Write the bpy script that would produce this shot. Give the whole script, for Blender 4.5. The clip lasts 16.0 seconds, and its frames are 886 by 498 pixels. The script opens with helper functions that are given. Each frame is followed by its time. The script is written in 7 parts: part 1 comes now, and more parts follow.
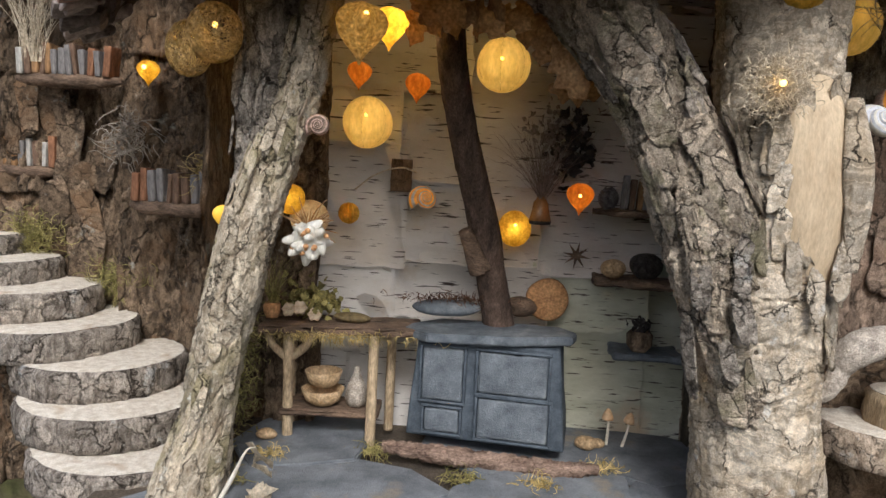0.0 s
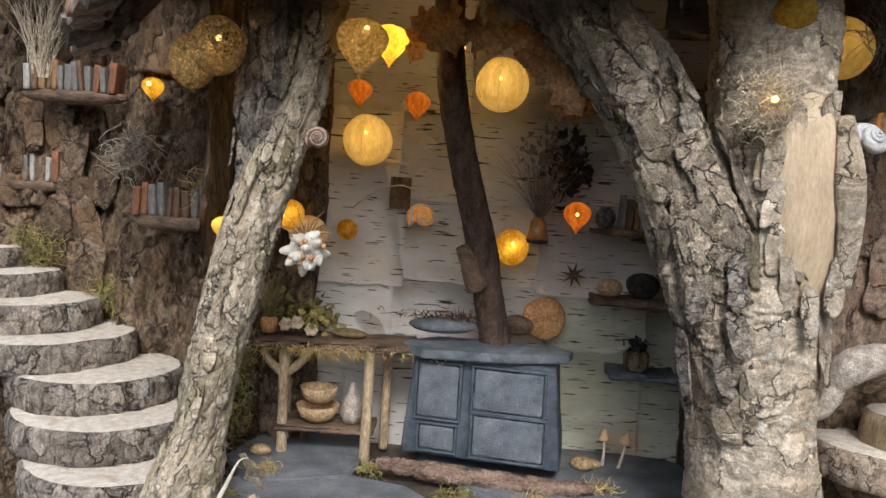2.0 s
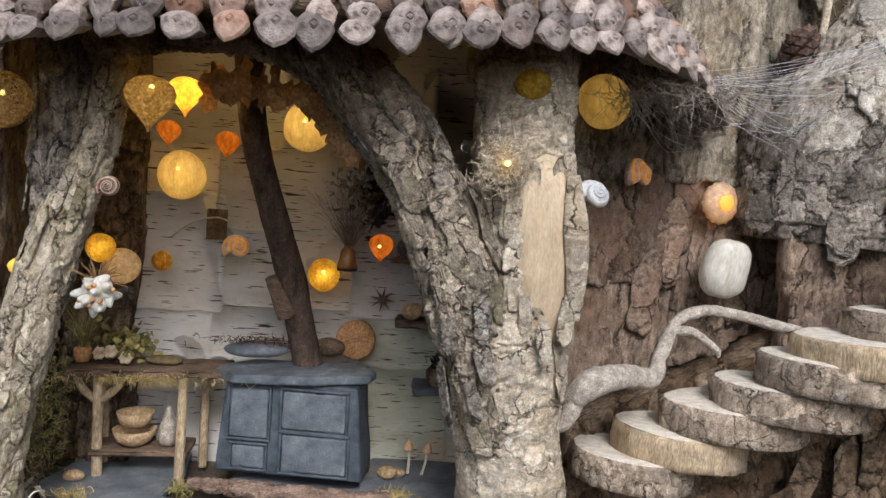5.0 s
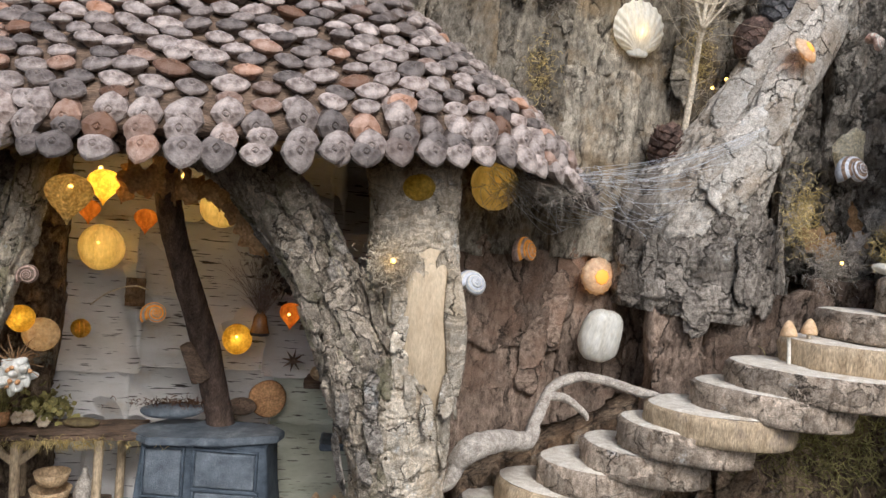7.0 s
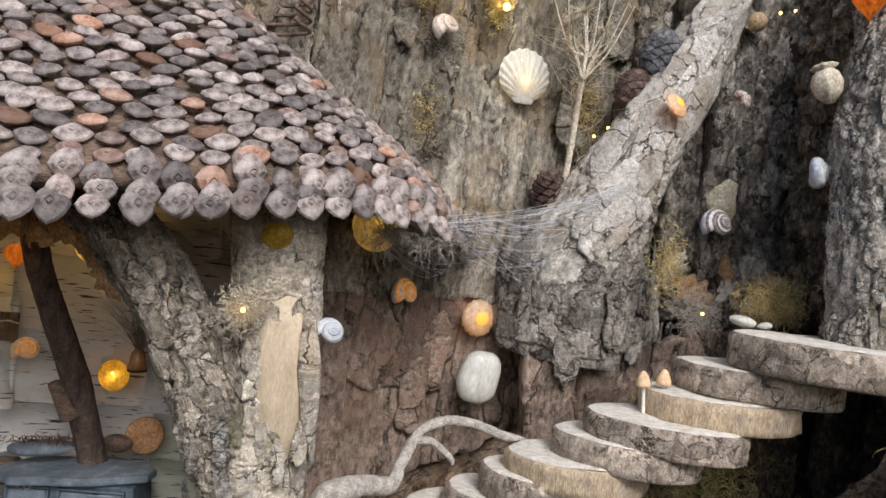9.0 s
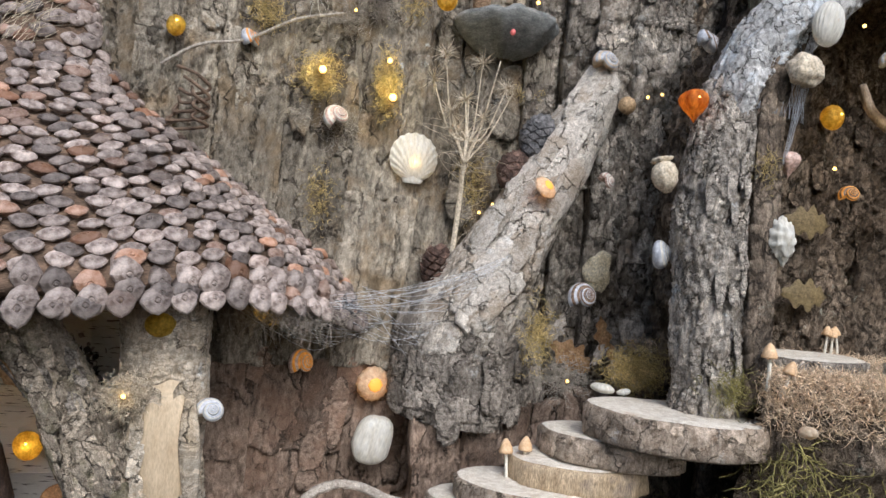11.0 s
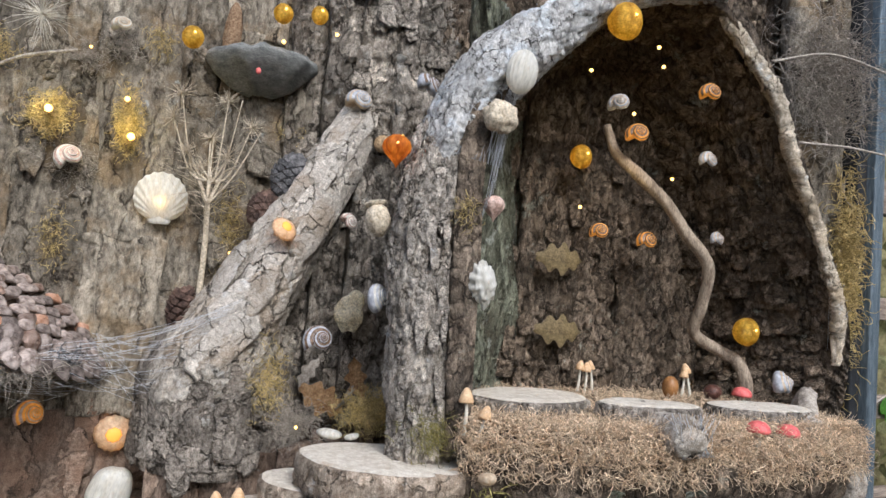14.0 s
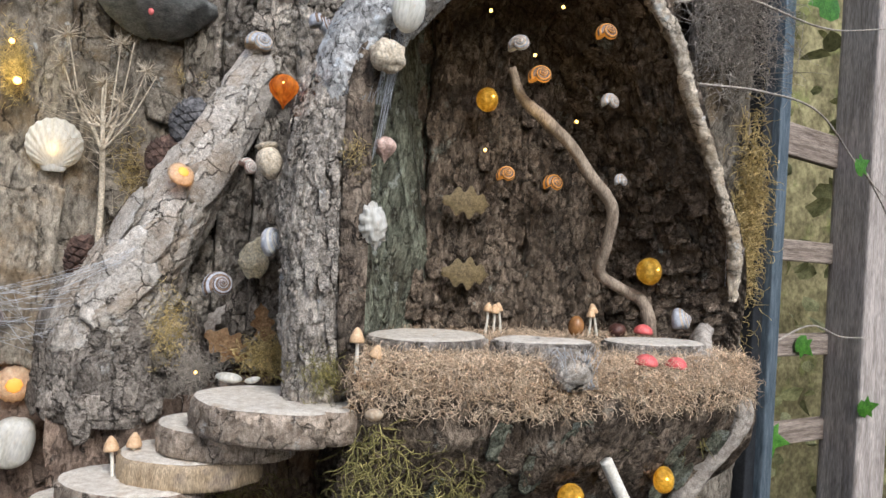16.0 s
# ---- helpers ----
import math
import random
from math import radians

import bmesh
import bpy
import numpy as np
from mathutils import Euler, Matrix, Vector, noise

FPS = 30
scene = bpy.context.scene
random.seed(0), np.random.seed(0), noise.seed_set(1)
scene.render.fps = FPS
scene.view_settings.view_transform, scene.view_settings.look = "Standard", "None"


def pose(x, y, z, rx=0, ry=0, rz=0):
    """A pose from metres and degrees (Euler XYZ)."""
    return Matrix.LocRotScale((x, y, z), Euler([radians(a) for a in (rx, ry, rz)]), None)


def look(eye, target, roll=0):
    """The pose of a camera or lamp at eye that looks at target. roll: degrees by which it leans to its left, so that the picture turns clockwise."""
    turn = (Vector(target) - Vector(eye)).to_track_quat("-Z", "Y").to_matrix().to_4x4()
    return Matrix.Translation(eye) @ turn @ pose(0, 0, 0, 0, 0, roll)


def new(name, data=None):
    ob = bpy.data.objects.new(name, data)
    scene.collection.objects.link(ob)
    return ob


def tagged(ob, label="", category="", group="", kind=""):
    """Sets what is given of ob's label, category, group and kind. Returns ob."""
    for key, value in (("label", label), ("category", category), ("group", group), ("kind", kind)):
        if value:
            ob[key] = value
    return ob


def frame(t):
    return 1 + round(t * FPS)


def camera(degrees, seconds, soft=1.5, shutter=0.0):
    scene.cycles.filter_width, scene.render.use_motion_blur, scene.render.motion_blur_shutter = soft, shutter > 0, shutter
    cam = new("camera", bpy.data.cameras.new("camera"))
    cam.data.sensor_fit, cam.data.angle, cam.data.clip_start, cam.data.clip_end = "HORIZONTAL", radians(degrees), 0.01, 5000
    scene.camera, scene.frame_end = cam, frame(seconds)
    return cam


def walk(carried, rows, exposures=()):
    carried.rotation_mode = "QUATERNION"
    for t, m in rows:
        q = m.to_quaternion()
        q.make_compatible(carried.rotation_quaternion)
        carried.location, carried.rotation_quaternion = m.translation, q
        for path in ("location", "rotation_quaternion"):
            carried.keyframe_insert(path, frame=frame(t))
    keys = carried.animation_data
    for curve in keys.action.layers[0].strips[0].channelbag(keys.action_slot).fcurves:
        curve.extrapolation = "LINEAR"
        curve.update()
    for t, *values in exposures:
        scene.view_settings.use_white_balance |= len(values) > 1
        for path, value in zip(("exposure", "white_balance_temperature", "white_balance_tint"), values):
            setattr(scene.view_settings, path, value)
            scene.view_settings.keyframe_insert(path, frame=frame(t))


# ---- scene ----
cam = camera(63.1, 16.0)
METRES, EYE, TILT, LEAN, TURN = 0.9, 1.35, -5.5, -3.0, 0.0
ROWS = [
    (0.0, 0.0, 0.0, 0.0, 0.0, 0.0, -0.0),
    (0.5, -0.0117, 0.0053, -0.0067, 0.45, 1.76, -0.44),
    (1.0, -0.0104, 0.0071, -0.017, 0.77, 2.6, -0.62),
    (1.5, -0.0066, 0.0037, -0.0181, 0.62, 2.7, -0.72),
    (2.0, 0.0046, -0.0038, -0.0164, 0.1, 2.51, -0.75),
    (2.5, 0.0182, -0.0131, -0.0142, -0.72, 2.23, -0.64),
    (3.0, 0.0395, -0.023, -0.0129, -1.96, 2.01, -0.54),
    (3.5, 0.042, -0.0418, -0.0057, -3.2, 1.81, -0.43),
    (4.0, 0.0623, -0.0555, -0.0007, -4.8, 1.63, -0.33),
    (6.5, 0.1345, -0.1521, 0.0814, -11.75, 2.93, -0.02),
    (7.0, 0.1393, -0.1774, 0.0929, -12.65, 3.16, -0.32),
    (7.5, 0.1719, -0.1746, 0.0983, -13.55, 3.31, -0.75),
    (8.0, 0.2139, -0.1905, 0.1095, -14.54, 3.53, -1.19),
    (8.5, 0.2308, -0.201, 0.1217, -15.2, 3.8, -1.51),
    (11.0, 0.3558, -0.3361, 0.202, -16.26, 5.86, -0.44),
    (11.5, 0.3884, -0.3613, 0.2231, -16.83, 6.48, -0.23),
    (12.0, 0.4304, -0.3741, 0.2342, -17.61, 7.0, 0.06),
    (12.5, 0.4951, -0.379, 0.2392, -18.64, 7.23, 0.26),
    (13.0, 0.5549, -0.3825, 0.2378, -19.66, 7.3, 0.36),
    (13.5, 0.5865, -0.3983, 0.2377, -20.3, 7.27, 0.49),
    (14.0, 0.6199, -0.4174, 0.2364, -21.26, 7.21, 0.83),
    (14.5, 0.6593, -0.4297, 0.2331, -22.36, 7.0, 1.32),
    (15.0, 0.6925, -0.4406, 0.228, -23.17, 6.43, 1.69),
    (15.5, 0.7017, -0.446, 0.2202, -23.68, 5.24, 1.88),
    (16.0, 0.6992, -0.452, 0.2165, -24.07, 3.63, 1.96),
]
walk(cam, [(t, pose(0, 0, EYE, TILT, LEAN, TURN) @ pose(METRES * x, METRES * y, METRES * z, 90 + pitch, roll, yaw)) for t, x, y, z, yaw, pitch, roll in ROWS], exposures=[(0, 0.06, 6050, 9), (5, 0.03, 5900, 9), (16, 0.0, 5750, 9)])

# ---- world and sun ----
world = bpy.data.worlds.new("sky")
scene.world = world
world.use_nodes = True
wn = world.node_tree.nodes
sky = wn.new("ShaderNodeTexSky")
sky.sky_type, sky.sun_disc = "NISHITA", False
sky.sun_elevation, sky.sun_rotation = radians(43), radians(177)
sky.air_density, sky.dust_density = 1.0, 4.0
world.node_tree.links.new(sky.outputs[0], wn["Background"].inputs[0])
wn["Background"].inputs[1].default_value = 0.15
sun = new("sun", bpy.data.lights.new("sun", "SUN"))
sun.data.energy, sun.data.angle, sun.data.color = 2.2, radians(20), (1.0, 0.97, 0.93)
sun.matrix_world = look((0.55, -2.0, 3.8), (0.4, 0.6, 1.4))

# ---- small mesh helpers ----
rnd = random.Random(7)


def mesh(name, verts, faces, material, smooth=True):
    me = bpy.data.meshes.new(name)
    me.from_pydata([tuple(v) for v in verts], [], [tuple(f) for f in faces])
    me.update()
    if smooth:
        me.polygons.foreach_set("use_smooth", [True] * len(me.polygons))
    me.materials.append(material)
    return me


def thing(name, place, label, category, group="", turn=(0, 0, 0)):
    ob = new(name)
    ob.empty_display_size = 0.01
    ob.matrix_basis = pose(*place, *turn)
    return tagged(ob, label, category, group)


def part(name, data, material, parent, label="", m=None, smooth=True):
    """data: (verts, faces), a bmesh or a ready mesh; one mesh object under its parent."""
    if isinstance(data, bpy.types.Mesh):
        me = data
    elif isinstance(data, bmesh.types.BMesh):
        me = bpy.data.meshes.new(name)
        data.to_mesh(me)
        data.free()
        if smooth:
            me.polygons.foreach_set("use_smooth", [True] * len(me.polygons))
        me.materials.append(material)
    else:
        me = mesh(name, *data, material, smooth)
    ob = new(name, me)
    ob.parent = parent
    if m is not None:
        ob.matrix_basis = m
    return tagged(ob, label) if label else ob


def solo(name, data, material, label, category, group="", kind="", m=None, smooth=True):
    return tagged(part(name, data, material, None, "", m, smooth), label, category, group, kind)


def join(*datas):
    verts, faces = [], []
    for v, f in datas:
        k = len(verts)
        verts += [tuple(p) for p in v]
        faces += [tuple(i + k for i in q) for q in f]
    return verts, faces


def moved(data, m):
    return [m @ Vector(p) for p in data[0]], data[1]


def fb(x, y, z, octaves=4):
    return noise.fractal((x, y, z), 1.0, 2.1, octaves)


def plates(u, v, seed, wide=0.014, tall=0.04):
    """Bark relief from about 0 in a crack to about 1 on a plate: stepped flakes with jagged edges."""
    wx = 0.30 * noise.noise((u * 55, v * 40, seed)) + 0.16 * noise.noise((u * 190, v * 150, seed))
    d, at = noise.voronoi((u / wide + wx, v / tall + 1.6 * wx, seed), distance_metric="DISTANCE")
    edge = min(1.0, (d[1] - d[0]) / 0.13)
    q = noise.noise((u * 45 + 3, v * 22, seed + 5)) + 0.5 * noise.noise((u * 130, v * 70, seed))
    return 0.5 * edge + 0.3 * noise.cell(at[0] * 7.3) + 0.28 * math.floor(q * 3.2) / 3.2


def spline(points, n):
    """n+1 places along a smooth line through points (tuples of any length)."""
    pts = [np.array(p, float) for p in points]
    pts = [2 * pts[0] - pts[1]] + pts + [2 * pts[-1] - pts[-2]]
    out = []
    for k in range(n + 1):
        s = k / n * (len(points) - 1)
        i = min(int(s), len(points) - 2)
        t = s - i
        a, b, c, d = pts[i:i + 4]
        out.append(0.5 * (2 * b + (c - a) * t + (2 * a - 5 * b + 4 * c - d) * t * t + (3 * b - a - 3 * c + d) * t ** 3))
    return out


def tube(points, n, sides, rough=0.0, seed=0.0, wide=0.014, tall=0.04, lump=0.0, squash=1.0):
    """A closed tube along points (x, y, z, radius); rough: depth of the bark's relief."""
    line = spline(points, n)
    verts, faces = [], []
    run, prev = 0.0, None
    side = None
    for k, p in enumerate(line):
        c, r = Vector(p[:3]), max(0.0002, float(p[3]))
        ahead = Vector(line[min(k + 1, n)][:3]) - Vector(line[max(k - 1, 0)][:3])
        ahead.normalize()
        if side is None:
            side = ahead.cross(Vector((0, 1, 0.01))).normalized()
        side = (side - ahead * side.dot(ahead)).normalized()
        other = ahead.cross(side)
        run += (c - prev).length if prev is not None else 0
        prev = c
        for j in range(sides):
            a = 2 * math.pi * j / sides
            q = r
            if lump:
                q *= 1 + lump * fb(math.cos(a) * 1.3 + seed, math.sin(a) * 1.3, run * 12, 2)
            if rough:
                u = a * r
                if j > sides / 2:
                    u = (2 * math.pi - a) * r + 3
                q += rough * (plates(u, run, seed, wide, tall) - 0.6) + rough * 0.35 * noise.noise((math.cos(a) * r * 250, math.sin(a) * r * 250, run * 250 + seed))
            verts.append(c + (side * math.cos(a) + other * math.sin(a) * squash) * q)
    for k in range(n):
        for j in range(sides):
            a, b = k * sides + j, k * sides + (j + 1) % sides
            faces.append((a, b, b + sides, a + sides))
    faces.append(tuple(range(sides - 1, -1, -1)))
    faces.append(tuple(range(n * sides, (n + 1) * sides)))
    return verts, faces


def lathe(profile, n, wobble=0.0, seed=0.0, ribs=0, depth=0.0):
    """profile: (radius, z) from bottom to top."""
    verts, faces = [], []
    for i, (r, z) in enumerate(profile):
        for j in range(n):
            a = 2 * math.pi * j / n
            q = r * (1 + wobble * noise.noise((math.cos(a) + seed, math.sin(a), z * 20 + seed)) + depth * math.cos(ribs * a))
            verts.append((q * math.cos(a), q * math.sin(a), z))
    for i in range(len(profile) - 1):
        for j in range(n):
            a, b = i * n + j, i * n + (j + 1) % n
            faces.append((a, b, b + n, a + n))
    faces.append(tuple(range(n - 1, -1, -1)))
    faces.append(tuple(range((len(profile) - 1) * n, len(profile) * n)))
    return verts, faces


def sheet(nx, nz, front, back=0.006):
    """A closed slab: front(s, t) gives the place for s, t in 0..1; back: its thickness along +y."""
    verts, faces = [], []
    for i in range(nz + 1):
        for j in range(nx + 1):
            verts.append(front(j / nx, i / nz))
    w = nx + 1
    for i in range(nz):
        for j in range(nx):
            a = i * w + j
            faces.append((a, a + 1, a + w + 1, a + w))
    rim = [j for j in range(w)] + [i * w + nx for i in range(1, nz + 1)] + [nz * w + j for j in range(nx - 1, -1, -1)] + [i * w for i in range(nz - 1, 0, -1)]
    k = len(verts)
    for i in rim:
        p = verts[i]
        verts.append((p[0], p[1] + back, p[2]))
    m = len(rim)
    for i in range(m):
        faces.append((rim[(i + 1) % m], rim[i], k + i, k + (i + 1) % m))
    faces.append(tuple(range(k + m - 1, k - 1, -1)))
    return verts, faces


def box(w, d, h, bevel=0.002, rough=0.0, cuts=0, seed=0.0):
    """A bevelled block on z = 0, with uneven faces where rough is given."""
    bm = bmesh.new()
    bmesh.ops.create_cube(bm, size=1)
    bmesh.ops.scale(bm, vec=(w, d, h), verts=bm.verts)
    bmesh.ops.translate(bm, vec=(0, 0, h / 2), verts=bm.verts)
    if cuts:
        bmesh.ops.subdivide_edges(bm, edges=bm.edges[:], cuts=cuts, use_grid_fill=True)
    if bevel:
        sharp = [e for e in bm.edges if e.calc_face_angle(0) > 0.5]
        bmesh.ops.bevel(bm, geom=sharp, offset=bevel, segments=2, affect="EDGES", profile=0.6)
    if rough:
        bm.normal_update()
        for v in bm.verts:
            v.co += v.normal * rough * fb(v.co.x * 45 + seed, v.co.y * 45, v.co.z * 45, 3)
    return bm


# ---- materials ----
def material(name, dark, light, scale=60.0, stretch=(1, 1, 1), rough=0.85, bump=0.3, patch=None, patch_scale=9.0, patch_at=0.55, grain=400.0, metal=0.0, vary=0.0, sheer=0.0, gloss=0.3, island=False, speckle=0.38, odd=None):
    m = bpy.data.materials.new(name)
    m.use_nodes = True
    n, ln = m.node_tree.nodes, m.node_tree.links
    b = n["Principled BSDF"]
    b.inputs["Roughness"].default_value, b.inputs["Metallic"].default_value = rough, metal
    b.inputs["Specular IOR Level"].default_value = gloss
    tc, mp = n.new("ShaderNodeTexCoord"), n.new("ShaderNodeMapping")
    mp.inputs["Scale"].default_value = stretch
    ln.new(tc.outputs["Object"], mp.inputs["Vector"])
    n1 = n.new("ShaderNodeTexNoise")
    n1.inputs["Scale"].default_value, n1.inputs["Detail"].default_value, n1.inputs["Roughness"].default_value = scale, 8, 0.65
    ln.new(mp.outputs[0], n1.inputs["Vector"])
    ramp = n.new("ShaderNodeValToRGB")
    ramp.color_ramp.elements[0].position, ramp.color_ramp.elements[1].position = 0.34, 0.66
    ramp.color_ramp.elements[0].color, ramp.color_ramp.elements[1].color = (*dark, 1), (*light, 1)
    ln.new(n1.outputs[0], ramp.inputs[0])
    out = ramp.outputs[0]
    if patch:
        n2 = n.new("ShaderNodeTexNoise")
        n2.inputs["Scale"].default_value, n2.inputs["Detail"].default_value, n2.inputs["Roughness"].default_value = patch_scale, 6, 0.6
        ln.new(tc.outputs["Object"], n2.inputs["Vector"])
        r2 = n.new("ShaderNodeValToRGB")
        r2.color_ramp.elements[0].position, r2.color_ramp.elements[1].position = patch_at, patch_at + 0.12
        ln.new(n2.outputs[0], r2.inputs[0])
        mix = n.new("ShaderNodeMix")
        mix.data_type = "RGBA"
        mix.inputs[7].default_value = (*patch, 1)
        ln.new(r2.outputs[0], mix.inputs[0])
        ln.new(out, mix.inputs[6])
        out = mix.outputs[2]
    n3 = n.new("ShaderNodeTexNoise")
    n3.inputs["Scale"].default_value, n3.inputs["Detail"].default_value = grain, 6
    ln.new(mp.outputs[0], n3.inputs["Vector"])
    speck = n.new("ShaderNodeMapRange")
    speck.inputs[1].default_value, speck.inputs[2].default_value, speck.inputs[3].default_value, speck.inputs[4].default_value = 0.3, 0.7, 1 - speckle, 1 + speckle
    ln.new(n3.outputs[0], speck.inputs[0])
    fine = n.new("ShaderNodeMix")
    fine.data_type, fine.blend_type = "RGBA", "MULTIPLY"
    fine.inputs[0].default_value = 1.0
    ln.new(out, fine.inputs[6])
    ln.new(speck.outputs[0], fine.inputs[7])
    out = fine.outputs[2]
    if vary:
        info, geo = n.new("ShaderNodeObjectInfo"), n.new("ShaderNodeNewGeometry")
        add, frac = n.new("ShaderNodeMath"), n.new("ShaderNodeMath")
        frac.operation = "FRACT"
        ln.new(info.outputs["Random"], add.inputs[0])
        if island:
            ln.new(geo.outputs["Random Per Island"], add.inputs[1])
        else:
            add.inputs[1].default_value = 0.0
        ln.new(add.outputs[0], frac.inputs[0])
        hs, span = n.new("ShaderNodeHueSaturation"), n.new("ShaderNodeMapRange")
        span.inputs[3].default_value, span.inputs[4].default_value = 1 - vary, 1 + vary
        if odd:
            pick, other = n.new("ShaderNodeMapRange"), n.new("ShaderNodeMix")
            pick.inputs[1].default_value, pick.inputs[2].default_value, pick.inputs[4].default_value = 0.80, 1.0, 0.7
            other.data_type = "RGBA"
            other.inputs[7].default_value = (*odd, 1)
            ln.new(frac.outputs[0], pick.inputs[0])
            ln.new(pick.outputs[0], other.inputs[0])
            ln.new(out, other.inputs[6])
            out = other.outputs[2]
            wob = n.new("ShaderNodeMath")
            wob.operation = "MULTIPLY"
            wob.inputs[1].default_value = 7.3
            wrap = n.new("ShaderNodeMath")
            wrap.operation = "FRACT"
            ln.new(frac.outputs[0], wob.inputs[0])
            ln.new(wob.outputs[0], wrap.inputs[0])
            frac = wrap
        ln.new(frac.outputs[0], span.inputs[0])
        ln.new(span.outputs[0], hs.inputs["Value"])
        ln.new(out, hs.inputs["Color"])
        out = hs.outputs[0]
    ln.new(out, b.inputs["Base Color"])
    bp, mixh = n.new("ShaderNodeBump"), n.new("ShaderNodeMath")
    mixh.operation = "ADD"
    ln.new(n1.outputs[0], mixh.inputs[0])
    ln.new(n3.outputs[0], mixh.inputs[1])
    bp.inputs["Strength"].default_value, bp.inputs["Distance"].default_value = min(1.0, bump * 1.6), 0.003
    ln.new(mixh.outputs[0], bp.inputs["Height"])
    ln.new(bp.outputs[0], b.inputs["Normal"])
    if sheer:
        tr, ms = n.new("ShaderNodeBsdfTranslucent"), n.new("ShaderNodeMixShader")
        ln.new(out, tr.inputs[0])
        ms.inputs[0].default_value = sheer
        ln.new(b.outputs[0], ms.inputs[1])
        ln.new(tr.outputs[0], ms.inputs[2])
        ln.new(ms.outputs[0], n["Material Output"].inputs[0])
    return m


def bark(name, dark, light, wide=0.02, tall=0.05, lichen=None, lichen_at=0.58, lichen_scale=26.0, stain=None, stain_scale=14.0, gap=0.10, depth=0.0035, plate=0.30, fine=0.42, lean=0.0, rings=0.0, hairs=0.55, vary=0.0, crack_color=(0.052, 0.040, 0.030)):
    """Plated bark: torn plates about wide x tall metres, dark splits between them, lichen, stains and fine grit."""
    m = bpy.data.materials.new(name)
    m.use_nodes = True
    n, ln = m.node_tree.nodes, m.node_tree.links
    b = n["Principled BSDF"]
    b.inputs["Roughness"].default_value, b.inputs["Specular IOR Level"].default_value = 0.9, 0.2

    def node(kind, *links, **values):
        q = n.new("ShaderNode" + kind)
        for k, v in values.items():
            if k == "op":
                q.operation = v
            elif k == "feature":
                q.feature = v
            else:
                q.inputs[k.replace("_", " ")].default_value = v
        for src, at in links:
            ln.new(src, q.inputs[at])
        return q

    def span(src, a, c, lo=0.0, hi=1.0):
        q = node("MapRange", (src, 0))
        for k, v in enumerate((a, c, lo, hi)):
            q.inputs[k + 1].default_value = v
        return q.outputs[0]

    def blend(kind, fac, a, c):
        q = n.new("ShaderNodeMix")
        q.data_type, q.blend_type = "RGBA", kind
        if isinstance(fac, float):
            q.inputs[0].default_value = fac
        else:
            ln.new(fac, q.inputs[0])
        for src, at in ((a, 6), (c, 7)):
            if isinstance(src, tuple):
                q.inputs[at].default_value = (*src, 1)
            else:
                ln.new(src, q.inputs[at])
        return q.outputs[2]

    def math2(op, a, c):
        q = n.new("ShaderNodeMath")
        q.operation = op
        for src, at in ((a, 0), (c, 1)):
            if isinstance(src, float):
                q.inputs[at].default_value = src
            else:
                ln.new(src, q.inputs[at])
        return q.outputs[0]

    tc, info = n.new("ShaderNodeTexCoord"), n.new("ShaderNodeObjectInfo")
    shift = node("VectorMath", (info.outputs["Random"], 0), (tc.outputs["Object"], 2), op="MULTIPLY_ADD")
    shift.inputs[1].default_value = (3.0, 5.0, 7.0)
    turned = node("Mapping", (shift.outputs[0], 0), Rotation=(0, radians(-lean), 0))
    P = turned.outputs[0]
    w1 = node("TexNoise", (P, "Vector"), Scale=38.0, Detail=5.0, Roughness=0.6)
    w2 = node("TexNoise", (P, "Vector"), Scale=260.0, Detail=4.0)
    a1 = node("VectorMath", (w1.outputs["Color"], 0), (P, 2), op="MULTIPLY_ADD")
    a1.inputs[1].default_value = (0.028, 0.028, 0.045)
    a2 = node("VectorMath", (w2.outputs["Color"], 0), (a1.outputs[0], 2), op="MULTIPLY_ADD")
    a2.inputs[1].default_value = (0.004, 0.004, 0.006)
    big = node("Mapping", (a2.outputs[0], 0), Scale=(1 / wide, 1 / wide, 1 / tall))
    cell = node("TexVoronoi", (big.outputs[0], "Vector"), Scale=1.0)
    edge = node("TexVoronoi", (big.outputs[0], "Vector"), feature="DISTANCE_TO_EDGE", Scale=1.0)
    small = node("TexVoronoi", (big.outputs[0], "Vector"), feature="DISTANCE_TO_EDGE", Scale=2.7)
    leaf = node("TexVoronoi", (big.outputs[0], "Vector"), Scale=2.7)
    some = span(w1.outputs[0], 0.40, 0.60)
    split = math2("MULTIPLY", span(edge.outputs[0], 0.0, gap * 0.6, 1.0, 0.0), span(w1.outputs[0], 0.38, 0.60, 0.15, 1.0))
    hair = math2("MULTIPLY", span(small.outputs[0], 0.0, gap * 0.5, 1.0, 0.0), math2("MULTIPLY", some, hairs))
    torn = math2("MAXIMUM", split, hair)
    grain = node("TexNoise", (node("Mapping", (P, 0), Scale=(1.0, 1.0, 0.45)).outputs[0], "Vector"), Scale=150.0, Detail=9.0, Roughness=0.72)
    grit = node("TexNoise", (P, "Vector"), Scale=720.0, Detail=4.0, Roughness=0.7)
    ramp = node("ValToRGB", (grain.outputs[0], 0))
    ramp.color_ramp.elements[0].position, ramp.color_ramp.elements[1].position = 0.36, 0.61
    ramp.color_ramp.elements[0].color, ramp.color_ramp.elements[1].color = (*dark, 1), (*light, 1)
    out = ramp.outputs[0]
    if stain:
        s1 = node("TexNoise", (P, "Vector"), Scale=stain_scale, Detail=7.0, Roughness=0.65)
        out = blend("MIX", span(s1.outputs[0], 0.50, 0.62, 0.0, 0.75), out, stain)
    vivid = n.new("ShaderNodeSeparateColor")
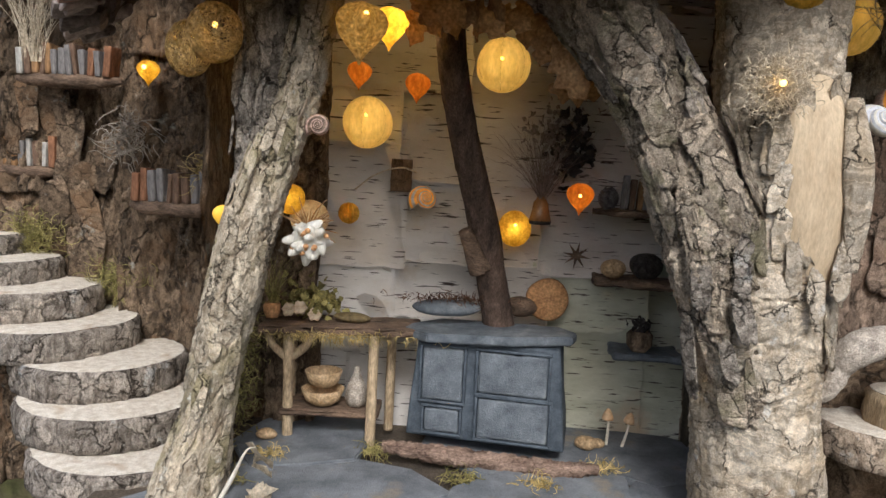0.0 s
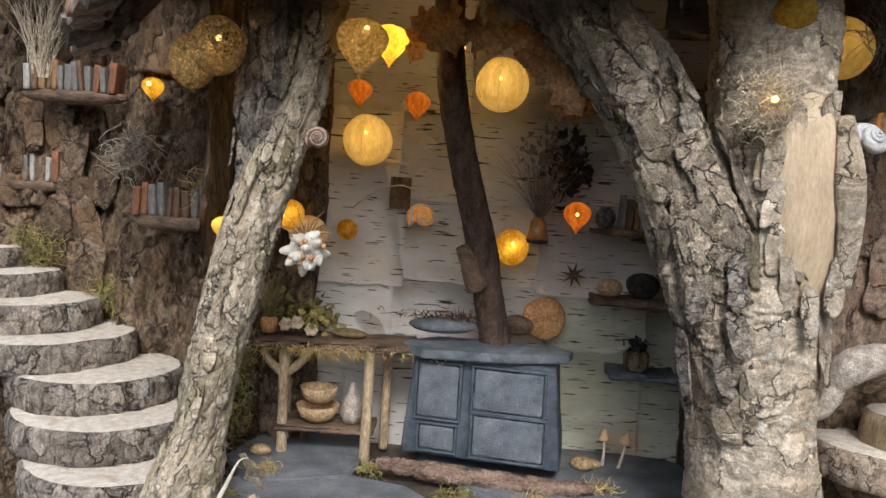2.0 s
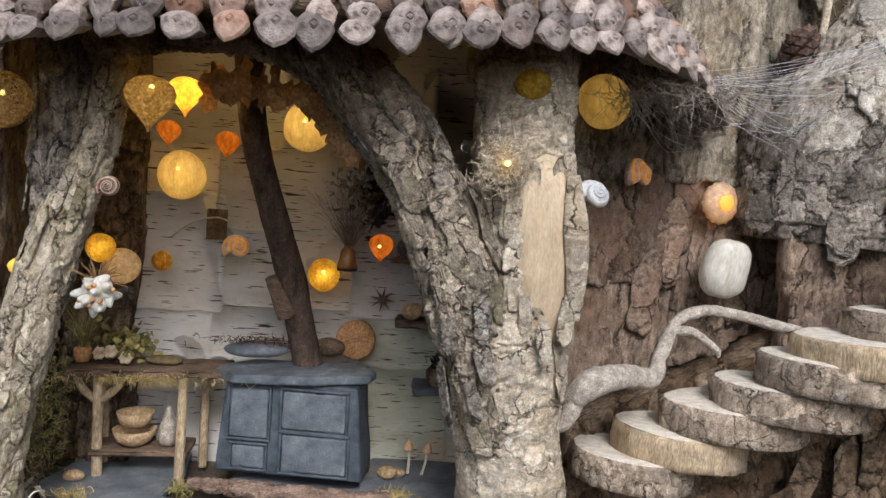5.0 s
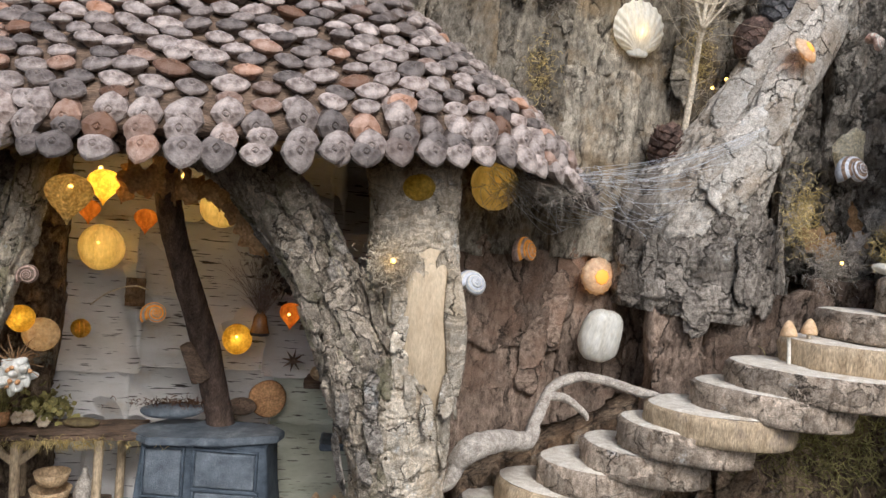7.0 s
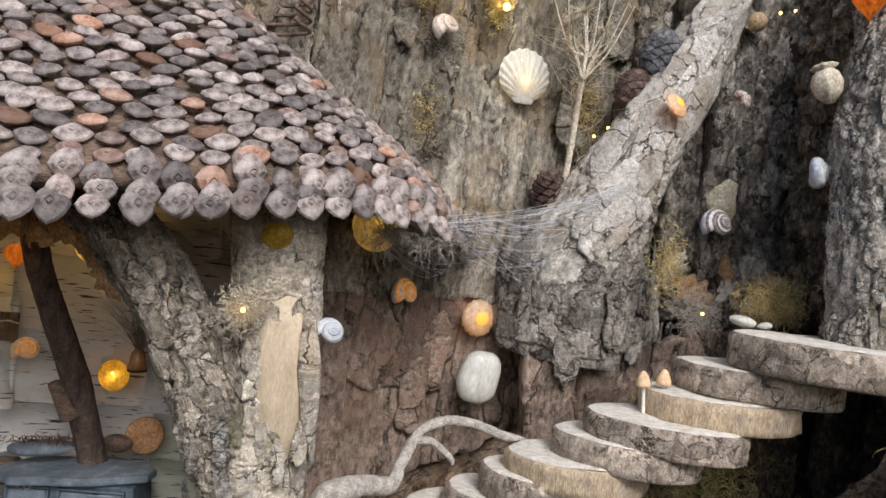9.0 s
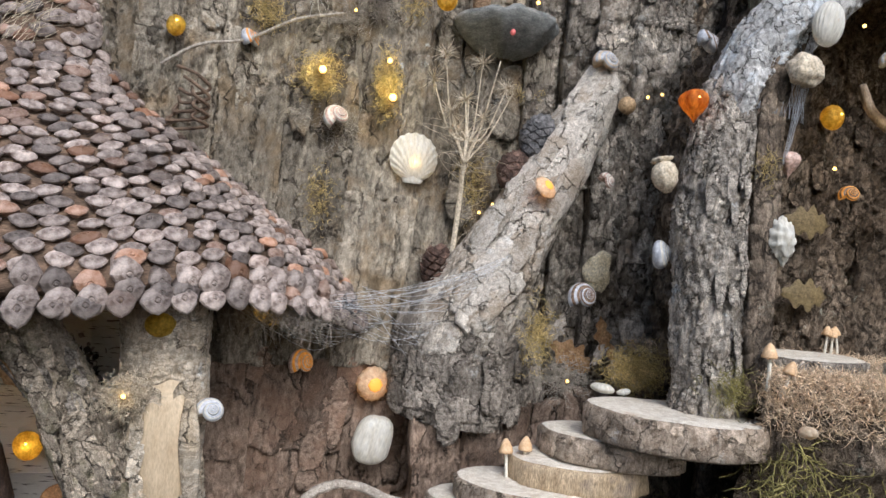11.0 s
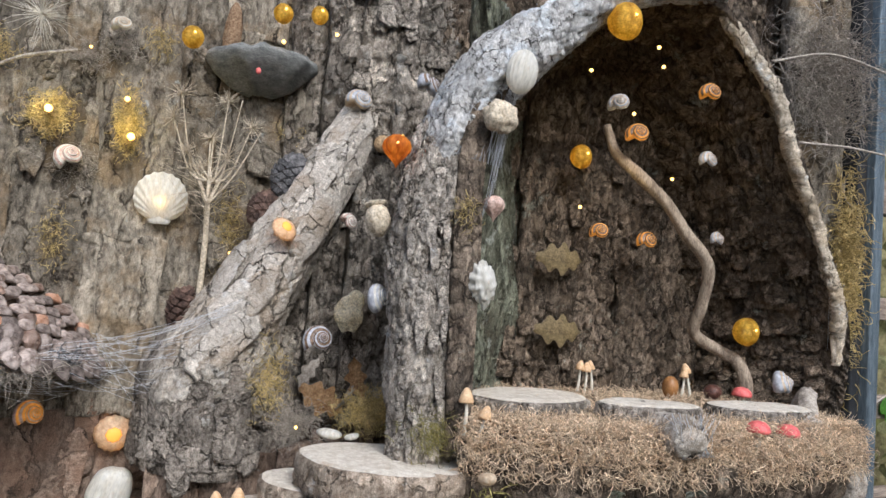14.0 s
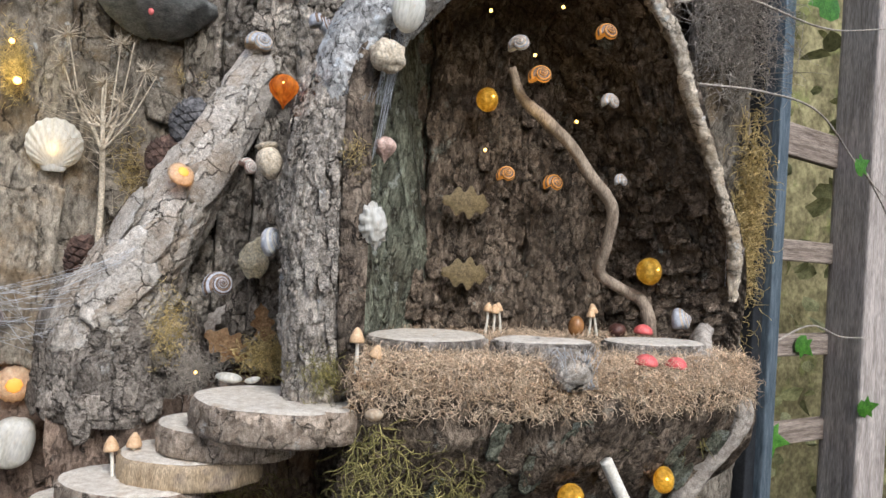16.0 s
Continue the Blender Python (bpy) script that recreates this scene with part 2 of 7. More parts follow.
    ln.new(cell.outputs["Color"], vivid.inputs[0])
    tint = n.new("ShaderNodeSeparateColor")
    ln.new(leaf.outputs["Color"], tint.inputs[0])
    out = blend("MULTIPLY", 1.0, out, span(vivid.outputs[0], 0.0, 1.0, 1 - plate, 1 + plate))
    out = blend("MULTIPLY", 1.0, out, span(tint.outputs[1], 0.0, 1.0, 1 - 0.6 * plate, 1 + 0.6 * plate))
    if lichen:
        s2 = node("TexNoise", (P, "Vector"), Scale=lichen_scale, Detail=9.0, Roughness=0.72)
        out = blend("MIX", span(s2.outputs[0], lichen_at, lichen_at + 0.07, 0.0, 0.9), out, lichen)
    out = blend("MULTIPLY", 1.0, out, span(grit.outputs[0], 0.3, 0.7, 1 - fine, 1 + fine))
    if vary:
        out = blend("MULTIPLY", 1.0, out, span(info.outputs["Random"], 0.0, 1.0, 1 - vary, 1 + vary))
    if rings:
        lines = node("TexNoise", (node("Mapping", (a1.outputs[0], 0), Scale=(14.0, 14.0, 420.0)).outputs[0], "Vector"), Scale=1.0, Detail=3.0)
        out = blend("MULTIPLY", rings, out, span(lines.outputs[0], 0.42, 0.58, 0.55, 1.12))
    out = blend("MIX", torn, out, crack_color)
    ln.new(out, b.inputs["Base Color"])
    high = math2("ADD", math2("MULTIPLY", torn, -1.3), math2("MULTIPLY", vivid.outputs[1], 0.55))
    high = math2("ADD", high, math2("MULTIPLY", tint.outputs[0], 0.25))
    high = math2("ADD", high, math2("MULTIPLY", grain.outputs[0], 1.15))
    high = math2("ADD", high, math2("MULTIPLY", grit.outputs[0], 0.36))
    bp = node("Bump", (high, "Height"), Strength=1.0, Distance=depth)
    ln.new(bp.outputs[0], b.inputs["Normal"])
    return m


def glow(name, color, strength):
    m = bpy.data.materials.new(name)
    m.use_nodes = True
    b = m.node_tree.nodes["Principled BSDF"]
    b.inputs["Base Color"].default_value = (*color, 1)
    b.inputs["Emission Color"].default_value, b.inputs["Emission Strength"].default_value = (*color, 1), strength
    return m


BARK = bark("bark_grey_brown", (0.12, 0.098, 0.078), (0.50, 0.44, 0.37), 0.016, 0.030, lichen=(0.52, 0.51, 0.47), lichen_at=0.60)
BARK_WALL = bark("bark_wall", (0.115, 0.095, 0.072), (0.40, 0.35, 0.275), 0.050, 0.20, hairs=0.4, lichen=(0.44, 0.45, 0.42), lichen_at=0.62, lichen_scale=34, stain=(0.25, 0.18, 0.105), gap=0.06, depth=0.0035, plate=0.30, vary=0.24)
BARK_BLOCK = bark("bark_wall_blocky", (0.25, 0.21, 0.17), (0.60, 0.535, 0.45), 0.024, 0.030, lichen=(0.46, 0.44, 0.40), stain=(0.17, 0.135, 0.10), gap=0.13, depth=0.005, plate=0.38, vary=0.18)
BARK_DARK = bark("bark_dark", (0.095, 0.068, 0.048), (0.40, 0.315, 0.23), 0.020, 0.032, lichen=(0.42, 0.42, 0.34), lichen_at=0.60, stain=(0.12, 0.085, 0.055), gap=0.13, depth=0.006, plate=0.36, vary=0.16)
BARK_GREEN = bark("bark_algae", (0.085, 0.088, 0.060), (0.33, 0.34, 0.25), 0.016, 0.040, lichen=(0.42, 0.44, 0.38), lichen_at=0.57, stain=(0.10, 0.085, 0.055), depth=0.004)
BARK_TOWER = bark("bark_tower", (0.070, 0.048, 0.032), (0.31, 0.225, 0.15), 0.040, 0.09, lichen=(0.36, 0.35, 0.30), lichen_at=0.61, stain=(0.20, 0.12, 0.065), gap=0.07, depth=0.004, vary=0.25)
BARK_RUSSET = bark("bark_russet", (0.105, 0.072, 0.052), (0.33, 0.245, 0.185), 0.055, 0.16, lichen=(0.36, 0.33, 0.29), lichen_at=0.64, stain=(0.20, 0.125, 0.085), gap=0.045, depth=0.0025, plate=0.22, vary=0.24)
BARK_PALE = bark("bark_pale_trunk", (0.40, 0.32, 0.225), (0.76, 0.67, 0.54), 0.050, 0.045, lichen=(0.76, 0.74, 0.69), lichen_at=0.59, lichen_scale=40, stain=(0.46, 0.36, 0.24), gap=0.03, hairs=0.15, depth=0.0028, plate=0.20, fine=0.24, rings=0.75)
BARK_LEAN = bark("bark_leaning_trunk", (0.34, 0.265, 0.18), (0.72, 0.63, 0.49), 0.018, 0.075, lichen=(0.70, 0.68, 0.60), lichen_at=0.60, lichen_scale=40, stain=(0.36, 0.31, 0.17), gap=0.07, depth=0.003, plate=0.24, fine=0.26, lean=14)
BARK_STUMP = bark("bark_flaked", (0.32, 0.27, 0.215), (0.70, 0.64, 0.555), 0.055, 0.085, lichen=(0.66, 0.63, 0.58), stain=(0.37, 0.29, 0.21), stain_scale=18, gap=0.05, depth=0.0035, plate=0.20, lean=38)
BARK_PLATE = bark("bark_pale_plate", (0.44, 0.385, 0.315), (0.78, 0.72, 0.64), 0.05, 0.07, lichen=(0.72, 0.69, 0.64), stain=(0.44, 0.35, 0.26), gap=0.04, depth=0.003, plate=0.14, vary=0.12)
BARK_COLLAR = bark("bark_collar", (0.15, 0.125, 0.10), (0.48, 0.42, 0.355), 0.034, 0.06, lichen=(0.52, 0.50, 0.46), lichen_at=0.60, gap=0.07, depth=0.005, plate=0.28)
BARK_LOG = bark("bark_log", (0.33, 0.275, 0.22), (0.76, 0.685, 0.59), 0.011, 0.030, lichen=(0.66, 0.68, 0.69), lichen_at=0.61, gap=0.11, depth=0.005, plate=0.26)
BARK_WEB = bark("bark_dusted", (0.37, 0.355, 0.335), (0.75, 0.735, 0.71), 0.016, 0.030, lichen=(0.74, 0.77, 0.79), lichen_at=0.50, gap=0.07, depth=0.003, plate=0.16, fine=0.2)
BARK_STEP = bark("bark_step_rim", (0.25, 0.185, 0.13), (0.58, 0.475, 0.37), 0.030, 0.018, lichen=(0.60, 0.57, 0.52), lichen_at=0.60, gap=0.06, depth=0.003, plate=0.26, vary=0.15)
BARK_SLICE = bark("bark_slice_rim", (0.20, 0.165, 0.135), (0.55, 0.485, 0.415), 0.022, 0.026, lichen=(0.64, 0.63, 0.60), lichen_at=0.59, gap=0.10, depth=0.005, plate=0.28, vary=0.12)
BARK_ROUGH = bark("bark_arch", (0.23, 0.18, 0.13), (0.68, 0.575, 0.45), 0.026, 0.055, lichen=(0.60, 0.58, 0.52), lichen_at=0.61, stain=(0.27, 0.25, 0.14), gap=0.07, depth=0.005, plate=0.30, lean=-28)
BIRCH_TAN = material("inner_bark_tan", (0.42, 0.315, 0.20), (0.64, 0.52, 0.36), 60, (1, 1, 0.3), bump=0.15, rough=0.6, grain=600, speckle=0.14)
WOOD_END = material("sawn_wood_end", (0.60, 0.52, 0.41), (0.86, 0.80, 0.70), 120, patch=(0.54, 0.42, 0.29), patch_at=0.61, patch_scale=28, bump=0.4, grain=900, speckle=0.2)
WOOD_TAN = material("stripped_wood", (0.33, 0.24, 0.145), (0.60, 0.47, 0.31), 90, (1, 1, 0.25), patch=(0.28, 0.22, 0.17), patch_at=0.57, patch_scale=25, bump=0.35, rough=0.7, grain=700)
WOOD_DARK = material("dark_plank", (0.07, 0.048, 0.033), (0.26, 0.175, 0.12), 110, (0.3, 1, 1), bump=0.5, grain=800)
WOOD_GREY = material("weathered_fence_wood", (0.28, 0.24, 0.21), (0.56, 0.50, 0.45), 90, (1, 1, 0.1), bump=0.4, grain=500)
RAIL_GREY = material("weathered_rail", (0.15, 0.115, 0.09), (0.40, 0.33, 0.27), 90, (0.1, 1, 1), bump=0.4, grain=500)
DRIFT = material("grey_driftwood", (0.28, 0.235, 0.195), (0.58, 0.52, 0.44), 140, bump=0.4, grain=700)
SLATE = material("slate", (0.075, 0.09, 0.108), (0.20, 0.225, 0.25), 45, patch=(0.27, 0.29, 0.30), patch_at=0.60, patch_scale=45, rough=0.6, bump=0.3, grain=700, speckle=0.14)
SLATE_FLOOR = material("slate_floor", (0.10, 0.11, 0.124), (0.235, 0.253, 0.272), 30, patch=(0.27, 0.235, 0.19), patch_at=0.6, patch_scale=22, rough=0.7, bump=0.3, grain=600, speckle=0.14)
STOVE_DARK = material("stove_paint", (0.040, 0.052, 0.067), (0.105, 0.128, 0.155), 60, rough=0.65, bump=0.25, grain=600, speckle=0.14)
SCALE = material("cone_scale", (0.10, 0.068, 0.055), (0.47, 0.395, 0.35), 95, rough=0.45, bump=0.3, vary=0.55, island=True, grain=900, speckle=0.16, odd=(0.38, 0.15, 0.05), gloss=0.45)
MOSS = material("dry_moss", (0.52, 0.36, 0.22), (0.88, 0.71, 0.51), 60, bump=0.1, vary=0.35, island=True)
MOSS_GREEN = material("green_moss", (0.15, 0.135, 0.04), (0.42, 0.36, 0.14), 60, bump=0.1, vary=0.4, island=True)
MOSS_GOLD = material("golden_moss", (0.40, 0.29, 0.10), (0.72, 0.57, 0.27), 60, bump=0.1, vary=0.4, island=True)
METAL = material("galvanised_pole", (0.065, 0.088, 0.105), (0.18, 0.22, 0.25), 140, (1, 1, 0.15), rough=0.5, metal=0.3, bump=0.2, grain=500, speckle=0.2)
RUBBER = material("black_edge", (0.012, 0.013, 0.015), (0.03, 0.032, 0.035), 60, rough=0.6, bump=0.1)
EARTH = material("earth", (0.05, 0.04, 0.03), (0.14, 0.11, 0.08), 20, bump=0.5)
LEAF = material("ivy_leaf", (0.05, 0.16, 0.02), (0.14, 0.36, 0.05), 60, rough=0.4, bump=0.1, vary=0.3, sheer=0.3, island=True)
HEDGE = material("hedge_leaf", (0.08, 0.085, 0.03), (0.34, 0.33, 0.16), 30, rough=0.6, bump=0.1, vary=0.45, sheer=0.2, island=True)
DRYLEAF = material("dry_leaf", (0.30, 0.16, 0.07), (0.55, 0.36, 0.19), 90, rough=0.6, bump=0.2, sheer=0.35)
OAKLEAF = material("pressed_oak_leaf", (0.10, 0.072, 0.032), (0.22, 0.165, 0.08), 120, rough=0.6, bump=0.2)
SHELL_WHITE = material("white_shell", (0.70, 0.66, 0.56), (0.88, 0.86, 0.80), 120, (1, 1, 0.3), rough=0.35, bump=0.15, patch=(0.72, 0.55, 0.40), patch_at=0.62, patch_scale=40, sheer=0.35, speckle=0.14)
SHELL_CREAM = material("cream_shell", (0.60, 0.44, 0.28), (0.84, 0.74, 0.58), 150, rough=0.35, bump=0.15, sheer=0.45, speckle=0.14)
SHELL_GREY = material("grey_blue_shell", (0.30, 0.31, 0.35), (0.62, 0.63, 0.66), 160, rough=0.4, bump=0.15, speckle=0.14)
SHELL_BAND = material("brown_shell_band", (0.10, 0.065, 0.045), (0.26, 0.17, 0.11), 160, rough=0.4, bump=0.1)
SHELL_PINK = material("pinkish_shell", (0.42, 0.27, 0.21), (0.70, 0.52, 0.44), 120, rough=0.4, bump=0.15)
PINECONE = material("pine_cone", (0.04, 0.025, 0.021), (0.18, 0.115, 0.088), 120, bump=0.3, vary=0.3, island=True)
PINE_GREY = material("grey_pine_cone", (0.05, 0.05, 0.052), (0.24, 0.23, 0.23), 120, bump=0.3, vary=0.3, island=True)
FUNGUS = material("grey_bracket_fungus", (0.13, 0.135, 0.13), (0.30, 0.30, 0.28), 60, (1, 1, 3), bump=0.35)
STRAW = material("dry_stalk", (0.44, 0.36, 0.25), (0.72, 0.63, 0.49), 160, bump=0.15)
WEB = material("cobweb", (0.70, 0.72, 0.75), (0.85, 0.87, 0.90), 100, rough=0.9, bump=0.05, sheer=0.5, speckle=0.14)
CAP = material("mushroom_cap", (0.55, 0.33, 0.17), (0.78, 0.56, 0.34), 120, rough=0.5, bump=0.1, speckle=0.14)
CAP_RED = material("red_mushroom_cap", (0.60, 0.08, 0.08), (0.85, 0.24, 0.22), 120, rough=0.4, bump=0.1, speckle=0.14)
STALK = material("mushroom_stalk", (0.66, 0.60, 0.48), (0.84, 0.80, 0.70), 120, rough=0.5, bump=0.1, speckle=0.14)
STONE_WARM = material("amber_stone", (0.22, 0.10, 0.035), (0.42, 0.21, 0.08), 60, rough=0.25, bump=0.05, gloss=0.5, speckle=0.14)
QUARTZ = material("quartz", (0.66, 0.57, 0.38), (0.90, 0.84, 0.68), 70, rough=0.2, bump=0.3, sheer=0.5)
CLAY = material("clay_pot", (0.38, 0.19, 0.08), (0.60, 0.34, 0.16), 90, rough=0.7, bump=0.2)
NUT = material("nut_shell_bowl", (0.34, 0.22, 0.11), (0.58, 0.42, 0.25), 110, rough=0.6, bump=0.3)
BLACK = material("black_lichen", (0.015, 0.013, 0.012), (0.07, 0.06, 0.055), 160, bump=0.4)
BOOKS = [material("book_" + nm, tuple(c * 0.4 for c in col), tuple(c * 0.85 for c in col), 140, (1, 1, 0.3), bump=0.3, rough=0.8) for nm, col in (("grey", (0.30, 0.28, 0.27)), ("brown", (0.24, 0.15, 0.10)), ("tan", (0.46, 0.26, 0.12)), ("pale", (0.66, 0.63, 0.57)), ("rust", (0.36, 0.17, 0.09)))]
LANTERN = material("pale_seed_pod", (0.56, 0.40, 0.15), (0.84, 0.66, 0.32), 55, (1, 1, 0.35), rough=0.45, bump=0.25, sheer=0.65, speckle=0.12)
HUSK = material("orange_husk", (0.34, 0.08, 0.012), (0.82, 0.34, 0.05), 85, (1, 1, 0.4), rough=0.45, bump=0.4, sheer=0.6, speckle=0.2)
SKELETON = material("skeleton_husk", (0.36, 0.24, 0.08), (0.82, 0.66, 0.34), 260, rough=0.6, bump=0.4, sheer=0.5)
GOLD_POD = material("golden_pod", (0.40, 0.22, 0.012), (0.95, 0.70, 0.12), 75, rough=0.3, bump=0.5, sheer=0.6, speckle=0.2, gloss=0.5)
BULB = glow("warm_bulb", (1.0, 0.58, 0.13), 5.0)
# Orange emission in the shell surface stands in for a bulb inside it.
LIT = material("self_lit_shell", (0.22, 0.08, 0.02), (0.85, 0.42, 0.10), 70, rough=0.35, bump=0.2, speckle=0.2)
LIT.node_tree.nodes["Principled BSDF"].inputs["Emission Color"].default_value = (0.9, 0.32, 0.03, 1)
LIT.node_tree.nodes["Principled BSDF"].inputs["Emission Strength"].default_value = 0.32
LIT_GOLD = glow("lit_gold", (0.9, 0.52, 0.06), 0.3)
LIT_TIP = glow("emissive_limpet_tip", (0.95, 0.42, 0.06), 0.55)


def birch(name, dark, light):
    m = material(name, dark, light, 22, (0.6, 1, 1.6), patch=(0.60, 0.48, 0.34), patch_at=0.60, patch_scale=9, rough=0.7, bump=0.06, vary=0.10, grain=1500, speckle=0.08)
    n, ln = m.node_tree.nodes, m.node_tree.links
    b = n["Principled BSDF"]
    src = b.inputs["Base Color"].links[0].from_socket
    tc, mp, nz, r = n.new("ShaderNodeTexCoord"), n.new("ShaderNodeMapping"), n.new("ShaderNodeTexNoise"), n.new("ShaderNodeValToRGB")
    mp.inputs["Scale"].default_value = (38, 38, 430)
    nz.inputs["Scale"].default_value, nz.inputs["Detail"].default_value = 1.0, 3
    ln.new(tc.outputs["Object"], mp.inputs[0])
    ln.new(mp.outputs[0], nz.inputs["Vector"])
    r.color_ramp.elements[0].position, r.color_ramp.elements[1].position = 0.615, 0.665
    ln.new(nz.outputs[0], r.inputs[0])
    mix = n.new("ShaderNodeMix")
    mix.data_type = "RGBA"
    mix.inputs[7].default_value = (0.07, 0.055, 0.045, 1)
    ln.new(r.outputs[0], mix.inputs[0])
    ln.new(src, mix.inputs[6])
    ln.new(mix.outputs[2], b.inputs["Base Color"])
    return m


BIRCH = birch("birch_bark", (0.62, 0.58, 0.53), (0.78, 0.755, 0.72))
BIRCH_ALGAE = birch("birch_bark_algae", (0.46, 0.47, 0.35), (0.72, 0.72, 0.60))

# ---- ground and far distance ----
ground = solo("ground", sheet(2, 2, lambda s, t: (-60 + 120 * s, -60 + 120 * t, 0.0), 0.0), EARTH, "bare brown earth under the display", "ground", kind="structure")
FLOOR = 1.08


# ---- back walls of bark ----
def bark_slab(x, w, z0, z1, y, seed, material, parent, amp=0.013, step=0.0028, bow=0.004, wide=0.016, tall=0.06):
    nx, nz = max(6, int(w / step)), max(8, int((z1 - z0) / (step * 1.4)))

    def front(s, t):
        u, v = s * w, z0 + t * (z1 - z0)
        e = 0.006 * noise.noise((v * 14, seed, 3.0)) if s in (0.0, 1.0) else 0
        h = amp * (plates(u, v, seed, wide, tall) - 0.5) + amp * 0.7 * fb(u * 18 + seed, v * 9, seed, 3) + amp * 0.25 * noise.noise((u * 260, v * 160, seed))
        return (x + u + e, y - h - bow * math.sin(math.pi * s), v + 0.01 * noise.noise((u * 30, seed, t * 2)))
    return part("bark_slab", sheet(nx, nz, front, 0.02), material, parent)


def bark_wall(name, x0, x1, z0, z1, yf, seed, material, label, wmin=0.04, wmax=0.075, **kw):
    wall = solo(name, box(x1 - x0, 0.02, z1 - z0, 0), EARTH, label, "wall", kind="structure", m=pose((x0 + x1) / 2, max(yf(x0), yf(x1)) + 0.045, z0))
    inv = wall.matrix_basis.inverted()
    r = random.Random(seed)
    x, k = x0, 0
    while x < x1:
        w = r.uniform(wmin, wmax)
        z = z0
        while z < z1:
            h = r.uniform(0.22, 0.6)
            ob = bark_slab(x, w * 1.02, z, min(z + h, z1), yf(x + w / 2) - r.uniform(0, 0.014), seed + k * 3.7, material, wall, **kw)
            ob.matrix_basis = inv
            z += h * 0.985
            k += 1
        x += w * 0.97
    return wall


bark_wall("wall_over_roof", -0.6, 0.27, 1.62, 2.35, lambda x: 0.70, 12, BARK_WALL, "bark slabs behind the roof")
bark_wall("wall_back", 0.27, 0.70, 1.43, 2.3, lambda x: 0.70, 11, BARK_WALL, "back wall clad in grey-brown bark slabs", wmin=0.06, wmax=0.12, amp=0.009, wide=0.03, tall=0.12)
bark_wall("wall_back_low", 0.27, 0.95, 1.0, 1.44, lambda x: 0.70, 14, BARK_RUSSET, "smooth russet bark slabs under the stump", wmin=0.07, wmax=0.13, amp=0.007, wide=0.04, tall=0.12)
bark_wall("wall_back_blocky", 0.69, 0.95, 1.43, 2.3, lambda x: 0.695 - 0.055 * min(1.0, max(0.0, (x - 0.70) / 0.08)), 13, BARK_BLOCK, "wall of deeply cracked blocky bark", amp=0.014, wide=0.022, tall=0.03)
bark_wall("wall_tower", -0.85, -0.14, 0.95, 2.1, lambda x: 0.86 if x < -0.4 else 0.86 - 0.10 * (x + 0.4) / 0.26, 23, BARK_TOWER, "dark bark wall behind the round wooden steps", amp=0.015)
bark_wall("wall_alcove", 0.88, 1.58, 0.95, 2.3, lambda x: 0.575 - 0.02 * (x - 0.9) + 0.11 * max(0.0, (1.0 - x) / 0.12), 37, BARK_DARK, "dark rough bark at the back of the hollow", amp=0.020, wmin=0.05, wmax=0.1)

# ---- the tree house: floor, birch wall, side walls ----
floor = solo("floor", box(0.62, 0.42, 0.03, 0.002), EARTH, "earth bed under the slate flags", "floor", kind="structure", m=pose(0.03, 0.66, FLOOR - 0.036))


def flag(cx, cy, rx, ry, seed, h=0.008):
    r = random.Random(seed)
    n = 9
    ring = [(cx + rx * math.cos(2 * math.pi * (k + r.uniform(-0.3, 0.3)) / n) * r.uniform(0.8, 1.12), cy + ry * math.sin(2 * math.pi * (k + r.uniform(-0.3, 0.3)) / n) * r.uniform(0.8, 1.12)) for k in range(n)]
    bm = bmesh.new()
    f = bm.faces.new([bm.verts.new((x, y, 0)) for x, y in ring])
    ext = bmesh.ops.extrude_face_region(bm, geom=[f])
    bmesh.ops.translate(bm, vec=(0, 0, h), verts=[v for v in ext["geom"] if isinstance(v, bmesh.types.BMVert)])
    bmesh.ops.recalc_face_normals(bm, faces=bm.faces[:])
    bmesh.ops.bevel(bm, geom=[e for e in bm.edges if e.calc_face_angle(0) > 0.5], offset=0.0016, segments=2, affect="EDGES")
    return bm


for k, (cx, cy, rx, ry, tilt) in enumerate([(-0.10, 0.60, 0.12, 0.07, 0), (0.10, 0.595, 0.115, 0.065, 1), (-0.12, 0.73, 0.11, 0.075, -1), (0.06, 0.72, 0.10, 0.07, 0.6), (0.21, 0.71, 0.09, 0.075, -0.6), (0.01, 0.50, 0.12, 0.055, 1), (0.22, 0.59, 0.07, 0.06, 0), (-0.20, 0.50, 0.10, 0.06, 0)]):
    part("flagstone", flag(0, 0, rx, ry, k), SLATE_FLOOR, floor, m=pose(cx - 0.03, cy - 0.66, 0.0305 + 0.0012 * (k % 3), tilt, 0.5 * tilt, k * 40), smooth=False)

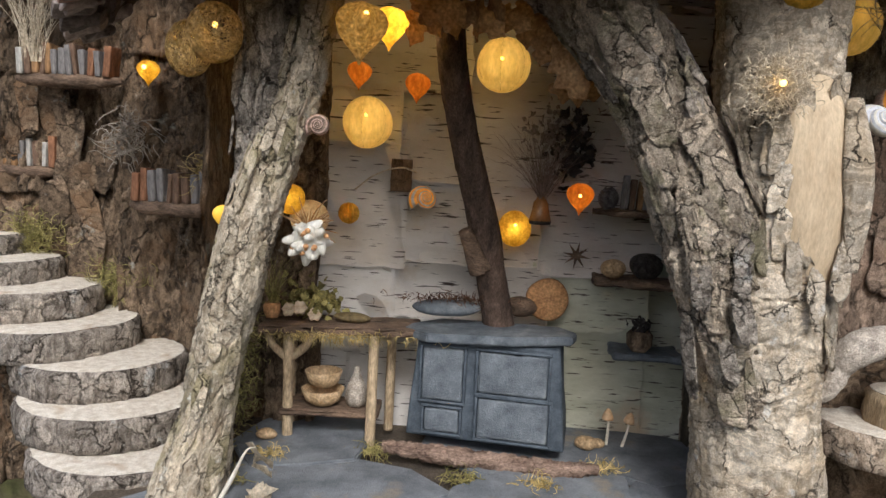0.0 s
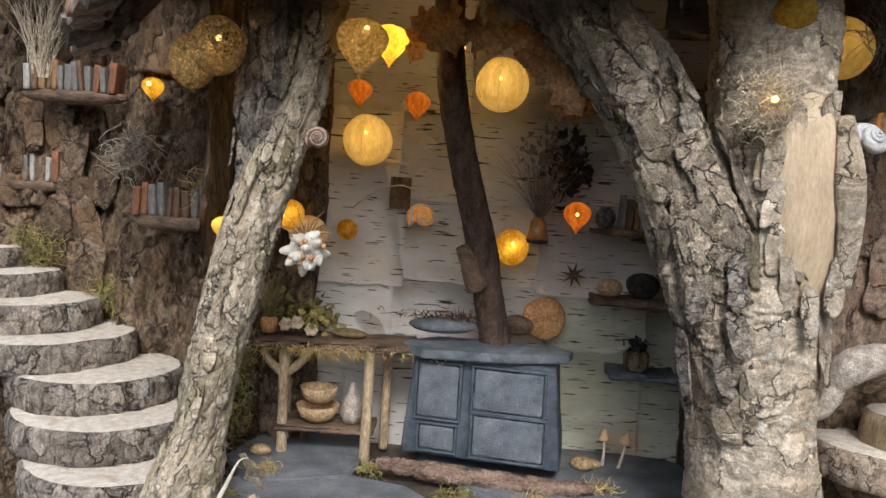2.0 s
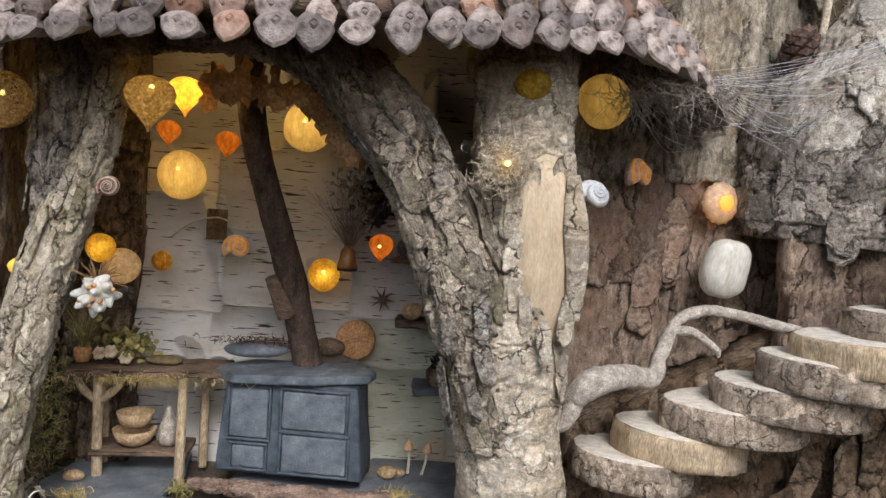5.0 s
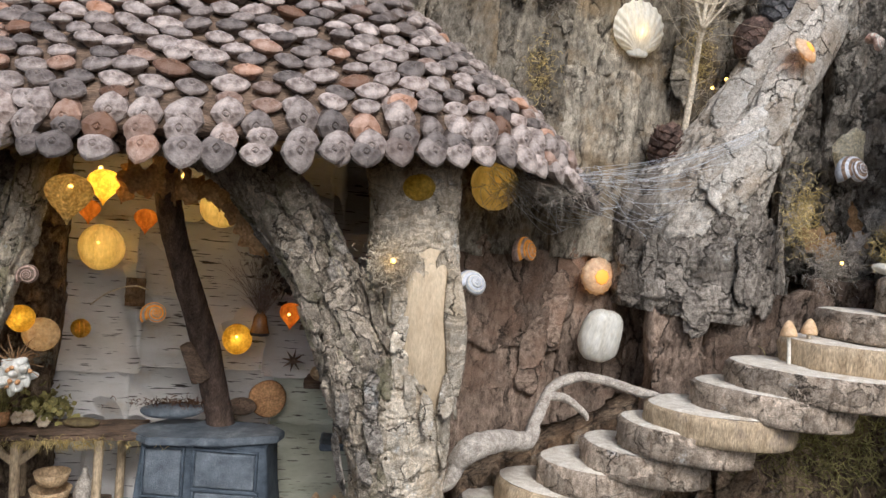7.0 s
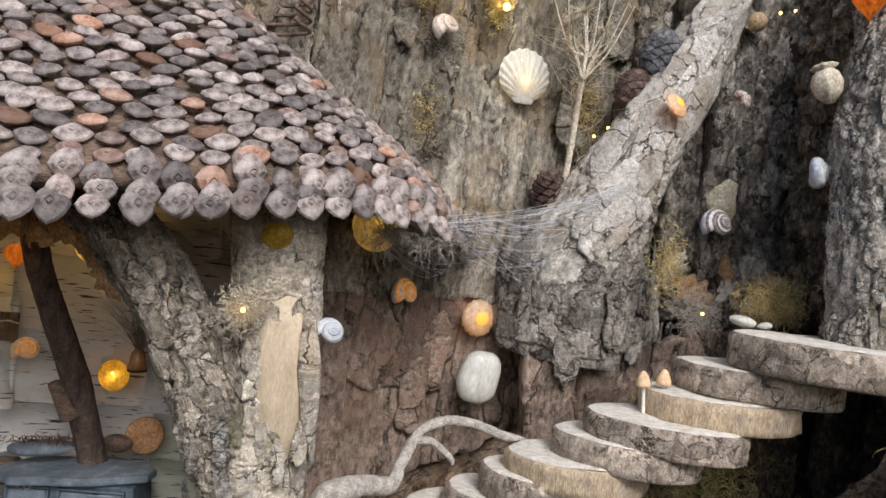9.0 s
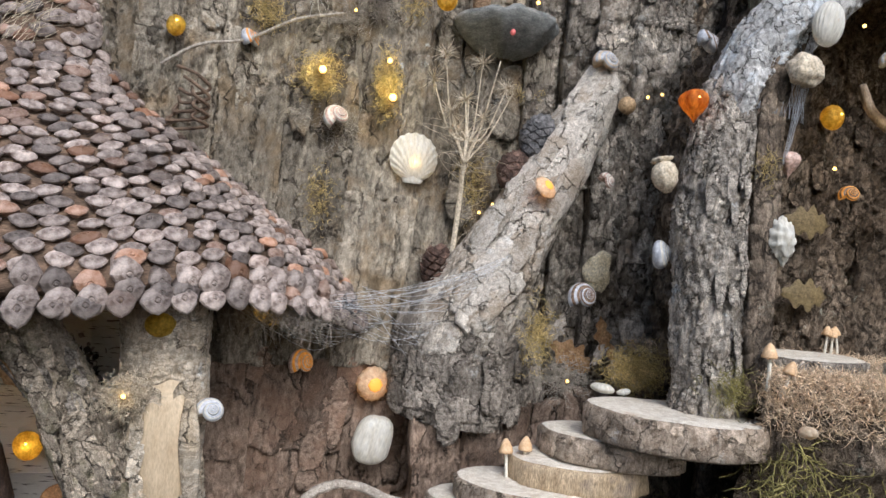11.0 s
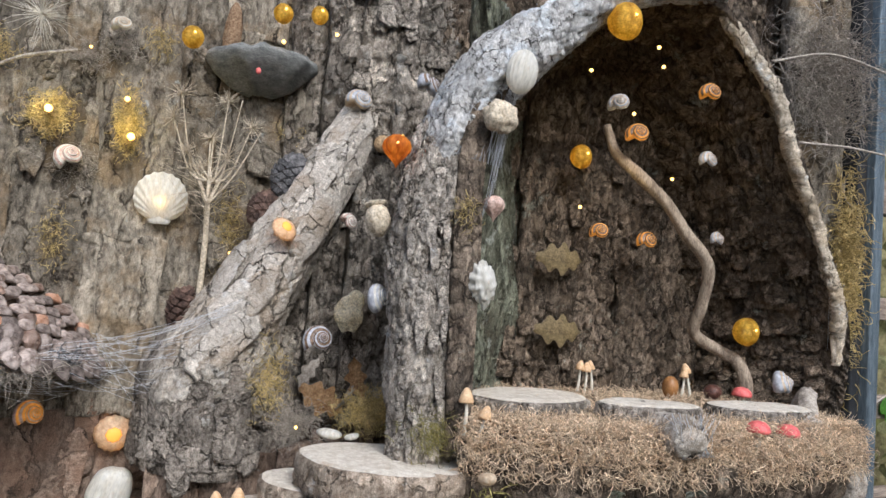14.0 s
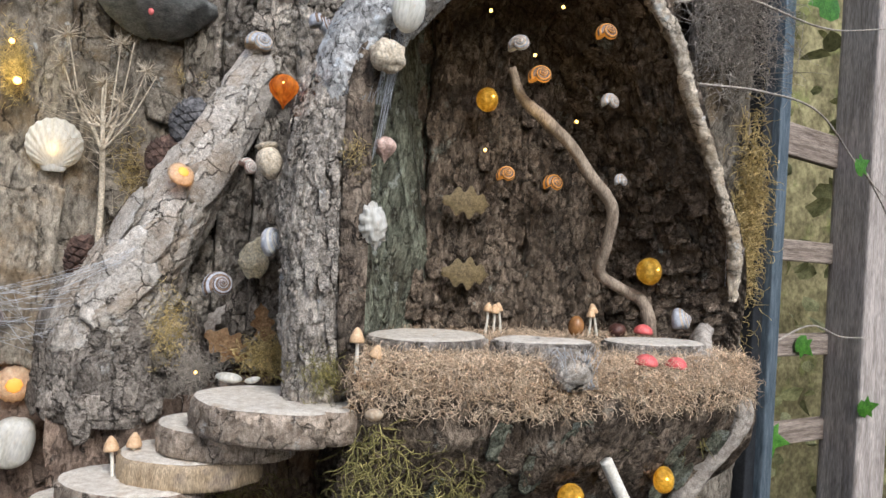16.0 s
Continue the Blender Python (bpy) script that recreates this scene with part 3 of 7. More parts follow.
birch_wall = solo("wall_birch", box(0.56, 0.02, 0.62, 0), EARTH, "inner wall papered with white birch bark", "wall", kind="structure", m=pose(0.05, 0.805, FLOOR - 0.01))
r = random.Random(5)
k = 0
for row in range(6):
    x = -0.24
    while x < 0.30:
        w, h = r.uniform(0.09, 0.2), r.uniform(0.10, 0.14)
        z = FLOOR - 0.02 + row * 0.095

        def front(s, t, x=x, w=w, h=h, z=z, q=k):
            u, v = x + s * w, z + t * h
            e = 0.004 * noise.noise((v * 60, q, 0)) if s in (0, 1) else 0
            g = 0.005 * noise.noise((u * 40, q, 3)) if t in (0, 1) else 0
            curl = 0.006 * max(0, (abs(2 * s - 1) - 0.8) / 0.2) ** 2 * (q % 3) / 2 + 0.006 * max(0, (abs(2 * t - 1) - 0.82) / 0.18) ** 2 * (q % 2)
            return (u + e - 0.05, -0.013 - 0.0016 * (q % 5) - curl - 0.003 * fb(u * 14, v * 14, q, 3), v + g - FLOOR + 0.01)
        part("birch_sheet", sheet(24, 18, front, 0.001), BIRCH_ALGAE if row < 2 and x > 0.06 else BIRCH, birch_wall, "greenish algae-stained birch bark" if row < 2 and x > 0.06 else "")
        x += w * 0.9
        k += 1

for nm, pts, lab in (("wall_left", [(-0.20, 0.60), (-0.205, 0.70), (-0.21, 0.80)], "mossy bark side wall of the little kitchen"), ("wall_right", [(0.285, 0.57), (0.28, 0.70), (0.28, 0.80)], "dark bark side wall behind the arch")):
    def front(s, t, pts=pts, nm=nm):
        a = spline(pts, 20)[int(round(s * 20))]
        v = FLOOR - 0.04 + t * 0.52
        return (a[0] + (0.006 if nm == "wall_left" else -0.006) * plates(a[1], v, 3, 0.02, 0.05), a[1], v)
    solo(nm, sheet(20, 90, front, 0.004), BARK_TOWER if nm == "wall_left" else BARK_DARK, lab, "wall", kind="structure")

# ---- trunks of the arch ----
left_trunk = thing("tree_trunk", (-0.19, 0.57, FLOOR - 0.04), "leaning forked trunk with pale flaking bark", "tree trunk")
O = Vector((-0.19, 0.57, FLOOR - 0.04))


def local(points, o):
    return [(p[0] - o[0], p[1] - o[1], p[2] - o[2], p[3]) for p in points]


part("stem", tube(local([(-0.205, 0.57, 1.03, 0.036), (-0.196, 0.57, 1.08, 0.031), (-0.18, 0.57, 1.166, 0.022), (-0.171, 0.57, 1.213, 0.020), (-0.16, 0.57, 1.26, 0.021), (-0.150, 0.57, 1.306, 0.021), (-0.138, 0.575, 1.35, 0.020), (-0.122, 0.575, 1.396, 0.018), (-0.108, 0.575, 1.44, 0.017), (-0.098, 0.575, 1.50, 0.017)], O), 300, 96, 0.0042, 1.0, lump=0.12), BARK_LEAN, left_trunk)
part("limb", tube(local([(-0.160, 0.58, 1.24, 0.010), (-0.153, 0.587, 1.30, 0.019), (-0.146, 0.590, 1.36, 0.024), (-0.143, 0.590, 1.42, 0.027), (-0.138, 0.590, 1.52, 0.030)], O), 120, 64, 0.006, 5.0, lump=0.1), BARK, left_trunk, "grey furrowed side limb")

right_trunk = thing("tree_trunk", (0.255, 0.55, FLOOR - 0.04), "thick pale trunk with peeling bark, branching into an arch", "tree trunk")
O = Vector((0.255, 0.55, FLOOR - 0.04))
part("stem", tube(local([(0.262, 0.55, 1.03, 0.056), (0.258, 0.55, 1.12, 0.050), (0.251, 0.55, 1.201, 0.048), (0.246, 0.55, 1.244, 0.052), (0.243, 0.552, 1.287, 0.056), (0.247, 0.552, 1.33, 0.052), (0.251, 0.552, 1.40, 0.046), (0.248, 0.555, 1.45, 0.046), (0.245, 0.56, 1.53, 0.048)], O), 300, 170, 0.0038, 9.0, wide=0.045, tall=0.022, lump=0.10), BARK_PALE, right_trunk)
part("arch_limb", tube(local([(0.232, 0.535, 1.20, 0.018), (0.215, 0.533, 1.27, 0.034), (0.200, 0.533, 1.32, 0.037), (0.178, 0.535, 1.372, 0.035), (0.147, 0.54, 1.428, 0.033), (0.118, 0.545, 1.47, 0.032), (0.08, 0.55, 1.50, 0.026), (0.02, 0.555, 1.517, 0.018), (-0.05, 0.56, 1.515, 0.016), (-0.12, 0.57, 1.50, 0.016)], O), 320, 110, 0.0075, 13.0, wide=0.02, tall=0.055, lump=0.14), BARK_ROUGH, right_trunk, "arching limb in rough flaking bark")
part("bare_strip", tube(local([(0.268, 0.511, 1.275, 0.006), (0.264, 0.507, 1.31, 0.018), (0.260, 0.505, 1.34, 0.023), (0.258, 0.506, 1.375, 0.025), (0.255, 0.509, 1.41, 0.022), (0.250, 0.522, 1.455, 0.008)], O), 60, 48, 0.0006, 4.0, lump=0.14, squash=0.42), BIRCH_TAN, right_trunk, "smooth tan inner bark")
part("bark_strip", tube(local([(0.289, 0.502, 1.30, 0.005), (0.286, 0.496, 1.345, 0.010), (0.282, 0.495, 1.38, 0.011), (0.279, 0.502, 1.42, 0.006)], O), 40, 12, 0.0012, 6.0, squash=0.4), BARK_PALE, right_trunk, "curling strip of grey bark")

# ---- roof of cone scales ----
CX, CY, RX, RY = 0.07, 0.70, 0.41, 0.265


def roof_z(rr, a):
    """Height of the roof: rr 1 at the eave and 0 at the top, a the angle round it (0 right, 90 front, 180 left)."""
    eave = 1.495 + 0.02 * math.exp(-((a - 52) / 22) ** 2) - 0.01 * math.exp(-((a - 15) / 14) ** 2) - 0.035 * max(0, (a - 100) / 80) - 0.008 * math.exp(-((a - 105) / 25) ** 2)
    prof = np.interp(rr, [0.0, 0.10, 0.18, 0.28, 0.41, 0.55, 0.70, 0.85, 0.94, 1.0], [2.10, 1.88, 1.785, 1.742, 1.708, 1.670, 1.628, 1.585, 1.550, 1.507])
    return float(prof + (eave - 1.495) * max(0.0, (rr - 0.3) / 0.7))


def roof_at(rr, a):
    return Vector((CX + rr * RX * math.cos(radians(a)), CY - rr * RY * math.sin(radians(a)), roof_z(rr, a)))


roof = thing("roof", (CX, CY, 1.5), "curved roof shingled with grey-brown pine cone scales", "roof")
RO = Vector((CX, CY, 1.5))
verts, faces = [], []
na, nr = 60, 30
for inner in (0.0, 0.012):
    for i in range(nr + 1):
        for j in range(na + 1):
            p = roof_at(0.02 + 0.935 * i / nr, -4 + 188 * j / na) - RO
            verts.append((p.x, p.y, p.z - 0.010 - inner))
w, sz = na + 1, (na + 1) * (nr + 1)
for i in range(nr):
    for j in range(na):
        a = i * w + j
        faces.append((a, a + w, a + w + 1, a + 1))
        faces.append((sz + a, sz + a + 1, sz + a + w + 1, sz + a + w))
for j in range(na):
    a = nr * w + j
    faces.append((a, sz + a, sz + a + 1, a + 1))
part("roof_deck", (verts, faces), WOOD_DARK, roof, "dark bark deck under the scales")


def scale_mesh(seed, hanging=False):
    """A cone scale: a thin lozenge shield with a small boss on a narrow stem; +y points down the roof."""
    r = random.Random(seed)
    n = 12
    wd, ln = (0.0136 if hanging else 0.0132) * r.uniform(0.92, 1.08), (0.0132 if hanging else 0.0096) * r.uniform(0.88, 1.12)
    tip = r.uniform(0.9, 1.25)
    verts, faces = [], []
    if hanging:
        levels = ((0.42, -0.020, -0.012), (0.62, -0.012, -0.008), (0.90, -0.0035, -0.002), (1.0, 0.0, 0.0), (0.90, 0.0020, 0.0002), (0.42, 0.0056, 0.0006), (0.27, 0.0060, 0.0008), (0.20, 0.0050, 0.0008), (0.10, 0.0070, 0.0008))
    else:
        levels = ((0.35, -0.0110, -0.004), (0.60, -0.0050, -0.002), (0.93, -0.0022, -0.0004), (1.0, 0.0, 0.0), (0.90, 0.0016, 0.0), (0.42, 0.0048, 0.0004), (0.27, 0.0052, 0.0008), (0.20, 0.0044, 0.0008), (0.09, 0.0062, 0.0008))
    for sc, z, dy in levels:
        for k in range(n):
            a = 2 * math.pi * k / n
            c, s = math.cos(a), math.sin(a)
            q = 1 / (abs(c) ** 1.5 + abs(s) ** 1.5) ** (1 / 1.5)
            y = s * q * ln * sc * (tip if s > 0 else 1.0)
            ridge = 0.0010 * (1 - abs(s)) * sc if 0.3 < sc < 0.95 and z > 0 else 0.0
            verts.append((c * q * wd * sc, y + dy, z + ridge))
    for i in range(len(levels) - 1):
        for k in range(n):
            a, b = i * n + k, i * n + (k + 1) % n
            faces.append((a, b, b + n, a + n))
    faces.append(tuple(range(n - 1, -1, -1)))
    faces.append(tuple(range((len(levels) - 1) * n, len(levels) * n)))
    return verts, faces


SCALES = [mesh("scale", *scale_mesh(k % 6, k > 5), SCALE, False) for k in range(12)]
rest, count = [], 0
r = random.Random(3)
row, rr = 0, 1.005
while rr > 0.06:
    length = sum(((roof_at(rr, a + 4) - roof_at(rr, a)).length for a in range(-4, 184, 4)))
    n = max(4, int(length / 0.0240))
    for j in range(n):
        a = -4 + 188 * (j + 0.5 * (row % 2) + r.uniform(-0.14, 0.14)) / n
        if a > 184:
            continue
        p = roof_at(rr + r.uniform(-0.008, 0.008), a)
        down = (roof_at(rr + 0.04, a) - roof_at(rr - 0.02, a)).normalized()
        if row == 0:
            down = (down + Vector((0, 0, -0.5))).normalized()
        across = (roof_at(rr, a - 2) - roof_at(rr, a + 2)).normalized()
        up = down.cross(across).normalized()
        across = down.cross(up)
        lift = radians(r.uniform(6, 27) if row > 2 else r.uniform(-34, -22) if row else r.uniform(-22, -8))
        m = Matrix((across, down, up)).transposed().to_4x4()
        m.translation = p - RO + up * r.uniform(-0.002, 0.002)
        m = m @ pose(0, 0, 0, math.degrees(lift), r.uniform(-12, 12), r.uniform(-9, 9)) @ Matrix.Scale(r.uniform(0.9, 1.15), 4)
        if count < 300 and a < 130:
            part("scale", SCALES[r.randrange(6) + (6 if row < 3 else 0)], SCALE, roof, m=m)
            count += 1
        else:
            rest.append(moved(scale_mesh(r.randrange(6), row < 3), m))
    rr -= 0.0142 / max(0.12, (roof_at(rr, 70) - roof_at(rr - 0.05, 70)).length / 0.05) * (1.05 if row else 0.9)
    row += 1
tagged(part("scales_beyond", join(*rest), SCALE, roof, smooth=False), kind="stuff")


# ---- round wooden steps ----
def slice_step(cx, cy, z, a, b, turn, h, seed, group, label, tilt=(0, 0), bark=BARK, notch=None):
    st = thing("wooden_step", (cx, cy, z - h), label, "step", group, turn=(tilt[0], tilt[1], turn))
    n = 72

    def cleft(t):
        return 1 - (0.16 * math.exp(-((math.degrees(t) - notch) / 4.0) ** 2) if notch is not None else 0.0)

    def ring(r, zz, jit):
        return [(cleft(t) * (a + r) * (1 + 0.05 * noise.noise((math.cos(t) * 1.4 + seed, math.sin(t) * 1.4, 0)) + jit * noise.noise((math.cos(t) * 9 + seed, math.sin(t) * 9, zz * 90))) * math.cos(t),
                 cleft(t) * (b + r) * (1 + 0.05 * noise.noise((math.cos(t) * 1.4 + seed, math.sin(t) * 1.4, 0)) + jit * noise.noise((math.cos(t) * 9 + seed, math.sin(t) * 9, zz * 90))) * math.sin(t), zz) for t in [2 * math.pi * k / n for k in range(n)]]
    levels = [ring(-0.006, 0.0, 0.01)] + [ring(0.0, h * q, 0.055) for q in (0.08, 0.3, 0.5, 0.7, 0.9)] + [ring(-0.0035, h, 0.012)]
    verts = [p for l in levels for p in l]
    faces = []
    for i in range(len(levels) - 1):
        for k in range(n):
            p, q = i * n + k, i * n + (k + 1) % n
            faces.append((p, q, q + n, p + n))
    faces.append(tuple(range(n - 1, -1, -1)))
    part("bark_rim", (verts, faces), bark, st)
    tv, tf = [], []
    rings = [0.0, 0.25, 0.5, 0.75, 0.93, 1.0]
    edge = ring(-0.0035, h, 0.012)
    for q in rings:
        for p in edge:
            tv.append((p[0] * q, p[1] * q, h + 0.0012 * fb(p[0] * q * 25, p[1] * q * 25, seed, 3) + (0.0015 if q < 0.99 else 0)))
    for i in range(len(rings) - 1):
        for k in range(n):
            p, q = i * n + k, i * n + (k + 1) % n
            tf.append((p, q, q + n, p + n))
    part("sawn_top", (tv, tf), WOOD_END, st, "dusty pale end grain")
    return st


RIGHT_STEPS = [(0.385, 0.585, 1.165, 0.060, 0.050), (0.425, 0.575, 1.192, 0.062, 0.050), (0.470, 0.555, 1.222, 0.066, 0.052), (0.505, 0.530, 1.246, 0.066, 0.052), (0.535, 0.505, 1.276, 0.068, 0.052), (0.562, 0.490, 1.298, 0.072, 0.052), (0.607, 0.475, 1.322, 0.076, 0.054), (0.640, 0.458, 1.346, 0.080, 0.056), (0.700, 0.458, 1.374, 0.080, 0.056), (0.735, 0.450, 1.404, 0.082, 0.058), (0.783, 0.402, 1.440, 0.094, 0.072)]
for k, (x, y, z, a, b) in enumerate(RIGHT_STEPS):
    slice_step(x, y, z, a, b, -38 + 5 * (k % 3), 0.030 if k < 10 else 0.036, k * 2.3, "steps of the curved stair", "round sawn log slice, step of a spiral stair" if k < 10 else "broad cracked log slice at the top of the stair", bark=WOOD_TAN if k in (1, 5, 8) else BARK_STEP, notch=325 if k == 10 else None, tilt=(0.8 * (k % 3 - 1), 0.8 * ((k + 1) % 3 - 1)))
LEFT_STEPS = [(-0.57, 0.83, 1.262, 0.085), (-0.52, 0.81, 1.238, 0.085), (-0.465, 0.79, 1.212, 0.09), (-0.415, 0.775, 1.180, 0.092), (-0.355, 0.755, 1.150, 0.092), (-0.325, 0.71, 1.118, 0.090), (-0.285, 0.67, 1.085, 0.09), (-0.24, 0.62, 1.055, 0.09)]
for k, (x, y, z, a) in enumerate(LEFT_STEPS):
    slice_step(x, y, z, a, a * 0.92, 30 * k, 0.033, 40 + k * 1.9, "steps beside the kitchen", "thick bark-edged log slice, one of stacked steps", bark=BARK_SLICE)

# ---- leaning stump between roof and log ----
stump = thing("leaning_stump", (0.60, 0.62, 1.36), "thick leaning branch stump with pale flaked bark", "tree stump")
O = Vector((0.60, 0.62, 1.36))
part("stem", tube(local([(0.58, 0.65, 1.42, 0.045), (0.60, 0.635, 1.48, 0.066), (0.628, 0.63, 1.54, 0.064), (0.665, 0.63, 1.61, 0.052), (0.705, 0.63, 1.69, 0.045), (0.745, 0.635, 1.77, 0.037), (0.785, 0.64, 1.85, 0.026), (0.795, 0.645, 1.88, 0.016)], O), 300, 150, 0.0055, 31.0, wide=0.05, tall=0.09, lump=0.13), BARK_STUMP, stump)
part("root_collar", tube(local([(0.628, 0.675, 1.372, 0.104), (0.630, 0.675, 1.40, 0.112), (0.628, 0.672, 1.45, 0.106), (0.622, 0.665, 1.50, 0.094), (0.630, 0.655, 1.545, 0.066), (0.645, 0.65, 1.58, 0.03)], O), 100, 120, 0.007, 35.0, wide=0.035, tall=0.05, lump=0.10), BARK_COLLAR, stump, "dark rough collar at the foot")
for x, w, z0, z1, y, seed in ((0.545, 0.075, 1.20, 1.40, 0.600, 3.0), (0.610, 0.085, 1.24, 1.405, 0.588, 5.0), (0.685, 0.07, 1.26, 1.41, 0.592, 8.0), (0.745, 0.08, 1.28, 1.43, 0.585, 11.0)):
    slab = thing("bark_board", (x, y, z0), "russet bark board under the leaning stump", "bark", "bark boards under the stump")
    bark_slab(0.0, w, 0.0, z1 - z0, 0.0, seed, BARK_RUSSET, slab, amp=0.010, bow=0.008, wide=0.03, tall=0.06)

# ---- log and arch of the hollow ----
hollow_log = thing("arched_log", (0.82, 0.40, 1.45), "upright furrowed log bending into an arch", "log")
O = Vector((0.82, 0.40, 1.45))
part("stem", tube(local([(0.828, 0.41, 1.435, 0.042), (0.828, 0.405, 1.48, 0.041), (0.822, 0.405, 1.572, 0.044), (0.820, 0.405, 1.68, 0.044), (0.828, 0.405, 1.76, 0.042), (0.838, 0.405, 1.80, 0.038)], O), 260, 120, 0.007, 51.0, wide=0.014, tall=0.03, lump=0.12), BARK_LOG, hollow_log, "grey furrowed bark")
part("bend", tube(local([(0.830, 0.405, 1.77, 0.036), (0.838, 0.400, 1.80, 0.041), (0.855, 0.392, 1.84, 0.040), (0.893, 0.380, 1.893, 0.038), (0.950, 0.372, 1.945, 0.034), (1.020, 0.370, 1.996, 0.031), (1.10, 0.368, 2.028, 0.028), (1.18, 0.368, 2.030, 0.022)], O), 190, 100, 0.005, 53.0, wide=0.02, tall=0.03, lump=0.16), BARK_WEB, hollow_log, "pale bark dusted with bluish web")


def hood(s, t):
    """Bark shell of the hollow: s round the arch from its left foot to its right foot, t from the front rim to the back."""
    rim = spline([(0.86, 1.47), (0.86, 1.65), (0.865, 1.80), (0.93, 1.93), (1.06, 2.0), (1.18, 2.0), (1.265, 1.90), (1.335, 1.75), (1.395, 1.63), (1.40, 1.54), (1.38, 1.47)], 100)[int(round(s * 100))]
    cx, cz = 1.12, 1.66
    q = 1 - 0.30 * t ** 1.4 if s > 0.35 else 1 - 0.10 * t
    x, z = cx + (rim[0] - cx) * q, cz + (rim[1] - cz) * (1 - 0.12 * t if rim[1] > cz else 1)
    y = 0.36 + 0.02 * (s - 0.5) + t * 0.215
    h = (plates(s * 1.3, t * 0.22, 61, 0.022, 0.03) - 0.5) * min(1, t / 0.25)
    d = Vector((cx - x, 0, cz - z)).normalized() * 0.018 * h
    return (x + d.x, y - 0.008 * h * t, z + d.z)


verts, faces = [], []
n1, n2 = 260, 60
grid = [[hood(i / n1, j / n2) for i in range(n1 + 1)] for j in range(n2 + 1)]
for off in (0.0, 0.03):
    for j, line in enumerate(grid):
        for p in line:
            o = Vector((p[0] - 1.12, 0, p[2] - 1.66)).normalized() * off
            verts.append((p[0] + o.x, p[1] + (0.004 if off else 0), p[2] + o.z))
w, sz = n1 + 1, (n1 + 1) * (n2 + 1)
for j in range(n2):
    for i in range(n1):
        a = j * w + i
        faces.append((a, a + w, a + w + 1, a + 1))
        faces.append((sz + a, sz + a + 1, sz + a + w + 1, sz + a + w))
for i in range(n1):
    faces.append((i, i + 1, sz + i + 1, sz + i))
for j in range(n2):
    for i, s in ((0, 1), (n1, -1)):
        a = j * w + i
        q = (a, sz + a, sz + a + w, a + w)
        faces.append(q if s > 0 else q[::-1])
solo("bark_hollow", (verts, faces), BARK_DARK, "hollow shell of dark furrowed bark", "bark")
solo("bark_rim_edge", tube([(1.18, 0.372, 2.01, 0.010), (1.262, 0.362, 1.915, 0.012), (1.30, 0.358, 1.83, 0.010), (1.338, 0.358, 1.755, 0.011), (1.372, 0.362, 1.69, 0.009), (1.398, 0.366, 1.635, 0.012), (1.405, 0.37, 1.56, 0.006)], 150, 18, 0.006, 71.0, wide=0.01, tall=0.02, lump=0.3), BARK_PALE, "pale splintered edge of the bark hollow", "bark")

solo("hollow_side", sheet(90, 170, lambda s, t: (0.856 + 0.20 * s + 0.014 * noise.noise((s * 3, t * 5, 2.0)), 0.400 + 0.195 * math.sin(s * math.pi / 2) ** 0.9 - 0.014 * plates(s * 0.25, t * 0.55, 63, 0.022, 0.05), 1.47 + 0.55 * t), 0.012), BARK_GREEN, "greenish algae-grown bark lining the hollow", "bark")

# ---- ledge of the hollow ----


verts, faces = [], []
nx, ny = 120, 60
for j in range(ny + 1):
    for i in range(nx + 1):
        s, t = i / nx, j / ny
        x = 0.845 + 0.54 * s
        if t < 0.45:
            q = t / 0.45
            y0 = 0.27 + 0.05 * (2 * abs(s - 0.55)) ** 3
            y, z = 0.62 + (y0 - 0.62) * q, 1.492 - 0.006 * q + 0.006 * fb(x * 14, q * 4, 2, 3) - 0.03 * max(0, q - 0.85) / 0.15
        else:
            q = (t - 0.45) / 0.55
            y0 = 0.27 + 0.05 * (2 * abs(s - 0.55)) ** 3
            y, z = y0 - 0.01 * math.sin(q * 6) + 0.20 * q ** 1.3 + 0.02 * fb(x * 12, q * 3, 8, 3), 1.456 - 0.30 * q
            y -= 0.010 * plates(x, z, 79, 0.03, 0.06)
        verts.append((x, y, z))
for j in range(ny):
    for i in range(nx):
        a = j * (nx + 1) + i
        faces.append((a, a + nx + 1, a + nx + 2, a + 1))
solo("ledge", (verts, faces), BARK_DARK, "bark ledge carrying the mossy floor of the hollow", "ledge")

# ---- pole and fence beside the display ----
pole = thing("metal_pole", (1.602, 0.49, 0.0), "bluish galvanised square post with black edge", "post")
part("post", box(0.030, 0.04, 2.6, 0.003), METAL, pole, m=pose(0, 0, 0, 0, 0, 12))
part("seal", box(0.028, 0.05, 2.6, 0.002), RUBBER, pole, "black rubber strip", m=pose(-0.032, 0.012, 0, 0, 0, 12))
fence = thing("fence", (2.0, 0.80, 0.0), "weathered grey wooden fence with horizontal rails", "fence")
part("post", box(0.10, 0.10, 2.6, 0.006, 0.002, 6), WOOD_GREY, fence, m=pose(0.225, -0.03, 0))
for z, h, tl in ((1.93, 0.075, 6), (1.655, 0.05, 1), (1.425, 0.05, -1), (1.215, 0.05, -2)):
    part("rail", box(0.9, 0.025, h, 0.003, 0.0015, 5, z), RAIL_GREY, fence, m=pose(-0.2, 0.02, z - h / 2, 0, tl, 0))

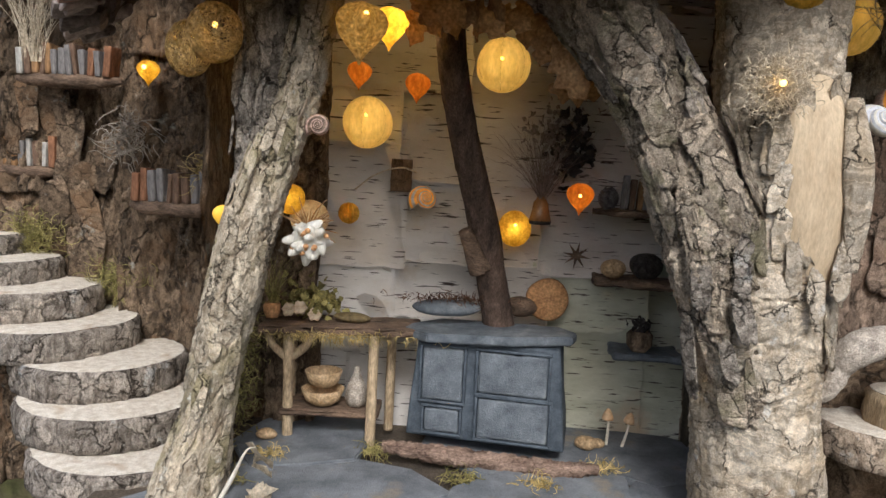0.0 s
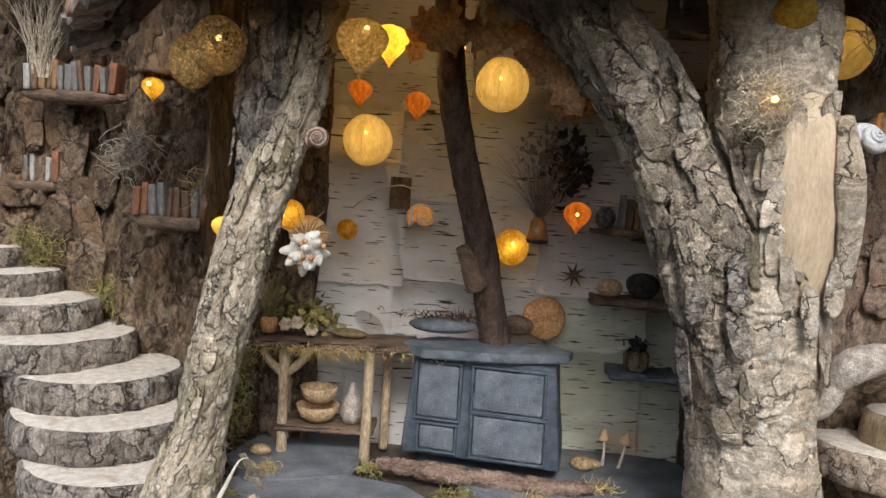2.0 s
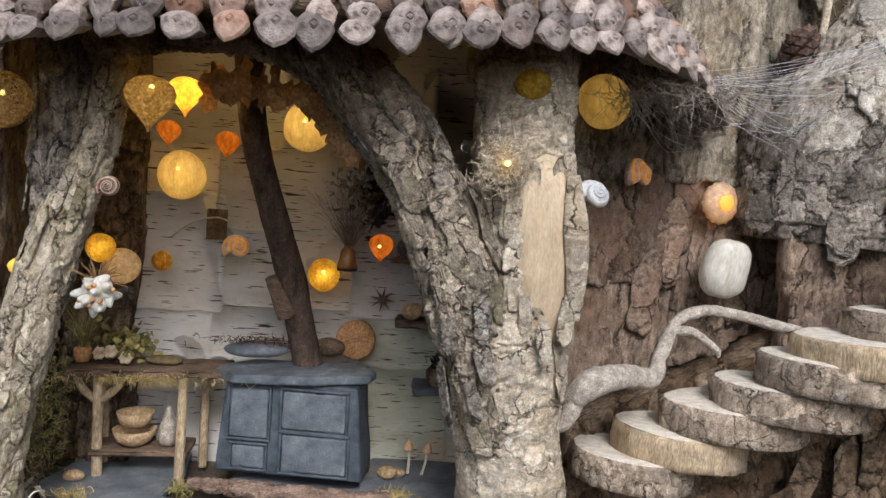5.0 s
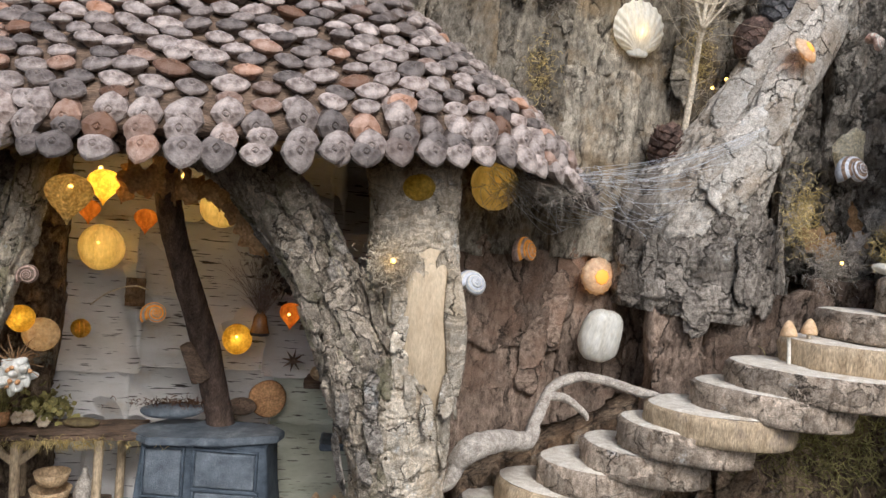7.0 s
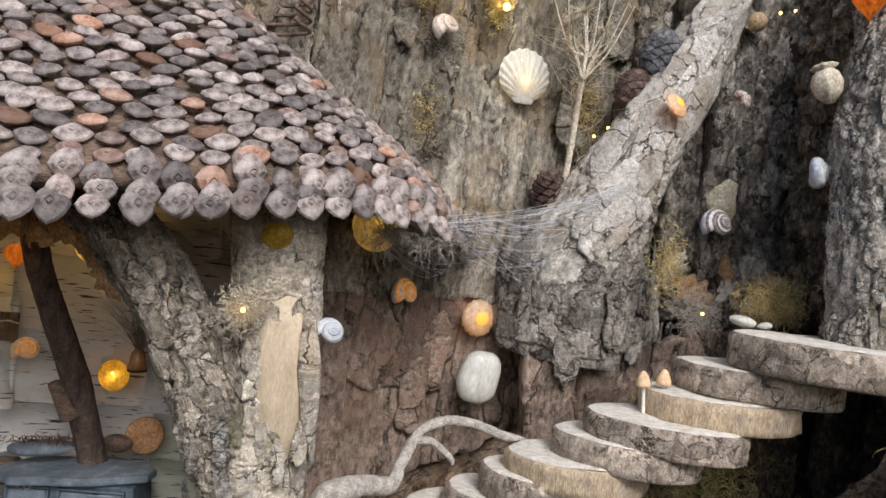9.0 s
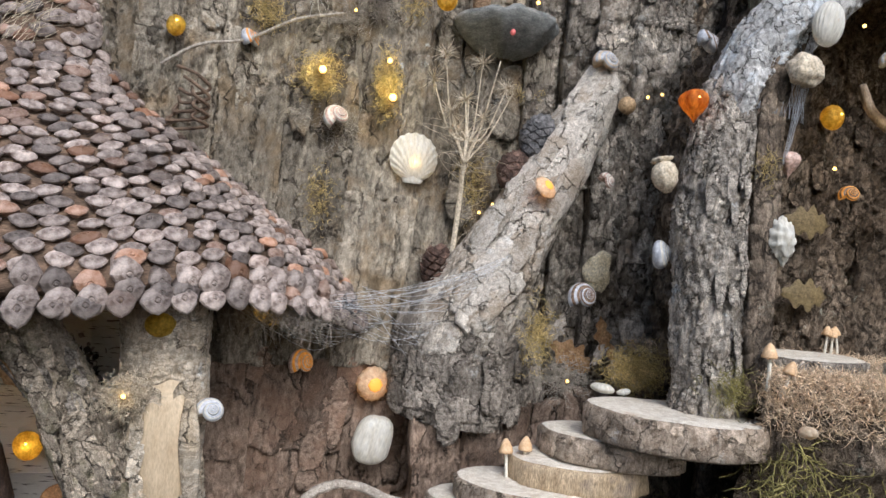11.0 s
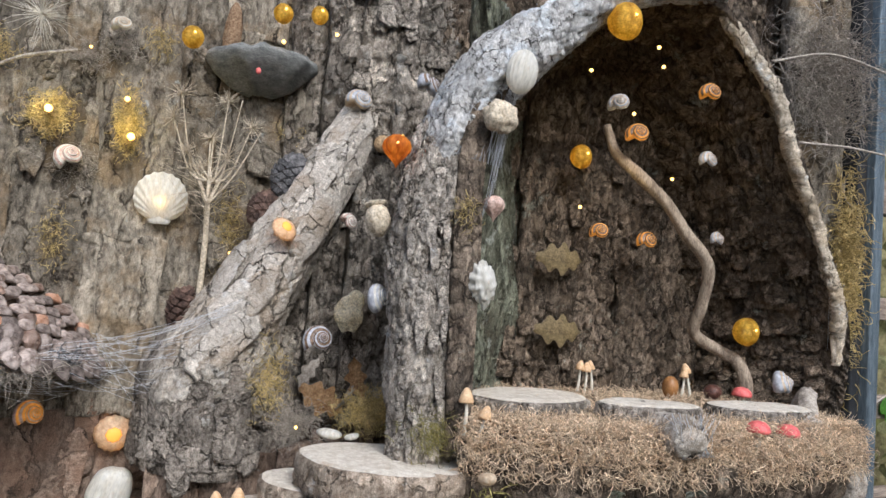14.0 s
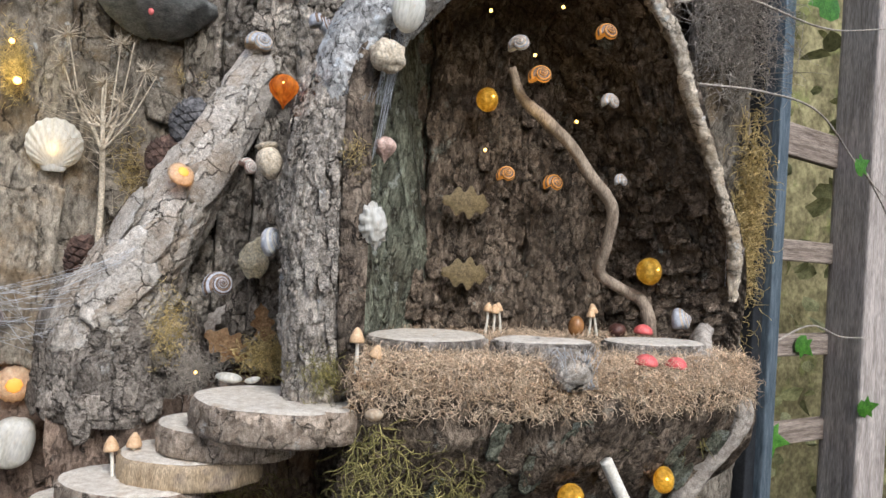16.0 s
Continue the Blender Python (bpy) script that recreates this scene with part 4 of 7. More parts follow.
# ---- hedge behind the fence ----
r = random.Random(21)
bits = []
for k in range(1100):
    p = Vector((r.uniform(1.3, 4.2), r.uniform(0.95, 1.5), r.uniform(0.2, 3.2)))
    m = Matrix.Translation(p) @ pose(0, 0, 0, r.uniform(0, 180), r.uniform(0, 180), r.uniform(0, 360)) @ Matrix.Scale(r.uniform(0.03, 0.085), 4)
    bits.append(moved(([(0, -0.5, 0), (0.42, -0.1, 0.08), (0.3, 0.35, 0), (0, 0.6, -0.1), (-0.3, 0.35, 0), (-0.42, -0.1, 0.08), (0, 0, 0.0)], [(0, 1, 6), (1, 2, 6), (2, 3, 6), (3, 4, 6), (4, 5, 6), (5, 0, 6)]), m))
solo("hedge", join(*bits), HEDGE, "shaded olive hedge behind the fence", "hedge", kind="stuff")
solo("backdrop", box(8, 0.05, 4.5, 0), material("mossy_bank_stone", (0.13, 0.11, 0.05), (0.42, 0.37, 0.19), 12, bump=0.8, patch=(0.20, 0.21, 0.07), patch_scale=7, grain=60), "blurred olive mossy stone bank behind the fence", "bank", kind="structure", m=pose(3.0, 1.6, 0))


# ---- helper shapes ----
def ball(rx, ry, rz, n=20, wobble=0.0, seed=0.0, ribs=0, depth=0.0):
    prof = [(max(1e-4, math.sin(math.pi * k / 14)), -math.cos(math.pi * k / 14) * rz) for k in range(15)]
    v, f = lathe(prof, n, wobble, seed, ribs, depth)
    return [(p[0] * rx, p[1] * ry, p[2]) for p in v], f


def lumpy(rx, ry, rz, amp, freq, seed, n=40, square=2.0):
    """A lump with uneven crusted skin; square above 2 makes it blockier."""
    verts, faces = [], []
    rows = n * 2 // 3
    for i in range(rows + 1):
        p = math.pi * min(0.995, max(0.005, i / rows))
        for j in range(n):
            a = 2 * math.pi * j / n
            d = Vector((math.sin(p) * math.cos(a), math.sin(p) * math.sin(a), -math.cos(p)))
            q = (abs(d.x) ** square + abs(d.y) ** square + abs(d.z) ** square) ** (-1 / square)
            v = Vector((d.x * rx, d.y * ry, d.z * rz)) * q
            verts.append(v * (1 + amp * fb(v.x * freq + seed, v.y * freq, v.z * freq, 3)))
    for i in range(rows):
        for j in range(n):
            a, b = i * n + j, i * n + (j + 1) % n
            faces.append((a, b, b + n, a + n))
    faces.append(tuple(range(n - 1, -1, -1)))
    faces.append(tuple(range(rows * n, (rows + 1) * n)))
    return verts, faces


def net_ball(rx, ry, rz, n, seed, thick=0.00035):
    """A ball of crossing wiry veins, open between them."""
    rr = random.Random(seed)
    out = []
    for _ in range(n):
        u = Vector((rr.gauss(0, 1), rr.gauss(0, 1), rr.gauss(0, 1))).normalized()
        v = u.cross(Vector((rr.gauss(0, 1), rr.gauss(0, 1), rr.gauss(0, 1)))).normalized()
        reach = rr.uniform(0.9, 2.6)
        line = []
        for k in range(6):
            a = reach * k / 5
            d = (u * math.cos(a) + v * math.sin(a) + Vector((rr.gauss(0, 0.07), rr.gauss(0, 0.07), rr.gauss(0, 0.07)))).normalized()
            line.append((d.x * rx, d.y * ry, d.z * rz, thick))
        out.append(tube(line, 12, 3))
    return join(*out)


def husk_shape(rad, n=30):
    """A pointed five-ribbed seed husk, hanging point down."""
    prof = [(0.03, -1.45), (0.10, -1.25), (0.30, -0.95), (0.62, -0.60), (0.88, -0.2), (0.97, 0.15), (0.85, 0.5), (0.55, 0.78), (0.22, 0.90), (0.05, 0.86)]
    return lathe([(rad * a, rad * b) for a, b in prof], n, 0.08, rad * 99, 5, 0.15)


def snail_shape(rad, turns=3.6, sides=16, band=(3, 6)):
    """A coiled shell that lies with its spire along +z; returns verts, faces and a band mark for each face."""
    n = int(turns * 22)
    verts, faces, marks = [], [], []
    for k in range(n + 1):
        a = 2 * math.pi * turns * k / n
        g = math.exp(-0.095 * (2 * math.pi * turns - a))
        rr, cr = rad * 0.62 * g, rad * 0.52 * g
        cz = rad * 1.0 * (1 - g)
        for j in range(sides):
            b = 2 * math.pi * j / sides
            q = rr + cr * math.cos(b)
            verts.append((q * math.cos(a), q * math.sin(a), cz + cr * 0.95 * math.sin(b) + 0.01 * rad * math.sin(k * 1.7)))
    for k in range(n):
        for j in range(sides):
            a, b = k * sides + j, k * sides + (j + 1) % sides
            faces.append((a, b, b + sides, a + sides))
            marks.append(1 if band[0] <= j < band[1] or j == 1 else 0)
    faces.append(tuple(range(sides - 1, -1, -1)))
    faces.append(tuple(range(n * sides, (n + 1) * sides)))
    return verts, faces, marks + [0, 0]


def snail(place, rad, turn, mats, label, name="snail_shell"):
    v, f, marks = snail_shape(1.18 * rad)
    ob = solo(name, (v, f), mats[0], label, "shell", "snail shells on the bark", m=pose(*place, *turn))
    ob.data.materials.append(mats[1])
    ob.data.polygons.foreach_set("material_index", marks)
    return ob


def bulb(parent, place, size=0.0028):
    return part("bulb", ball(size * 0.62, size * 0.62, size * 0.62, 12), BULB, parent, "glowing warm white bulb", m=pose(*place))


def lamp(name, place, watts, color=(1.0, 0.66, 0.24), size=0.004):
    ob = new(name, bpy.data.lights.new(name, "POINT"))
    ob.data.energy, ob.data.color, ob.data.shadow_soft_size = 0.24 * watts, color, size
    ob.location = place
    return ob


def strands(n, where, length, thick, seed, curl=1.0, drop=0.0, steps=6):
    """Many thin curled threads; where(r) gives a root and a first direction."""
    r = random.Random(seed)
    verts, faces = [], []
    for _ in range(n):
        p, d = where(r)
        p, d = Vector(p), Vector(d).normalized()
        L = length * r.uniform(0.5, 1.4) / steps
        spin = Vector((r.gauss(0, 1), r.gauss(0, 1), r.gauss(0, 1))).normalized()
        k0 = len(verts)
        for s in range(steps + 1):
            side = d.cross(Vector((0.3, 0.2, 0.9))).normalized()
            oth = d.cross(side)
            w = thick * (1 - 0.6 * s / steps)
            for q in range(3):
                a = 2.094 * q
                verts.append(tuple(p + (side * math.cos(a) + oth * math.sin(a)) * w))
            p = p + d * L
            d = (d + d.cross(spin) * curl * r.uniform(0.4, 1.0) + Vector((0, 0, -drop)) + Vector((r.gauss(0, 0.15), r.gauss(0, 0.15), r.gauss(0, 0.15)))).normalized()
        for s in range(steps):
            for q in range(3):
                a, b = k0 + 3 * s + q, k0 + 3 * s + (q + 1) % 3
                faces.append((a, b, b + 3, a + 3))
    return verts, faces


def moss_tuft(place, size, n, material, label, seed, drop=0.05, length=0.02, thick=0.0006, curl=0.7):
    def where(r):
        return (place[0] + size[0] * r.gauss(0, 0.55), place[1] + r.uniform(-1, 0.6) * size[1], place[2] + size[2] * r.gauss(0, 0.55)), (r.gauss(0, 1), r.gauss(-0.6, 0.7), r.gauss(0, 0.8))
    return solo("moss_tuft", strands(n, where, length, thick, seed, curl, drop), material, label, "moss", kind="stuff")


def bent(points, rad, n=40, sides=10, rough=0.0, seed=0.0):
    return tube([(*p[:3], p[3] if len(p) > 3 else rad) for p in points], n, sides, rough, seed, 0.006, 0.012)


# ---- kitchen: range cooker ----
YAW = -12
stove = thing("range_cooker", (0.052, 0.688, FLOOR + 0.014), "slate-blue toy range cooker with four framed panels", "cooker", turn=(0, 0, YAW))


def taper_box(w0, w1, d, h, bevel=0.003):
    bm = box(w0, d, h, bevel, 0.0012, 3)
    for v in bm.verts:
        v.co.x *= 1 + (w1 / w0 - 1) * v.co.z / h
    return bm


part("body", taper_box(0.158, 0.140, 0.062, 0.100), STOVE_DARK, stove, m=pose(0, 0.031, 0))
for x, z, w, h, nm in ((-0.043, 0.040, 0.040, 0.052, "oven_door"), (-0.042, 0.008, 0.034, 0.023, "fire_door"), (0.026, 0.052, 0.066, 0.040, "oven_door"), (0.028, 0.007, 0.068, 0.039, "oven_door")):
    door = part(nm, box(w, 0.006, h, 0.0022, 0.0012, 5, x * 99), SLATE, stove, "grey slate panel", m=pose(x, -0.0018, z))
    for sx, sz, fw, fh in ((0, h + 0.0008, w + 0.007, 0.003), (0, -0.0038, w + 0.007, 0.003), (-w / 2 - 0.0022, -0.001, 0.003, h + 0.002), (w / 2 + 0.0022, -0.001, 0.003, h + 0.002)):
        part("moulding", box(fw, 0.005, fh, 0.0012), STOVE_DARK, door, m=pose(sx, -0.0005, sz))
slab = flag(0, 0, 0.102, 0.042, 91, 0.009)
solo("slate_slab", slab, SLATE, "rough slate slab lying on the cooker", "slab", m=pose(0.056, 0.715, FLOOR + 0.1145, 0, -1.2, YAW + 4), smooth=False)
solo("hearth_bark", tube([(-0.045, 0.672, 1.093, 0.006), (0.0, 0.666, 1.090, 0.010), (0.06, 0.654, 1.089, 0.010), (0.12, 0.644, 1.089, 0.010), (0.158, 0.646, 1.090, 0.005)], 120, 26, 0.005, 17.0, wide=0.02, tall=0.008, squash=0.7), material("hearth_bark_red", (0.12, 0.075, 0.055), (0.42, 0.30, 0.23), 120, (0.3, 1, 1), bump=0.6, grain=800), "strip of reddish bark before the cooker", "bark")
flue = thing("flue_branch", (0.0, 0.0, 0.0), "dark crooked branch standing as a flue on the cooker", "branch")
part("stem", tube([(0.066, 0.738, 1.200, 0.016), (0.060, 0.735, 1.23, 0.0155), (0.046, 0.722, 1.29, 0.0165), (0.034, 0.706, 1.335, 0.0150), (0.018, 0.685, 1.39, 0.0145), (0.006, 0.665, 1.44, 0.0138), (-0.002, 0.65, 1.50, 0.0138), (-0.004, 0.645, 1.56, 0.0135)], 150, 28, 0.0012, 23.0, lump=0.08), material("dark_branch", (0.05, 0.033, 0.025), (0.155, 0.105, 0.08), 130, (1, 1, 0.4), bump=0.5, grain=800), flue)
part("stub", tube([(0.042, 0.716, 1.262, 0.012), (0.032, 0.708, 1.285, 0.009), (0.024, 0.702, 1.302, 0.007)], 24, 18, 0.001, 3.0), WOOD_DARK, flue, "broken side stub")
solo("flat_stone", ball(0.036, 0.018, 0.008, 30, 0.25, 3.0), SLATE, "flat grey stone at the back of the slab", "stone", m=pose(0.012, 0.735, 1.219, 4, 0, 8))
moss_tuft((0.02, 0.735, 1.229), (0.045, 0.01, 0.004), 220, material("dark_red_moss", (0.06, 0.03, 0.02), (0.22, 0.12, 0.07), 80, vary=0.4, island=True), "dark reddish moss on the slab", 5, length=0.008)
solo("agate_slice", lathe([(0.001, -0.003), (0.021, -0.003), (0.023, 0.0), (0.021, 0.003), (0.001, 0.003)], 40, 0.06, 4.0), CLAY, "banded agate slice leaning on the birch wall", "stone", m=pose(0.118, 0.764, 1.228, 84, 0, 0))
solo("stone", ball(0.018, 0.012, 0.011, 20, 0.3, 1.0), WOOD_DARK, "dark red stone on the slab", "stone", m=pose(0.088, 0.752, 1.221))

# ---- kitchen: table with pots ----
table = thing("rustic_table", (-0.10, 0.725, FLOOR), "rustic twig table with a mossy plank top", "table")
part("tabletop", box(0.158, 0.062, 0.008, 0.002, 0.002, 8, 3), WOOD_DARK, table, m=pose(0.005, 0.004, 0.112, 0, -1, 0))
part("leg", bent([(-0.045, -0.012, 0, 0.0055), (-0.046, -0.012, 0.06, 0.0052), (-0.046, -0.012, 0.095, 0.0058), (-0.047, -0.012, 0.108, 0.005)], 0.005), WOOD_TAN, table)
part("leg", bent([(0.040, -0.022, 0, 0.0055), (0.040, -0.021, 0.06, 0.0052), (0.040, -0.020, 0.114, 0.0052)], 0.005), WOOD_TAN, table)
part("leg", bent([(-0.05, 0.028, 0, 0.005), (-0.05, 0.028, 0.114, 0.005)], 0.005), WOOD_TAN, table)
part("leg", bent([(0.055, 0.028, 0, 0.005), (0.055, 0.028, 0.114, 0.005)], 0.005), WOOD_TAN, table)
part("fork", bent([(-0.046, -0.012, 0.082, 0.0045), (-0.030, -0.012, 0.096, 0.0045), (-0.022, -0.012, 0.112, 0.004)], 0.004), WOOD_TAN, table)
part("fork", bent([(-0.046, -0.012, 0.082, 0.0045), (-0.062, -0.012, 0.096, 0.004), (-0.070, -0.012, 0.112, 0.0035)], 0.004), WOOD_TAN, table)
part("low_shelf", box(0.10, 0.05, 0.007, 0.002, 0.0015, 6, 5), WOOD_DARK, table, m=pose(-0.003, 0.006, 0.026))


def bowl(place, rad, h, mat, label):
    prof = [(rad * 0.45, 0), (rad * 0.8, h * 0.3), (rad, h), (rad * 0.94, h * 1.02), (rad * 0.86, h * 0.85), (rad * 0.6, h * 0.35), (rad * 0.1, h * 0.25)]
    return solo("bowl", lathe(prof, 36, 0.06, rad * 50), mat, label, "bowl", "bowls under the table", m=pose(*place))


bowl((-0.112, 0.726, 1.1135), 0.0225, 0.017, NUT, "large nut-shell bowl on the low shelf")
bowl((-0.112, 0.728, 1.1315), 0.0195, 0.017, NUT, "smaller dark-lined nut-shell bowl stacked on another")
solo("dried_pod", lathe([(0.009, 0), (0.0115, 0.008), (0.0095, 0.018), (0.006, 0.028), (0.003, 0.034), (0.0035, 0.038), (0.0015, 0.041)], 20, 0.12, 2.0, 6, 0.06), DRIFT, "grey pointed seed pod standing on the low shelf", "seed pod", m=pose(-0.078, 0.728, 1.1135))
pot = thing("plant_pot", (-0.166, 0.722, 1.202), "small orange clay pot with dry sprigs", "pot")
part("pot", lathe([(0.006, 0), (0.0085, 0.006), (0.0088, 0.013), (0.007, 0.016), (0.0055, 0.0155), (0.005, 0.012)], 24, 0.04), CLAY, pot)
part("dry_sprig", strands(60, lambda r: ((r.gauss(0, 0.002), r.gauss(0, 0.002), 0.012), (r.gauss(0, 0.25), r.gauss(0, 0.2), 1)), 0.045, 0.0004, 4, 0.15), MOSS_GREEN, pot)


def leaf_clump(place, size, n, mat, label, seed, leaf=0.008, name="leaf_clump"):
    rr = random.Random(seed)
    out = []
    for _ in range(n):
        p = Vector((rr.gauss(0, size[0]), rr.gauss(0, size[1]), rr.gauss(0, size[2])))
        m = Matrix.Translation(p) @ pose(0, 0, 0, rr.uniform(0, 360), rr.uniform(0, 360), rr.uniform(0, 360)) @ Matrix.Scale(leaf * rr.uniform(0.6, 1.4), 4)
        out.append(moved(([(0, -0.6, 0), (0.4, -0.3, 0.15), (0.55, 0.1, 0.05), (0.25, 0.3, 0.2), (0, 0.7, -0.1), (-0.25, 0.3, 0.2), (-0.55, 0.1, 0.05), (-0.4, -0.3, 0.15), (0, 0, 0)], [(k, (k + 1) % 8, 8) for k in range(8)]), m))
    return solo(name, join(*out), mat, label, "leaves", kind="stuff", m=pose(*place))


leaf_clump((-0.132, 0.742, 1.218), (0.016, 0.009, 0.009), 170, MOSS_GREEN, "dried green moss and leaves heaped on the table", 8)
for x, z in ((-0.148, 1.212), (-0.137, 1.214), (-0.122, 1.208)):
    solo("dried_flower", lathe([(0.001, 0), (0.007, 0.001), (0.0065, 0.003), (0.004, 0.002), (0.001, 0.0015)], 16, 0.2, x * 60, 6, 0.15), SHELL_CREAM, "pale dried flower on the table", "flower", "dried flowers on the table", m=pose(x, 0.718, z, 75, 0, 0))
solo("dry_leaf_bowl", ball(0.019, 0.012, 0.005, 24, 0.4, 5.0), OAKLEAF, "curled yellow-brown leaf on the table", "leaf", m=pose(-0.085, 0.728, 1.205, 0, 4, 8))

# ---- kitchen: small shelves and wall finds ----


def shelf(place, w, d, h, label, turn=0, mat=WOOD_DARK):
    return solo("shelf", box(w, d, h, 0.002, 0.003, 8, w * 99), mat, label, "shelf", m=pose(*place, 0, 0, turn))


shelf((0.182, 0.735, 1.323), 0.055, 0.06, 0.006, "small dark plank shelf on the birch wall", -12)
shelf((0.205, 0.745, 1.250), 0.085, 0.05, 0.009, "thick brown plank shelf on the birch wall", -8)
shelf((0.222, 0.748, 1.175), 0.070, 0.05, 0.008, "green-grey slate shelf on the birch wall", -6, SLATE)


def pine_cone(place, rad, length, turn, mat, label):
    rr = random.Random(int(rad * 1e5))
    out = [tube([(0, 0, -length / 2, rad * 0.3), (0, 0, 0, rad * 0.5), (0, 0, length / 2, rad * 0.15)], 8, 10)]
    n = 74
    for k in range(n):
        t = k / n
        a = k * 2.39996
        q = rad * math.sin(math.pi * (0.12 + 0.80 * t)) ** 0.7
        v = [(x * rad * 0.34, y * rad * 0.42 - rad * 0.25, z * rad * 0.16) for x, y, z in ((-0.6, -0.8, 0), (0.6, -0.8, 0), (1, 0.55, 0.1), (0, 1.0, 0.5), (-1, 0.55, 0.1), (0, 0.4, 1.4), (0, 0.3, -0.8))]
        f = [(0, 1, 5), (1, 2, 5), (2, 3, 5), (3, 4, 5), (4, 0, 5), (1, 0, 6), (2, 1, 6), (3, 2, 6), (4, 3, 6), (0, 4, 6)]
        m = pose(0, 0, length * (t - 0.5), 0, 0, math.degrees(a)) @ pose(0, q, 0, 25 + 30 * t)
        out.append(moved((v, f), m))
    return solo("pine_cone", join(*out), mat, label, "pine cone", "pine cones", m=pose(*place, *turn), smooth=False)


pine_cone((0.166, 0.722, 1.340), 0.010, 0.020, (10, 0, 0), PINE_GREY, "little grey cone on the dark shelf")
for k, (x, h, c) in enumerate(((0.181, 0.034, 0), (0.189, 0.030, 1), (0.197, 0.032, 2))):
    solo("book", box(0.006, 0.02, h, 0.001, 0.0008, 2, k), BOOKS[c], "tiny bark-bound book standing on the dark shelf", "book", "books on the dark shelf", m=pose(x, 0.722, 1.3295, 0, 3, -12))
solo("bark_roll", ball(0.013, 0.011, 0.010, 20, 0.2, 3.0), NUT, "brown nut shell on the plank shelf", "nut", m=pose(0.180, 0.737, 1.268))
solo("dark_cone", ball(0.017, 0.012, 0.014, 24, 0.5, 9.0), BLACK, "dark knobbly seed head on the plank shelf", "seed head", m=pose(0.212, 0.733, 1.272))
solo("acorn_pot", lathe([(0.007, 0), (0.0125, 0.007), (0.013, 0.018), (0.010, 0.022), (0.008, 0.020), (0.006, 0.016)], 24, 0.1, 4), BARK_TOWER, "little rough pot on the slate shelf", "pot", m=pose(0.212, 0.735, 1.183))
leaf_clump((0.212, 0.735, 1.210), (0.005, 0.004, 0.004), 40, BLACK, "dark dried leaves in the little pot", 14, 0.006)
star = bmesh.new()
ring = [star.verts.new(((0.0155 if k % 2 == 0 else 0.0045) * math.sin(math.pi * k / 8), 0.0, (0.0155 if k % 2 == 0 else 0.0045) * math.cos(math.pi * k / 8))) for k in range(16)]
top, low = star.verts.new((0, -0.005, 0)), star.verts.new((0, 0.002, 0))
for k in range(16):
    star.faces.new((ring[k], top, ring[(k + 1) % 16]))
    star.faces.new((ring[(k + 1) % 16], low, ring[k]))
solo("star_anise", star, WOOD_DARK, "dark eight-pointed star anise on the birch wall", "star anise", m=pose(0.146, 0.763, 1.277, 0, 10, 0), smooth=False)
vase = thing("hanging_vase", (0.103, 0.752, 1.325), "amber seed pod holding a dried bouquet", "vase")
part("pod", lathe([(0.010, -0.014), (0.0115, -0.012), (0.009, -0.002), (0.008, 0.006), (0.004, 0.012), (0.002, 0.014)], 20, 0.05), STONE_WARM, vase)
part("rim", lathe([(0.002, -0.017), (0.011, -0.016), (0.012, -0.013), (0.010, -0.012)], 20, 0.05), BLACK, vase)
part("bouquet", strands(150, lambda r: ((r.gauss(0, 0.002), r.gauss(0, 0.002), 0.010), (r.gauss(0, 0.38), r.gauss(-0.1, 0.2), 1)), 0.065, 0.00035, 9, 0.12), material("grey_bouquet", (0.16, 0.12, 0.10), (0.36, 0.29, 0.25), 90, vary=0.3, island=True), vase, "brown-grey dried stalks")
leaf_clump((0.135, 0.762, 1.395), (0.010, 0.004, 0.018), 90, BLACK, "black crinkled lichen on the birch wall", 31, 0.010, "black_lichen")
leaf_clump((0.115, 0.760, 1.405), (0.018, 0.004, 0.016), 120, material("grey_seed_fluff", (0.20, 0.17, 0.15), (0.40, 0.35, 0.32), 90), "grey dry seed heads on the birch wall", 32, 0.006, "dried_flowers")
solo("twig", bent([(-0.092, 0.762, 1.335), (-0.07, 0.760, 1.352), (-0.045, 0.758, 1.360), (-0.028, 0.76, 1.356)], 0.0009), STRAW, "thin dry twig across the birch wall", "twig")
solo("bark_picture", box(0.022, 0.004, 0.034, 0.001, 0.0012, 5, 2), BARK_TOWER, "little framed bark picture on the birch wall", "picture", m=pose(-0.044, 0.766, 1.335))


def mushroom(place, h, rad, mat, label, lean=0.0, cone=True, group="tiny mushrooms"):
    t = thing("mushroom", place, label, "mushroom", group, turn=(lean * 0.5, lean, 0))
    part("stalk", tube([(0, 0, -0.003, rad * 0.30), (0.001, 0, h * 0.4, rad * 0.24), (0, 0, h * 0.85, rad * 0.22)], 12, 10), STALK, t)
    prof = [(0.35, 0.0), (0.95, -0.1), (1.0, 0.15), (0.85, 0.7), (0.55, 1.35), (0.25, 1.75), (0.03, 1.85)] if cone else [(0.3, 0.0), (0.95, -0.12), (1.0, 0.1), (0.86, 0.45), (0.55, 0.72), (0.2, 0.83), (0.02, 0.85)]
    part("cap", lathe([(rad * a, h * 0.75 + rad * b) for a, b in prof], 20, 0.05), mat, t)
    return t


